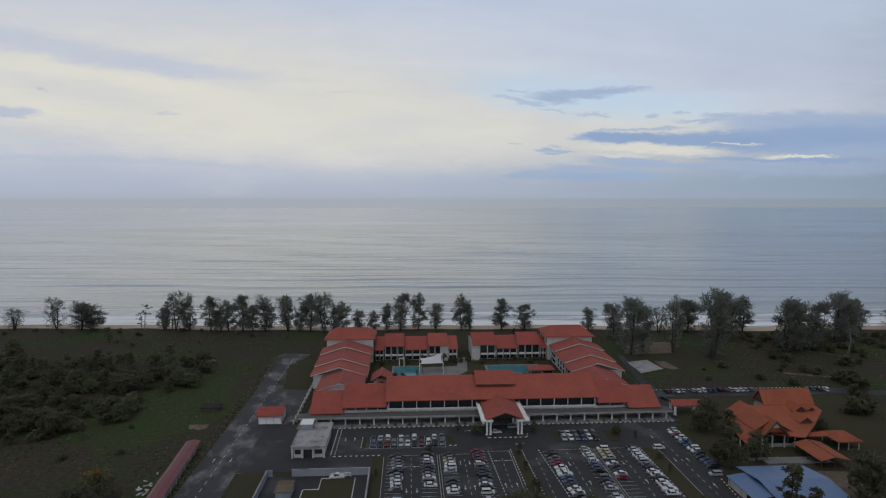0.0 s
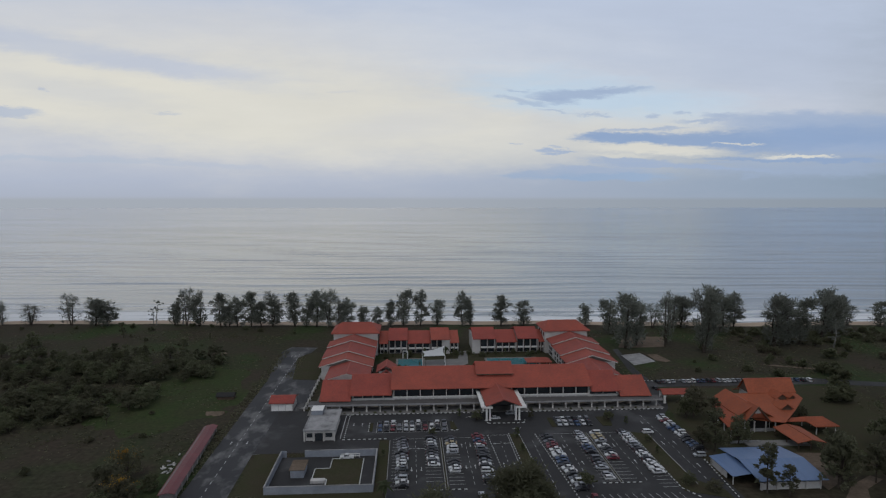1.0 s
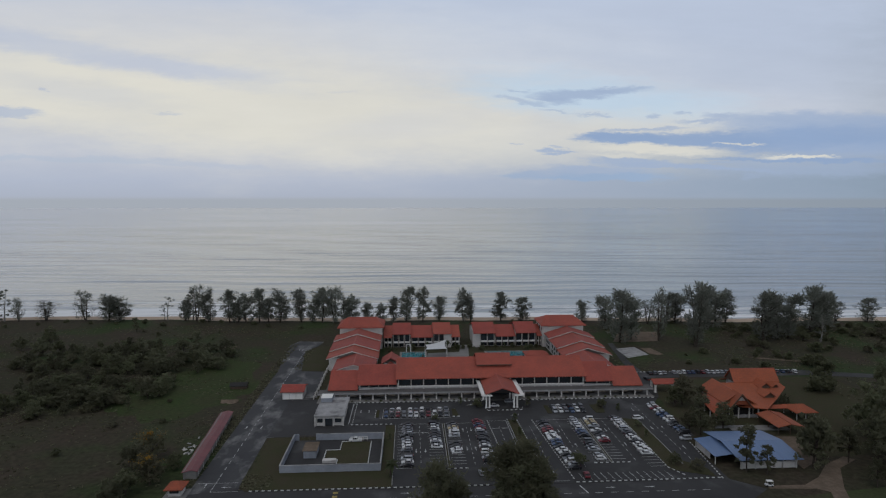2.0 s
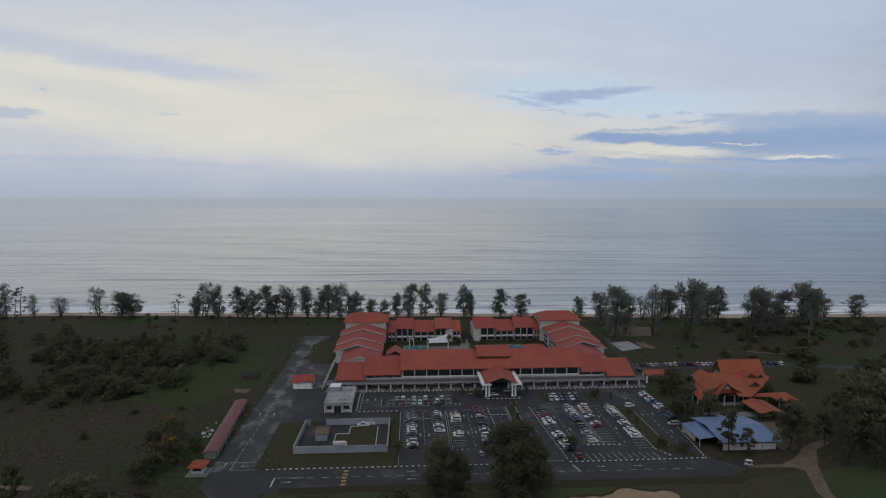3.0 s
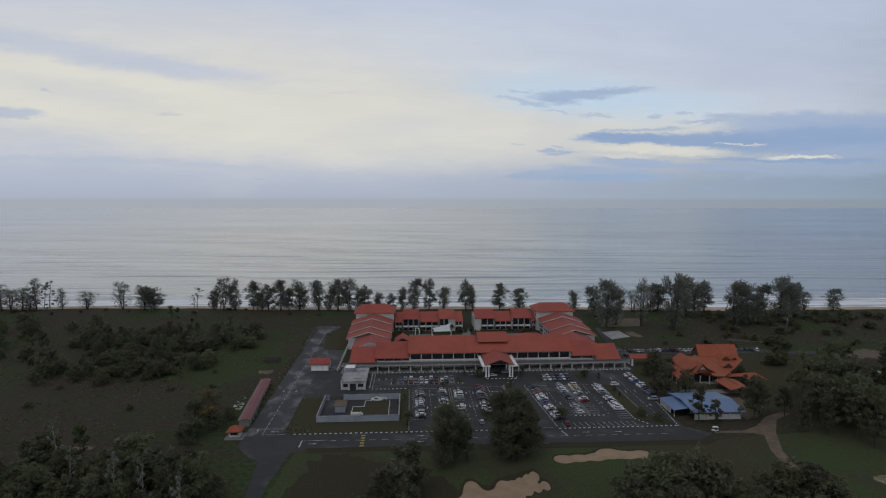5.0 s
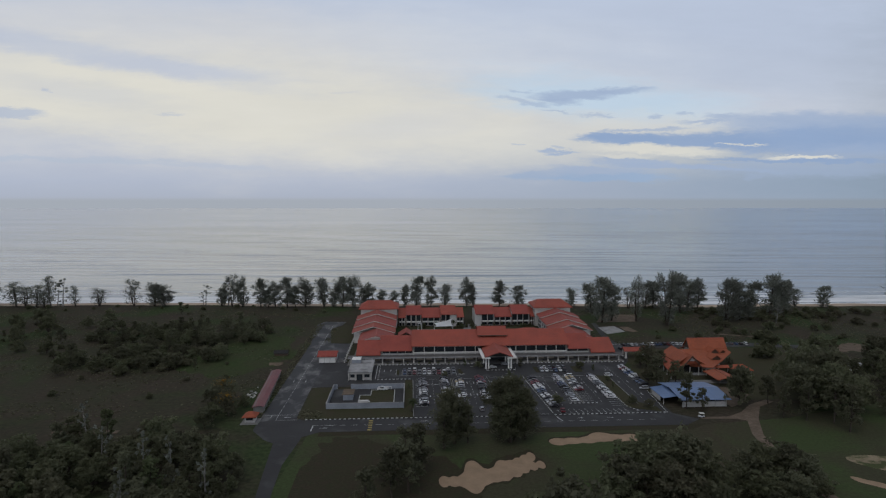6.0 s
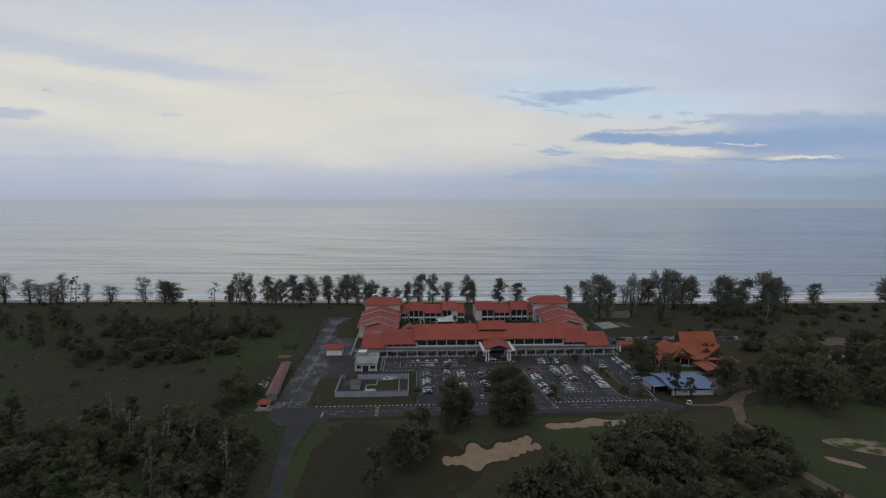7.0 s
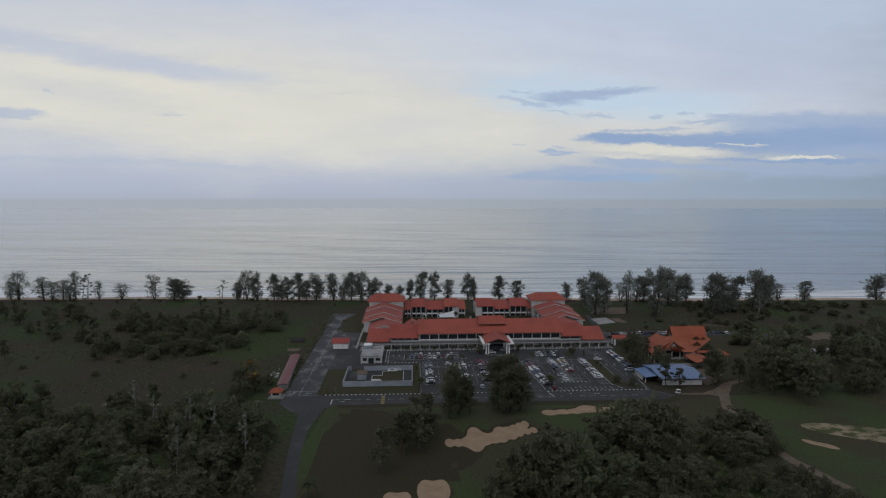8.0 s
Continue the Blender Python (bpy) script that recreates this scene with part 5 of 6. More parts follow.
boxpart("lawn_bed", "verge", comp, -33.4, -28.4, 182.0, 190.0, 0.05, 0.2)
for a in ((-28.7, -28.4, 174.7, 182.0), (-17.6, -17.3, 174.7, 197.4), (-33.7, -33.4, 182, 190), (-33.7, -28.7, 181.7, 182.0), (-33.4, -28.4, 190, 190.3), (-28.7, -28.4, 190.3, 197.4), (-28.7, -25, 197.4, 197.7)):
    boxpart("kerb", "kerb_white", comp, *a, 0.05, 0.35)
boxpart("bench", "white", comp, -33.6, -28.9, 179.6, 181.5, 0.05, 1.0)
boxpart("rack", "trim", comp, -34.5, -29.5, 173.8, 174.8, 0.9, 1.0)
kiosk = thing("equipment_kiosk", (-38.6, 186, 0), "small grey kiosk with a stained flat roof", "kiosk")
boxpart("wall", "compound", kiosk, -40.8, -36.4, 183.8, 191.0, 0.07, 2.8)
boxpart("roof", "soil", kiosk, -41.2, -36.0, 183.4, 191.4, 2.8, 3.0)
rack = thing("pipe_rack", (-21, 197, 0), "white pipe rack beside the compound wall", "rack")
for i in range(5):
    boxpart("post", "trim", rack, -25.5 + 1.6 * i, -25.35 + 1.6 * i, 198.6, 198.75, 0.07, 1.5)
for z in (0.6, 1.4):
    boxpart("rail", "trim", rack, -25.5, -19.0, 198.55, 198.8, z, z + 0.15)


def long_shed(cx, cy, ln, label, zr):
    s = thing("long_shed", (cx, cy, 0), label, "shed", "sheds along the road")
    s.rotation_euler = (0, 0, radians(4.6))
    for nm, mat, a in (("wall", "white", (-2.1, 2.1, -ln / 2 + 0.4, ln / 2 - 0.4, 0.0, zr - 0.5)),):
        bm = bmesh.new()
        box(bm, *a)
        part(nm, bm, "paving", s, "weathered grey side wall", world=False)
    bm = bmesh.new()
    gable(bm, "y", -ln / 2, ln / 2, -2.6, 0.6, 2.6, zr - 0.7, zr, zr - 0.6, 0.12)
    part("roof", bm, "pink", s, "faded dusky-red sheet roof", world=False)
    for i in range(5):
        bm = bmesh.new()
        y = -ln / 2 + 2 + (ln - 4) * i / 4
        box(bm, 2.35, 2.5, y, y + 0.15, 0, zr - 0.55)
        part("post", bm, "white", s, world=False)


long_shed(-76.9, 184, 29, "long low shed with a faded dusky-red roof", 3.3)
long_shed(-79.3, 212.6, 28, "long low shed with a faded dusky-red roof", 2.9)
guard = thing("guard_house", (-76.2, 160, 0), "small white guard house with an orange roof", "guard house")
boxpart("wall", "white", guard, -78.4, -74.4, 158.4, 162.4, 0.0, 2.7)
bm = bmesh.new()
hip(bm, -79.3, -73.5, 157.4, 163.4, 2.7, 4.3, -77, -75.8, 160.4)
part("roof", bm, "orange_y", guard)
boxpart("window", "glass", guard, -77.8, -75.0, 158.3, 158.4, 1.1, 2.2)
boxpart("plinth", "paving", guard, -79.8, -72.6, 156.2, 163.2, 0.0, 0.14)
ruin = thing("dark_hut", (-86, 266, 0), "low dark tarpaulin hut in the grass", "hut")
bm = bmesh.new()
gable(bm, "x", -90.5, -82, 263.5, 266, 268.5, 1.6, 2.9, th=0.2)
part("roof", bm, "dark", ruin)
boxpart("wall", "timber", ruin, -90, -82.5, 264, 268, 0, 1.6)

# ---------------------------------------------------------------- orange-roofed hall
hall = thing("feast_hall", (148, 228, 0), "large hall with steep orange tiled roofs and gables", "hall")
OM = ("orange_y", "orange_x")
boxpart("wall", "white", hall, 148.6, 165.4, 237.2, 246.5, 0, 8.2)
boxpart("wall", "white", hall, 146.6, 158.0, 224.5, 237.1, 0, 5.6)
boxpart("wall", "white", hall, 131.6, 144.6, 216.5, 236, 0, 5.2)
roof_part(hall, "x", 146.3, 168.0, 235.6, 240.0, 244.4, 8.3, 13.5, OM)
bm = bmesh.new()
outline = ((136.3, 236.3), (136.3, 213.2), (147.0, 210.2), (157.0, 219.6), (167.6, 230.5), (167.6, 236.3))
top = [bm.verts.new((x, y, 4.95 + (y - 210.4) * 0.122)) for x, y in outline]
low = [bm.verts.new((v.co.x, v.co.y, v.co.z - 0.25)) for v in top]
bm.faces.new(top), bm.faces.new(low[::-1])
for i in range(6):
    j = (i + 1) % 6
    bm.faces.new((low[i], low[j], top[j], top[i]))
part("skirt_roof", bm, "orange_y", hall)
bm = bmesh.new()
extrude_x(bm, [(243.6, 7.8), (243.6, 8.05), (250.5, 5.2), (250.5, 4.95)], 147.4, 167.4)
part("skirt_roof", bm, "orange_y", hall)
for x0 in (146.9, 167.2):
    bm = bmesh.new()
    extrude_x(bm, [(236.2, 8.1), (243.8, 8.1), (240.0, 12.8)], x0, x0 + 0.25)
    part("gable_wall", bm, "timber", hall)
bm = bmesh.new()
gable(bm, "y", 214.6, 236.2, 130.2, 136.3, 146.2, 6.3, 10.4, 4.9, 0.3)
part("wing_roof", bm, "orange_x", hall)
# skirt roof that widens towards the front
bm = bmesh.new()
lo = [bm.verts.new(c) for c in ((123.0, 206.6, 3.6), (131.0, 211.4, 5.9), (131.0, 231.5, 5.9), (127.0, 230.5, 3.6))]
hi = [bm.verts.new((v.co.x, v.co.y, v.co.z + 0.25)) for v in lo]
bm.faces.new(hi), bm.faces.new(lo[::-1])
for i in range(4):
    j = (i + 1) % 4
    bm.faces.new((lo[i], lo[j], hi[j], hi[i]))
part("skirt_roof", bm, "orange_x", hall)
bm = bmesh.new()
gable(bm, "y", 208.4, 213.5, 124.8, 126.6, 128.4, 4.5, 6.0, th=0.2)
part("gablet_roof", bm, "orange_x", hall)
# steep prow gable at the front
bm = bmesh.new()
gable(bm, "y", 211.4, 219.0, 131.9, 136.5, 141.5, 5.5, 10.9, 4.9, 0.25)
part("prow_roof", bm, "orange_x", hall)
bm = bmesh.new()
extrude_y(bm, [(133.0, 6.4), (140.2, 6.2), (136.5, 10.3)], 212.3, 212.5)
part("gable_boards", bm, "orange_x", hall)
bm = bmesh.new()
extrude_y(bm, [(134.7, 8.1), (138.3, 8.1), (136.5, 10.1)], 212.1, 212.25)
part("gable_panel", bm, "white", hall, "pale panel in the front gable")
for xe, ze in ((131.7, 5.1), (141.8, 4.5)):
    bm = bmesh.new()
    extrude_y(bm, [(136.5, 10.5), (136.5, 11.2), (xe, ze + 0.45), (xe, ze - 0.15)], 211.1, 211.4)
    part("barge_board", bm, "timber", hall, "dark edge board of the steep gable")
HC = column_mesh("column", 0.4, 4.6)
for x in (132.4, 136.3, 141.0, 145.0):
    piece("column", HC, hall, (x, 213.4, 0))
HS = column_mesh("column", 0.4, 3.3)
for i in range(4):
    piece("column", HS, hall, (123.9 + 1.2 * i, 208 + 7.4 * i, 0))
boxpart("porch_wall", "concrete", hall, 132.6, 144.8, 213.8, 214.1, 0, 1.3)
# dark sheet on the wall stands for the shade inside the porch
boxpart("porch_opening", "dark", hall, 132, 144.2, 216.3, 216.48, 0.4, 4.6)
for x, y in ((157.6, 229.5), (162.6, 230.2), (154.0, 220.4)):
    k = 0.8 if y > 230 else 1.4
    z0 = 5.0 + (y - 210.4) * 0.122
    bm = bmesh.new()
    gable(bm, "y", y - 0.6, y + 5.0 * k, x - 2.0 * k, x, x + 2.0 * k, z0 + 0.5, z0 + 0.5 + 1.5 * k, th=0.2)
    part("dormer_roof", bm, "orange_x", hall)
    bm = bmesh.new()
    extrude_y(bm, [(x - 1.5 * k, z0 - 0.2), (x + 1.5 * k, z0 - 0.2), (x + 1.5 * k, z0 + 0.6), (x, z0 + 0.3 + 1.5 * k), (x - 1.5 * k, z0 + 0.6)], y, y + 0.2)
    part("dormer_front", bm, "timber", hall)
boxpart("steps", "paving", hall, 126, 150, 199.5, 204.2, 0, 0.5)
boxpart("low_wall", "concrete", hall, 121, 133, 203.0, 203.3, 0, 1.0)
link = thing("link_pavilion", (162, 214, 0), "low garden pavilion with an orange hipped roof", "pavilion")
bm = bmesh.new()
hip(bm, 158.4, 168.2, 208.6, 219.4, 3.6, 5.6, 161.8, 164.8, 214)
part("roof", bm, "orange_y", link)
bm = bmesh.new()
gable(bm, "x", 150.5, 159.5, 214.6, 216.6, 218.6, 3.5, 4.4, th=0.2)
part("link_roof", bm, "orange_y", link)
for x in (159.4, 163.3, 167.2):
    for y in (209.6, 218.4):
        boxpart("post", "white", link, x - 0.15, x + 0.15, y - 0.15, y + 0.15, 0, 3.8)
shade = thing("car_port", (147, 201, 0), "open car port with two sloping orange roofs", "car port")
for x0, x1, z0, z1 in ((141.6, 146.8, 3.4, 4.6), (147.2, 152.4, 4.6, 3.4)):
    bm = bmesh.new()
    extrude_y(bm, [(x0, z0), (x0, z0 - 0.2), (x1, z1 - 0.2), (x1, z1)], 194.2, 209.8)
    part("roof", bm, "orange_x", shade)
for x in (142.4, 147.0, 151.6):
    for y in (195, 202, 209):
        boxpart("post", "timber", shade, x - 0.12, x + 0.12, y - 0.12, y + 0.12, 0, 3.4)

# ---------------------------------------------------------------- blue-roofed shed
shed = thing("blue_roofed_shed", (119, 177, 0), "open shed with blue metal sheet roofs", "shed")
bm = bmesh.new()
gable(bm, "x", 109.8, 132.6, 165.6, 178.4, 191.2, 3.7, 5.4, th=0.14)
part("roof", bm, "bluesheet", shed)
bm = bmesh.new()
extrude_y(bm, [(103.8, 3.1), (103.8, 2.98), (110.8, 3.9), (110.8, 4.02)], 170.6, 186.4)
part("lean_to_roof", bm, "bluesheet", shed)
boxpart("wall", "white", shed, 111.2, 131.4, 167.4, 167.7, 0, 2.3)
boxpart("wall", "white", shed, 131.1, 131.4, 167.7, 190, 0, 3.4)
boxpart("wall", "white", shed, 104.6, 104.9, 176, 185.6, 0, 2.6)
boxpart("back_wall", "timber", shed, 111.4, 131.2, 189.6, 189.9, 0, 3.5)
for x in (111.5, 116.4, 121.3, 126.2, 131.0):
    boxpart("post", "white", shed, x - 0.12, x + 0.12, 166.9, 167.2, 0, 3.6)
for y in (171.4, 178.6, 185.6):
    boxpart("post", "white", shed, 104.2, 104.45, y - 0.12, y + 0.12, 0, 3.0)


# ---------------------------------------------------------------- trees and shrubs
def leaf_mesh(name, centres, radii, count, size, mat, rng, flat=0.75, hollow=0.35, droop=0.0, thin=0.45):
    """A crown of many small leaf sprays round the given clump centres."""
    pick = rng.integers(0, len(centres), count)
    c, r = np.array(centres)[pick], np.array(radii)[pick]
    d = rng.normal(size=(count, 3))
    d /= np.linalg.norm(d, axis=1)[:, None]
    rad = r * (hollow + (1 - hollow) * rng.random(count) ** 0.5) * (0.8 + 0.5 * rng.random(count))
    pos = c + d * rad[:, None] * np.array([1, 1, flat])
    a = rng.normal(size=(count, 3))
    a[:, 2] = a[:, 2] * 0.6
    if droop:                     # feathery sprays that reach out and up
        a = a * 0.45 + d * 0.6 + np.array([0, 0, droop])
    a /= np.linalg.norm(a, axis=1)[:, None]
    b = np.cross(a, d + rng.normal(size=(count, 3)) * 0.4)
    b /= np.linalg.norm(b, axis=1)[:, None] + 1e-9
    s = size * (0.55 + 0.9 * rng.random(count))[:, None]
    q = np.stack([pos - a * s, pos + b * s * thin, pos + a * s, pos - b * s * thin], 1)
    v = q.reshape(-1, 3)
    v[:, 2] = np.maximum(v[:, 2], 0.05)
    me = bpy.data.meshes.new(name)
    me.from_pydata(v.tolist(), [], np.arange(count * 4).reshape(-1, 4).tolist())
    me.materials.append(M[mat])
    return me


def grow(kind, seed):
    """Trunk bmesh, clump centres and radii of a tree 10 m high."""
    rng = np.random.default_rng(seed)
    bm = bmesh.new()
    cs, rs = [], []
    if kind in ("feather", "sparse"):
        lean = rng.normal(size=2) * 0.35
        forks = 1 if kind == "sparse" else int(rng.integers(1, 4))
        for f in range(forks):
            a = rng.random() * 6.28
            top = np.array([lean[0] + math.cos(a) * 1.0 * (forks > 1), lean[1] + math.sin(a) * 1.0 * (forks > 1), rng.uniform(8.4, 9.6)])
            base = np.array([0.12 * math.cos(a), 0.12 * math.sin(a), 0.0])
            mid = base * 0.5 + top * 0.5 + np.append(rng.normal(size=2) * 0.2, 0)
            tube(bm, base, mid, 0.17, 0.11, 6), tube(bm, mid, top, 0.11, 0.03, 5)
            nb = 20 if kind == "feather" else 10
            for i in range(nb):
                t = 0.10 + 0.90 * (i + rng.random() * 0.6) / nb
                p = base + (mid - base) * min(t * 2, 1) + (top - mid) * max(t * 2 - 1, 0)
                reach = (1.9 * math.sin(math.pi * (0.12 + 0.80 * t)) ** 0.8 + 0.15) * rng.uniform(0.5, 1.15)
                b = rng.random() * 6.28
                tip = p + np.array([math.cos(b) * reach, math.sin(b) * reach, reach * rng.uniform(0.3, 1.0)])
                tube(bm, p, tip, 0.045, 0.015, 4)
                for k in (0.4, 0.6, 0.8, 1.0):
                    if kind == "feather" or rng.random() < 0.4:
                        cs.append(p + (tip - p) * k + rng.normal(size=3) * np.array([0.3, 0.3, 0.35]))
                        rs.append(rng.uniform(0.40, 0.95) if kind == "feather" else rng.uniform(0.22, 0.4))
            cs.append(top), rs.append(0.45 if kind == "feather" else 0.25)
    elif kind == "broad":
        h0 = rng.uniform(1.4, 2.2)
        tube(bm, (0, 0, 0), (0.1, 0, h0), 0.32, 0.24, 7)
        for i in range(12):
            a, e = 6.28 * i / 12 + rng.random() * 0.5, rng.uniform(0.1, 1.25)
            ln = rng.uniform(3.0, 4.5)
            tip = np.array([math.cos(a) * math.cos(e) * ln, math.sin(a) * math.cos(e) * ln, h0 + 0.6 + math.sin(e) * ln * 1.35])
            tube(bm, (0.1, 0, h0 - 0.3), tip * 0.9 + np.array([0, 0, 0.2]), 0.14, 0.04, 5)
            cs.append(tip), rs.append(rng.uniform(0.9, 1.5))
            for k in range(5):
                cs.append(tip * rng.uniform(0.75, 1.05) + rng.normal(size=3) * np.array([1.0, 1.0, 0.9])), rs.append(rng.uniform(0.45, 1.0))
        for i in range(12):
            cs.append(np.array([rng.normal() * 1.6, rng.normal() * 1.6, rng.uniform(6.2, 9.0)])), rs.append(rng.uniform(0.6, 1.2))
    elif kind == "slim":
        top = np.array([rng.normal() * 0.3, rng.normal() * 0.3, 9.0])
        tube(bm, (0, 0, 0), top, 0.18, 0.05, 6)
        for i in range(34):
            t = rng.uniform(0.16, 1.0)
            a = rng.random() * 6.28
            reach = rng.uniform(0.4, 2.3) * (1.25 - 0.7 * t)
            p = top * t
            tip = p + np.array([math.cos(a) * reach, math.sin(a) * reach, 0.5])
            tube(bm, p, tip, 0.05, 0.02, 4)
            cs.append(tip), rs.append(rng.uniform(0.4, 0.9))
    elif kind == "bush":
        for i in range(5):
            a = rng.random() * 6.28
            tube(bm, (0, 0, 0), (math.cos(a) * 2, math.sin(a) * 2, rng.uniform(3, 6)), 0.15, 0.05, 4)
        for i in range(24):
            a, r = rng.random() * 6.28, 4.2 * rng.random() ** 0.6
            cs.append(np.array([math.cos(a) * r, math.sin(a) * r, rng.uniform(1.2, 8.0) * (1 - 0.10 * r)])), rs.append(rng.uniform(1.0, 2.0))
    return bm, cs, rs


SPECIES = {}


def species(key, kind, seeds, count, leaf, mat, bark="bark", flat=0.75, droop=0.0):
    SPECIES[key] = [dict(kind=kind, seed=s, count=count, leaf=leaf, mat=mat, bark=bark, flat=flat, droop=droop, first=None) for s in seeds]


species("casuarina", "feather", (11, 12, 13, 14, 15, 16), 2000, 0.44, "needle", flat=1.0, droop=0.5)
species("thin_casuarina", "feather", (17, 18), 900, 0.42, "needle", flat=1.0, droop=0.5)
species("road_casuarina", "feather", (14, 15, 16), 4200, 0.36, "leaf_dark", flat=1.0, droop=0.4)
species("bare", "sparse", (21, 22, 23), 300, 0.25, "needle", "palebark", 0.9)
species("rain_tree", "broad", (31, 32, 33, 34), 2400, 0.37, "leaf")
species("dark_tree", "broad", (41, 42, 43), 2300, 0.38, "leaf_dark")
species("olive_tree", "broad", (51, 52), 2300, 0.36, "leaf_olive")
species("slim_tree", "slim", (61, 62, 63), 1250, 0.32, "leaf_dark")
species("light_tree", "slim", (71, 72), 1250, 0.31, "leaf_light")
species("shrub", "bush", (81, 82, 83), 850, 0.72, "leaf")
species("olive_shrub", "bush", (91, 92), 850, 0.72, "leaf_olive")
species("low_tree", "broad", (111, 112, 113), 1300, 0.5, "leaf")
species("low_dark_tree", "broad", (121, 122), 1300, 0.5, "leaf_dark")
species("blossom_tree", "broad", (101,), 2200, 0.34, "leaf_olive")
TRNG = random.Random(5)


def plant(key, x, y, h, label, category, group, wide=1.0, pick=None):
    """Sets a tree of height h at x, y; crown and trunk meshes are shared by all trees of one form."""
    sp = SPECIES[key][TRNG.randrange(len(SPECIES[key])) if pick is None else pick]
    name = category.replace(" ", "_")
    if "crown" not in sp:
        bm, cs, rs = grow(sp["kind"], sp["seed"])
        sp["trunk"] = mesh_of("trunk", bm, sp["bark"])
        rng = np.random.default_rng(sp["seed"] + 1000)
        sp["crown"] = leaf_mesh("crown", cs, rs, sp["count"], sp["leaf"], sp["mat"], rng, sp["flat"], 0.3, sp["droop"], 0.15 if sp["droop"] else 0.5)
        if key == "blossom_tree":
            sp["bloom"] = leaf_mesh("blossom", [c + np.array([0, 0, 0.9]) if c[2] > 5.5 else np.array([0.5, 0, 8.5]) for c in cs], rs, 420, 0.2, "blossom", rng, 0.6, 0.8)
    t = thing(name, (x, y, 0), label, category, group)
    s = h / 10
    for nm in ("trunk", "crown", "bloom"):
        if nm in sp:
            o = new("blossom" if nm == "bloom" else nm, sp[nm])
            o.parent = t
    t.scale = (s * wide, s * wide, s)
    t.rotation_euler = (0, 0, TRNG.random() * 6.28)
    return t


BEACH = "trees along the beach"
CAS = "feathery dark casuarina on the beach edge"
# beach line: x, height, breadth
for x, h, wide in ((-228, 20, 1.7), (-220, 22, 1.8), (-171, 16.5, 1.3), (-152, 25, 1.18),
                   (-136, 24.8, 1.4), (-130, 18, 1.3), (-124, 22.2, 1.4), (-114, 25.8, 1.5), (-107, 19, 1.4), (-99, 24.8, 1.33), (-83, 25.2, 1.1), (-75, 20, 1.2), (-68, 26.5, 1.4), (-58, 28, 1.15), (-51, 20, 1.2), (-45, 21.5, 1.21), (-33, 16, 1.5), (-24, 14.8, 1.36),
                   (-15, 19.8, 1.1), (-5, 29.2, 1.0), (7, 27, 0.95), (19, 19.8, 1.12), (37, 25.5, 1.11), (43, 19, 0.9), (65, 22.5, 1.5), (82, 19.8, 1.5), (126, 17, 1.5), (338, 20.2, 1.5), (403, 24.2, 1.7), (-400, 20, 1.4), (430, 20, 1.4)):
    plant("casuarina", x, veg_edge(x) - 5, h, CAS, "casuarina tree", BEACH, wide)
for x, h, wide in ((-367, 28, 1.42), (-374, 19, 1.3), (-344, 22, 1.9), (-336, 18, 1.7), (-326, 20, 2.0), (-320, 14, 1.7), (-295, 18.5, 1.14), (-276, 16.2, 1.85),
                   (-315, 27.8, 0.95), (-246, 24, 1.3), (-162, 28.8, 0.95), (-169, 20, 0.9), (314, 16.8, 1.5)):
    plant("thin_casuarina", x, veg_edge(x) - 5, h, "thin feathery casuarina with gaps in its crown", "casuarina tree", BEACH, wide)
for x, y, h, wide in ((132, 345.8, 39, 0.97), (135.1, 385.2, 26.5, 1.05), (141.8, 353, 28.5, 0.81), (193, 401.7, 26, 1.29), (176, 333.4, 40, 0.7), (207.7, 381.1, 34, 1.2), (221.7, 396.7, 23.5, 1.46), (231.3, 399.5, 26, 1.07),
                      (226.3, 344.3, 32.5, 0.96), (239.1, 350.2, 35, 1.01), (247, 349.7, 33, 0.88), (274.9, 369.5, 34, 1.1), (283, 371, 27, 1.1), (292.6, 376.2, 26.5, 1.22)):
    plant("casuarina", x, y, h, CAS, "casuarina tree", BEACH, wide * 1.15)
for x, y, h, wide in ((171.7, 399.5, 19, 1.5), (159.1, 349.4, 35, 0.8), (186, 400, 24, 1.2)):
    plant("thin_casuarina", x, y, h, "thin feathery casuarina with gaps in its crown", "casuarina tree", BEACH, wide)
for i in range(60):
    x, y = TRNG.uniform(214, 330), TRNG.uniform(335, 386)
    if y > 386 - (x - 214) * 0.05 or (255 < x < 265):
        continue
    plant(("shrub", "olive_shrub", "low_tree")[i % 3], x, y, TRNG.uniform(3.5, 7.5) if x < 262 else TRNG.uniform(3, 6), "dark undergrowth beneath the beach trees", "undergrowth", "undergrowth behind the beach", 1.2)
for x, off, h in ((-185, 0, 19), (-305, 0, 28), (-310, 1, 22), (-166, 1, 25), (262, -58, 20), (-188, 1, 13)):
    plant("bare", x, veg_edge(x) - 4 + off, h, "thin half-bare tree with pale limbs at the beach", "bare tree", BEACH, 1.2)
# low growth under the beach trees
for i in range(46):
    x = -430 + 19.5 * i + TRNG.uniform(-6, 6)
    if -70 < x < 110 and TRNG.random() < 0.5:
        continue
    plant("shrub", x, veg_edge(x) - TRNG.uniform(6, 26) - (14 if x > 220 else 0), TRNG.uniform(2.2, 4.5) if x < 220 else TRNG.uniform(4, 8), "dark low shrub behind the beach", "shrub", "shrubs behind the beach", 1.3)

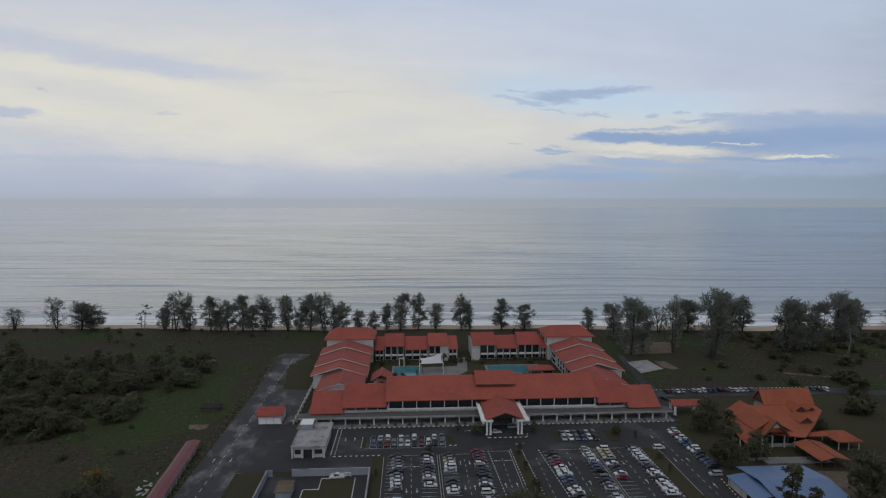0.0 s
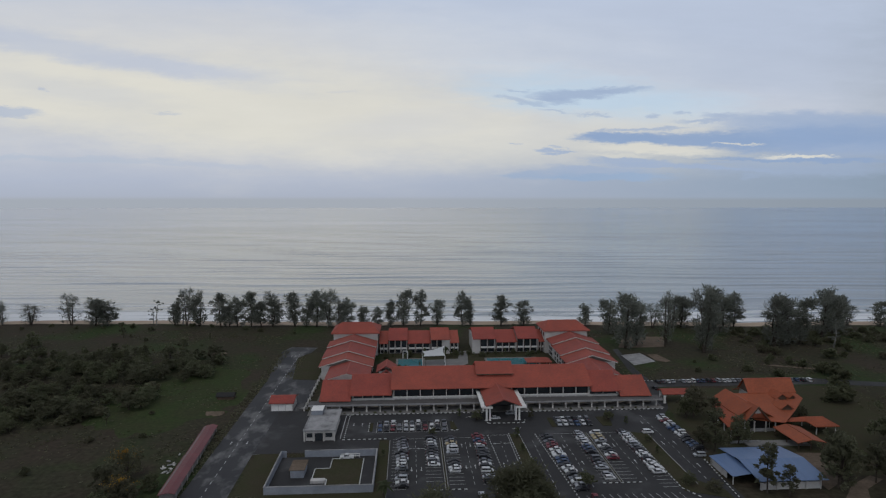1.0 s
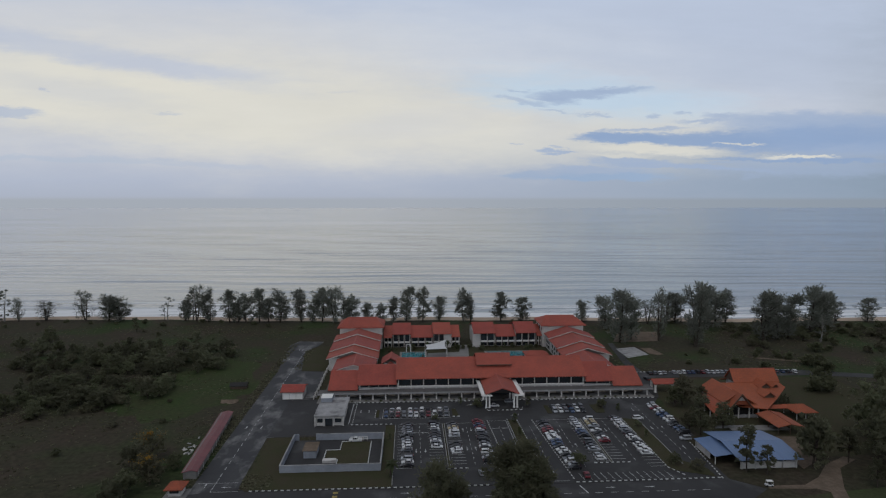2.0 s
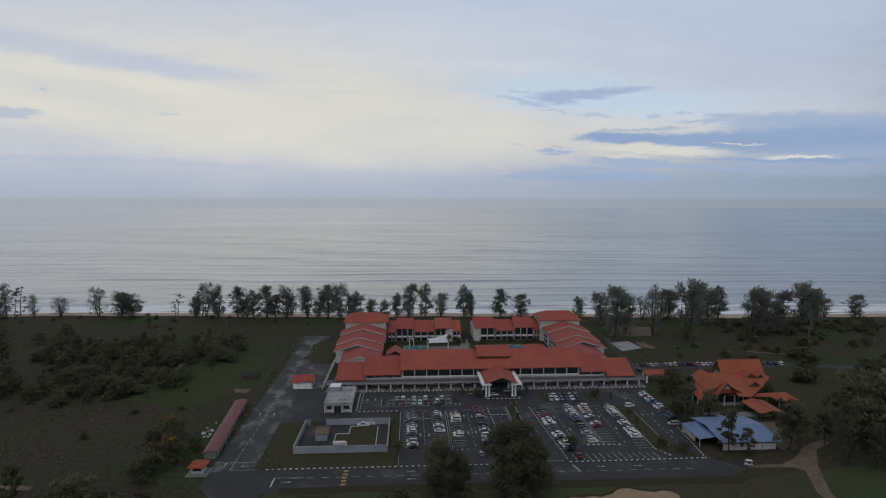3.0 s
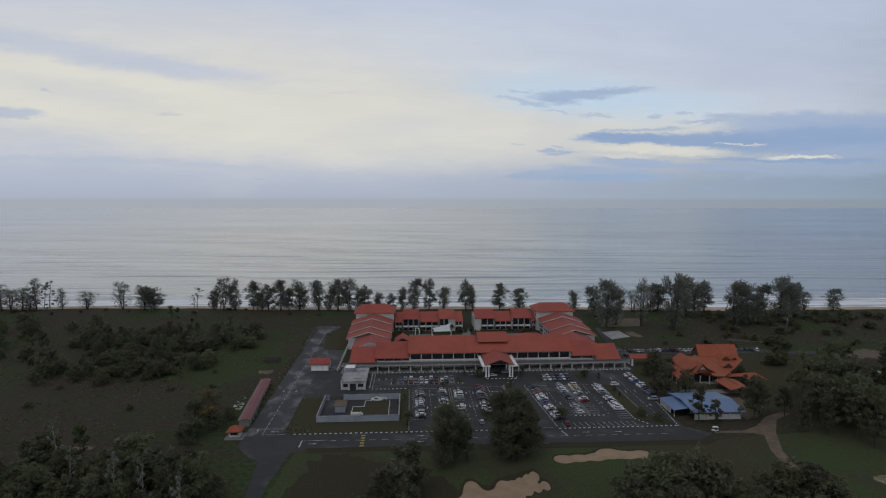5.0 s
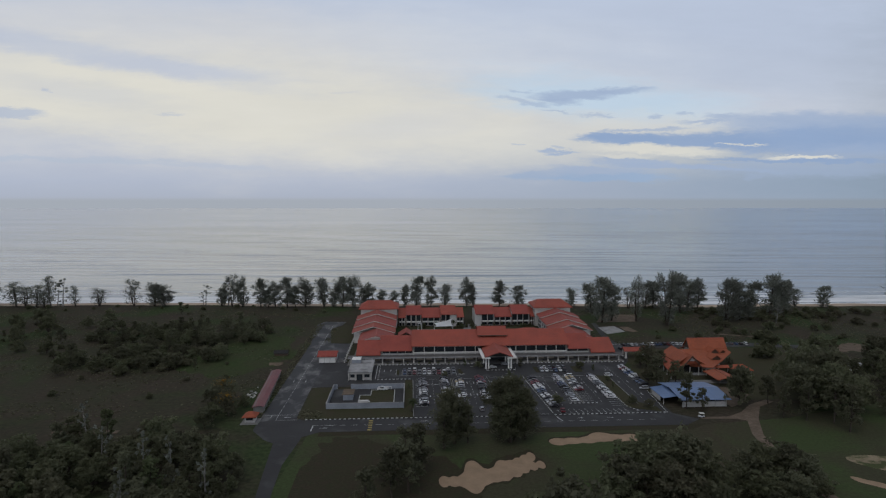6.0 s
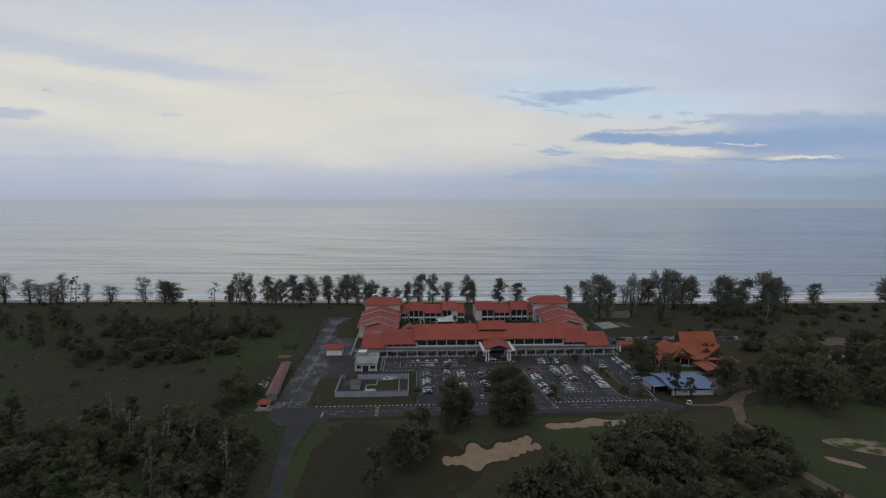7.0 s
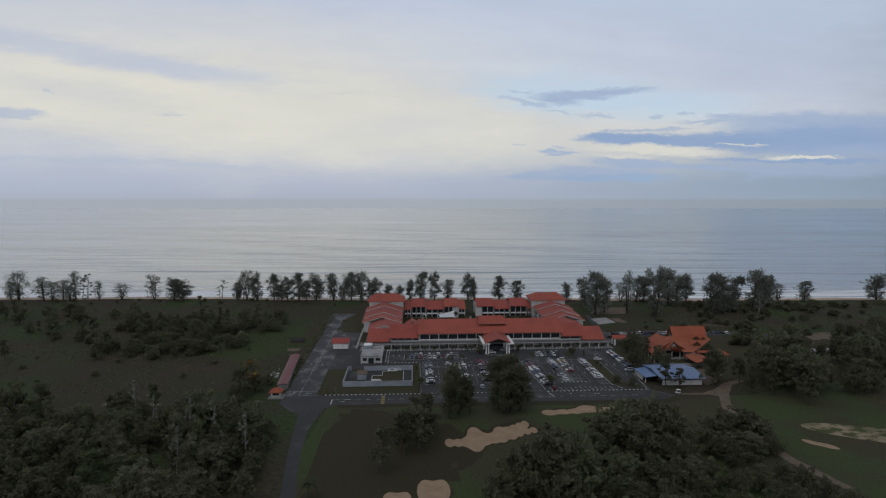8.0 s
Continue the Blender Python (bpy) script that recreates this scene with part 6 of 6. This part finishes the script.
# western field
for i in range(420):
    x, y = TRNG.uniform(-250, -88), TRNG.uniform(196, 360)
    far = (x + 160) ** 2 / 66 ** 2 + (y - 312) ** 2 / 36 ** 2
    near = (x + 168) ** 2 / 52 ** 2 + (y - 258) ** 2 / 34 ** 2
    if min(far, near) < TRNG.uniform(0.6, 1.1):
        key = ("low_tree", "slim_tree", "low_dark_tree", "olive_shrub", "low_dark_tree", "low_tree")[i % 6]
        plant(key, x, y, TRNG.uniform(4.5, 10) * (0.7 if key == "olive_shrub" else 1), "dark overgrown thicket in the field", "thicket", "thickets in the field", TRNG.uniform(1.0, 1.4))
for i in range(46):
    x, y = TRNG.uniform(-330, -86), TRNG.uniform(180, 395)
    plant("shrub" if i % 2 else "olive_shrub", x, y, TRNG.uniform(1.6, 4.2), "low scrub bush in rough grass", "shrub", "shrubs in the field", TRNG.uniform(0.9, 1.5))
for x, y, h in ((-128, 326, 15), (-150, 330, 10), (-164, 318, 9), (-140, 300, 9), (-175, 296, 10), (-190, 322, 9), (-120, 305, 8), (-158, 284, 9), (-232, 300, 12), (-262, 340, 13), (-205, 262, 11), (-145, 262, 10), (-246, 232, 12)):
    plant("slim_tree", x, y, h, "dark slender tree in the field", "tree", "trees in the field", 1.1)
for x, y, h in ((-95, 187, 11), (-87.5, 167, 10.5)):
    plant("blossom_tree", x, y, h, "olive tree with orange-yellow blossom", "flowering tree", "flowering trees", 0.95)
for x, y, h, key in ((-93, 153, 9, "dark_tree"), (-92, 160, 9, "low_tree"), (-98, 178, 9.5, "low_dark_tree"), (-91, 173, 10, "dark_tree"), (-84, 178, 6, "low_tree"), (-261, 301, 13, "slim_tree"), (-323, 362, 14, "slim_tree"), (-256, 328, 14, "rain_tree"), (-300, 330, 10, "low_dark_tree"), (-285, 345, 8, "low_tree"), (-310, 350, 9, "low_dark_tree"), (-340, 372, 9, "low_tree"), (-275, 300, 8, "low_tree")):
    plant(key, x, y, h, "dark leafy tree at the edge of the field", "tree", "trees in the field", 1.0)
for k in range(9):
    y = 62 + 6.2 * k
    x = -61.5 - 0.085 * (y - 70) - TRNG.uniform(1.5, 5)
    plant(("low_dark_tree", "slim_tree", "low_tree", "dark_tree")[k % 4], x, y, TRNG.uniform(6, 12), "dark tree leaning over the lane edge", "tree", "trees along the lane", 0.8)
for i in range(26):
    x, y = TRNG.uniform(-335, -190), TRNG.uniform(262, 400)
    plant(("slim_tree", "low_dark_tree", "low_tree")[i % 3], x, y, TRNG.uniform(6, 12), "dark leafy tree standing in rough grass", "tree", "trees in the field", TRNG.uniform(0.9, 1.2))
for x, y, h in ((-84, 129, 6), (-80, 122, 5.5), (-90, 134, 6.5), (-78, 114, 6), (-75, 108, 5), (-86, 138, 5)):
    plant("low_dark_tree", x, y, h, "low dark tree at the edge of the wood", "tree", "trees along the lane", 1.2)
# western wood
k = 0
for j in range(12):
    for i in range(12):
        x, y = -208 + 12.2 * i + TRNG.uniform(-4.5, 4.5), 46 + 10.4 * j + TRNG.uniform(-4, 4)
        edge = -66 if y > 120 else -64 - (120 - y) * 0.02
        if x > edge or (y > 118 and x > -85) or y > (140 if x < -98 else 142) + 6 * math.sin(x * 0.09):
            continue
        k += 1
        key = ("rain_tree", "dark_tree", "olive_tree", "dark_tree", "slim_tree", "rain_tree", "light_tree")[TRNG.randrange(7)]
        plant(key, x, y, TRNG.uniform(9.5, 16.5) * (1.1 if key.endswith("m_tree") else 1), {"rain_tree": "dense dark green broadleaf tree", "dark_tree": "very dark dense broadleaf tree", "olive_tree": "olive-green leafy broadleaf tree in the wood", "slim_tree": "dark slender tree in the wood", "light_tree": "lighter green slender tree"}[key], "tree", "trees of the western wood", TRNG.uniform(0.85, 1.1))
for i in range(110):
    x, y = TRNG.uniform(-212, -68), TRNG.uniform(44, 158)
    if y < (112 if x > -84 else 136):
        plant(("shrub", "low_tree", "low_dark_tree")[i % 3], x, y, TRNG.uniform(4, 8), "dark undergrowth between the trees of the wood", "undergrowth", "undergrowth of the western wood", TRNG.uniform(1.0, 1.4))
for x, y in ((-112, 112), (-96, 104), (-84, 98), (-128, 132), (-72, 92), (-90, 76)):
    plant("bare", x, y, 20, "bare pale trunk standing above the wood", "dead tree", "dead trees", 0.7)
# eastern wood by the golf course
for x, y, h, key in ((69, 90, 22.4, "dark_tree"), (62.5, 92, 19.9, "rain_tree"), (75.5, 88, 21.5, "dark_tree"), (80, 84, 18.2, "rain_tree"), (53.4, 80, 18.8, "dark_tree"), (49.2, 76, 17, "rain_tree"),
                     (60.6, 78, 18, "dark_tree"), (67.7, 76, 18, "olive_tree"), (74.7, 74, 14.7, "dark_tree"), (81.5, 78, 11.4, "rain_tree"), (28.9, 52, 26.9, "dark_tree"), (23.9, 52, 24.2, "rain_tree"),
                     (19.4, 50, 21.4, "dark_tree"), (35.4, 54, 22.8, "rain_tree"), (29.2, 46, 21.2, "olive_tree"), (41, 58, 17.4, "dark_tree"), (15.4, 46, 19, "rain_tree"), (99.7, 96, 11.8, "dark_tree"),
                     (107.7, 99, 13.9, "rain_tree"), (114.9, 98, 13.2, "dark_tree"), (117.4, 92, 11.4, "dark_tree"), (116.2, 85, 8.6, "rain_tree"), (94.2, 90, 9.9, "dark_tree"), (98.7, 84, 11.1, "rain_tree"),
                     (106.3, 81, 11.1, "dark_tree"), (97.5, 76, 8.3, "dark_tree"), (52.4, 60, 14.4, "rain_tree"), (63.1, 60, 14.2, "dark_tree"), (74.1, 62, 12.1, "olive_tree"), (82.5, 64, 11, "dark_tree"),
                     (74.8, 54, 9.3, "rain_tree"), (108.2, 66, 7.5, "dark_tree"), (111.7, 60, 8.9, "rain_tree"), (114.9, 54, 8, "dark_tree"), (96.9, 60, 9.6, "dark_tree"), (86.5, 56, 9.9, "rain_tree"),
                     (53.2, 48, 11, "dark_tree"), (61.7, 48, 10.8, "rain_tree"), (47.2, 50, 11.1, "light_tree"),
                     (60, 36, 13, "dark_tree"), (80, 40, 12, "rain_tree"), (100, 44, 10, "dark_tree"), (36, 34, 14, "dark_tree"), (116, 44, 9, "rain_tree"), (48, 38, 12, "rain_tree")):
    plant(key, x, y, h, "lighter green slender tree among the dark crowns" if key == "light_tree" else "dense dark crown of a spreading broadleaf tree", "tree", "trees of the eastern wood", 1.2 if 95 < x and y > 80 else 0.82 if x < 45 else 0.95)
for i in range(70):
    x, y = TRNG.uniform(28, 134), TRNG.uniform(42, 98)
    if (y > 70 and (84 < x < 96 or x > 116 or x < 48)) or y > 34 + x * 0.62 or (x > 104 and y > 50):
        continue
    plant(("low_dark_tree", "low_tree", "olive_shrub")[i % 3], x, y, TRNG.uniform(3.5, 7.5), "dark undergrowth between the trees of the wood", "undergrowth", "undergrowth of the eastern wood", 1.2)
# single trees on the golf course and beside the road
for x, y, h, key, wide in ((30, 136, 25, "road_casuarina", 1.4), (25.0, 138, 23, "road_casuarina", 1.3), (34, 136, 20, "road_casuarina", 1.4), (28, 133, 20, "road_casuarina", 1.4), (2.5, 129, 23, "road_casuarina", 1.05), (7, 133, 19, "road_casuarina", 1.0), (12, 133, 15, "slim_tree", 1.1), (-23, 79, 19, "slim_tree", 0.9), (-10.2, 96, 20, "slim_tree", 1.1), (-15.5, 93, 17, "slim_tree", 1.0), (-6.1, 111, 17, "slim_tree", 1.2), (-18, 104, 13, "slim_tree", 1.1), (-11, 106, 18, "slim_tree", 1.1),
                           (112, 165, 17, "slim_tree", 0.95), (118, 163, 11, "slim_tree", 1.0), (124, 203, 12, "dark_tree", 0.85), (120, 231, 14, "olive_tree", 0.85), (124.5, 223, 11, "slim_tree", 1.2), (116, 229, 10, "rain_tree", 0.9), (111.8, 197, 16, "slim_tree", 1.1), (109, 201, 9, "olive_tree", 0.8), (137, 167, 20, "dark_tree", 0.72), (142, 172, 15, "rain_tree", 0.8), (152, 170, 15, "slim_tree", 1.0), (163, 224, 7, "dark_tree", 0.8), (152, 216, 5, "light_tree", 1.0)):
    plant(key, x, y, h, {"road_casuarina": "tall dense casuarina beside the road", "slim_tree": "thin dark tree on the golf course"}.get(key, "leafy dark green tree near the buildings"), "tree", "single trees", wide)
# eastern grounds
for x, y, h, key in ((148, 152, 15, "slim_tree"), (156, 149, 17, "slim_tree"), (165, 145, 22, "slim_tree"), (165, 136, 20, "slim_tree"), (163, 160, 23, "dark_tree"), (172, 154, 24, "rain_tree"), (178, 166, 27, "dark_tree"), (170, 172, 25, "dark_tree"), (177, 150, 20, "rain_tree"), (182, 176, 26, "dark_tree"),
                     (176, 186, 26, "rain_tree"), (186, 158, 18, "dark_tree"), (198, 150, 20, "rain_tree"), (214, 172, 18, "dark_tree"), (200, 190, 12, "rain_tree"), (219, 205, 11, "dark_tree"), (228, 208, 9, "rain_tree"), (214, 160, 22, "dark_tree"), (186, 196, 22, "dark_tree"), (222, 178, 24, "rain_tree")):
    plant(key, x, y, h, "tall dark broadleaf tree by the golf course", "tree", "trees of the eastern grounds", 0.8)
for i in range(96):
    x, y = TRNG.uniform(168, 330), TRNG.uniform(140, 262)
    if x - 190 < (y - 146) * 0.3 or y < 150 or (200 < x < 242 and y > 244):
        continue
    if y > 160 and abs(x - 194 - (y - 171) * 0.68) < 12:
        continue
    if TRNG.random() < (0.65 if y < 178 + (x - 168) * 0.1 else 0.3):
        continue
    key = ("dark_tree", "rain_tree", "dark_tree", "slim_tree")[i % 4]
    plant(key, x, y, TRNG.uniform(12, 20), "dark broadleaf tree on the eastern grounds", "tree", "trees of the eastern grounds", TRNG.uniform(0.8, 1.1))
for i in range(44):
    x, y = TRNG.uniform(200, 420), TRNG.uniform(262, 372)
    plant("shrub" if i % 3 else "olive_shrub", x, y, TRNG.uniform(2.5, 8), "dark scrub bush in rough grass", "shrub", "shrubs of the eastern grounds", TRNG.uniform(0.9, 1.4))
for x, y, h in ((173.2, 317, 5.5), (153.6, 295, 3.2), (181, 295, 5.2), (192.5, 285.5, 5.5), (199.5, 307, 4), (221, 283, 9.7), (193, 245.5, 11), (199, 247, 9), (209.9, 262, 6.5), (215, 300, 6), (178, 340, 4), (160, 312, 2)):
    plant("shrub", x, y, h, "dark rounded bush in the grass", "shrub", "shrubs of the eastern grounds", 1.1)
# car park and courtyard planting
for x, y, h, key in ((40.5, 212, 5, "light_tree"), (40.5, 200, 4, "light_tree"), (41, 186, 4.5, "rain_tree"), (20, 236, 4, "light_tree"), (27, 232, 4.5, "rain_tree"), (50, 232, 5, "slim_tree"), (56, 172.5, 5.5, "rain_tree"), (90, 172, 4.5, "rain_tree"), (96, 167, 4.5, "olive_tree"), (89.5, 196, 3.5, "light_tree"), (82, 228, 5, "rain_tree"), (88, 224, 4, "light_tree"), (90, 206, 3, "rain_tree"), (8, 218, 3, "rain_tree"), (-10.5, 199, 3, "light_tree")):
    plant(key, x, y, h, "small ornamental tree in the car park", "small tree", "car park trees", 1.1)
for i in range(84):
    x, y = TRNG.uniform(-17, 78), TRNG.choice((TRNG.uniform(329, 338.5), TRNG.uniform(330, 338.5), TRNG.uniform(300, 310)))
    if 6 < x < 36 and y < 331:
        continue
    plant("shrub" if i % 2 else "light_tree", x, y, TRNG.uniform(1.5, 4.5), "green garden shrub in the courtyard", "garden shrub", "courtyard shrubs", 0.9)
for i in range(26):
    plant("shrub", -40 + 5.8 * i + TRNG.uniform(-1, 1), 242.6, TRNG.uniform(0.8, 1.6), "clipped low bush before the arcade", "garden shrub", "arcade shrubs", 1.1)


def palm(x, y, h, label):
    p = thing("palm_tree", (x, y, 0), label, "palm", "palms")
    bm = bmesh.new()
    for i in range(5):
        tube(bm, (0.12 * i, 0, h * i / 5), (0.12 * (i + 1), 0, h * (i + 1) / 5), 0.24 - 0.02 * i, 0.22 - 0.02 * i, 7)
    part("trunk", bm, "bark", p, world=False)
    for k in range(15):
        a, up = 6.283 * k / 15 + 0.2, (0.9, 0.35, -0.15)[k % 3]
        bm = bmesh.new()
        prev = None
        for i in range(7):
            t = i / 6
            r, z = 3.2 * t, h + up * 2.6 * t - 2.6 * t * t
            w = 0.65 * math.sin(math.pi * min(t + 0.12, 1)) + 0.04
            q = Vector((0.6 + r * math.cos(a), r * math.sin(a), z))
            s = Vector((-math.sin(a), math.cos(a), 0)) * w
            cur = [bm.verts.new(q - s - Vector((0, 0, 0.25 * w))), bm.verts.new(q), bm.verts.new(q + s - Vector((0, 0, 0.25 * w)))]
            if prev:
                bm.faces.new((prev[0], prev[1], cur[1], cur[0])), bm.faces.new((prev[1], prev[2], cur[2], cur[1]))
            prev = cur
        part("frond", bm, "frond", p, world=False)
    return p


for x, y, h in ((-9.4, 168, 5.0), (-45, 62, 6), (19, 330, 6)):
    palm(x, y, h, "palm with arching feathered fronds")


def scrub():
    """Rough tufts all over the fields."""
    rng = np.random.default_rng(3)
    out = []
    for x0, x1, y0, y1, n in ((-78, -73.4, 165, 352, 900), (-57.5, -48, 162, 172, 250), (-65, -62, 296, 340, 120), (-430, -84, 165, 412, 15000), (112, 430, 284, 400, 8000), (200, 400, 120, 284, 4500)):
        q = np.stack([rng.uniform(x0, x1, n), rng.uniform(y0, y1, n), np.zeros(n)], 1)
        keep = np.sin(q[:, 0] * 0.07) + np.sin(q[:, 1] * 0.11 + q[:, 0] * 0.03) + rng.normal(size=n) * 0.9 > 0
        ok = ~((q[:, 0] > 116) & (q[:, 0] < 178) & (q[:, 1] > 305) & (q[:, 1] < 376))
        out.append(q[keep & ok])
    c = np.concatenate(out)
    n = len(c)
    me = leaf_mesh("scrub", c, np.full(n, 0.6), n * 3, 0.6, "leaf_olive", rng, 0.5)
    tagged(new("scrub", me), "rough tufts of grass and weeds over the fields", "scrub", "", "stuff")


scrub()


def golf_buggy(x, y, a):
    g = thing("golf_buggy", (x, y, 0.05), "white golf buggy with a flat canopy roof on the road", "golf buggy")
    for nm, mat, b in (("body", "car_white", (-1.2, 1.2, -0.6, 0.6, 0.3, 0.75)), ("seat", "kerb_black", (-0.7, 0.1, -0.55, 0.55, 0.75, 1.15)), ("canopy", "trim", (-1.1, 0.9, -0.65, 0.65, 1.85, 1.95))):
        bm = bmesh.new()
        box(bm, *b)
        bmesh.ops.bevel(bm, geom=bm.edges[:], offset=0.05, segments=1, affect="EDGES")
        part(nm, bm, mat, g, world=False)
    for sx in (-1.0, 0.85):
        for sy in (-0.58, 0.58):
            bm = bmesh.new()
            tube(bm, (sx, sy, 0.7), (sx * 0.95, sy, 1.9), 0.03, 0.03, 6)
            part("post", bm, "trim", g, world=False)
    for sx in (-0.8, 0.8):
        for sy in (-0.55, 0.55):
            w = new("wheel", WHEEL)
            w.parent, w.location = g, (sx, sy, 0.3)
    g.rotation_euler = (0, 0, radians(a))


golf_buggy(113.5, 154.6, 175)

hut = thing("store_hut", (228, 220, 0), "small pale store hut with a grey sheet roof among trees", "hut")
boxpart("wall", "white", hut, 221, 233.5, 217.5, 222, 0, 2.6)
boxpart("door", "dark", hut, 224.2, 226.0, 217.35, 217.5, 0, 2.0)
boxpart("window", "dark", hut, 228.5, 230.5, 217.35, 217.5, 1.0, 1.9)
bm = bmesh.new()
gable(bm, "x", 220.3, 234.2, 216.6, 219.8, 222.9, 2.62, 3.7, th=0.15)
part("roof", bm, "concrete", hut)

arch = thing("pool_arch", (-3.5, 329.2, 0), "white square arch beside the pool", "arch")
for b in ((-5.0, -4.6, 329, 329.4, 0, 4.4), (-2.4, -2.0, 329, 329.4, 0, 4.4), (-5.0, -2.0, 329, 329.4, 4.4, 4.8)):
    boxpart("bar", "trim", arch, *b)
SRNG = random.Random(9)
for k in range(16):
    x, y = SRNG.uniform(-87, -82.5), SRNG.uniform(190, 206)
    sc = thing("scrap_sheet", (x, y, 0), "pale scrap sheet lying in the grass", "scrap", "scrap beside the sheds")
    bm = bmesh.new()
    box(bm, -0.8, 0.8, -0.3, 0.3, 0.02, 0.28)
    bmesh.ops.bevel(bm, geom=bm.edges[:], offset=0.03, segments=1, affect="EDGES")
    part("sheet", bm, "white" if k % 3 else "concrete", sc, world=False)
    sc.rotation_euler = (0, 0, SRNG.random() * 3)
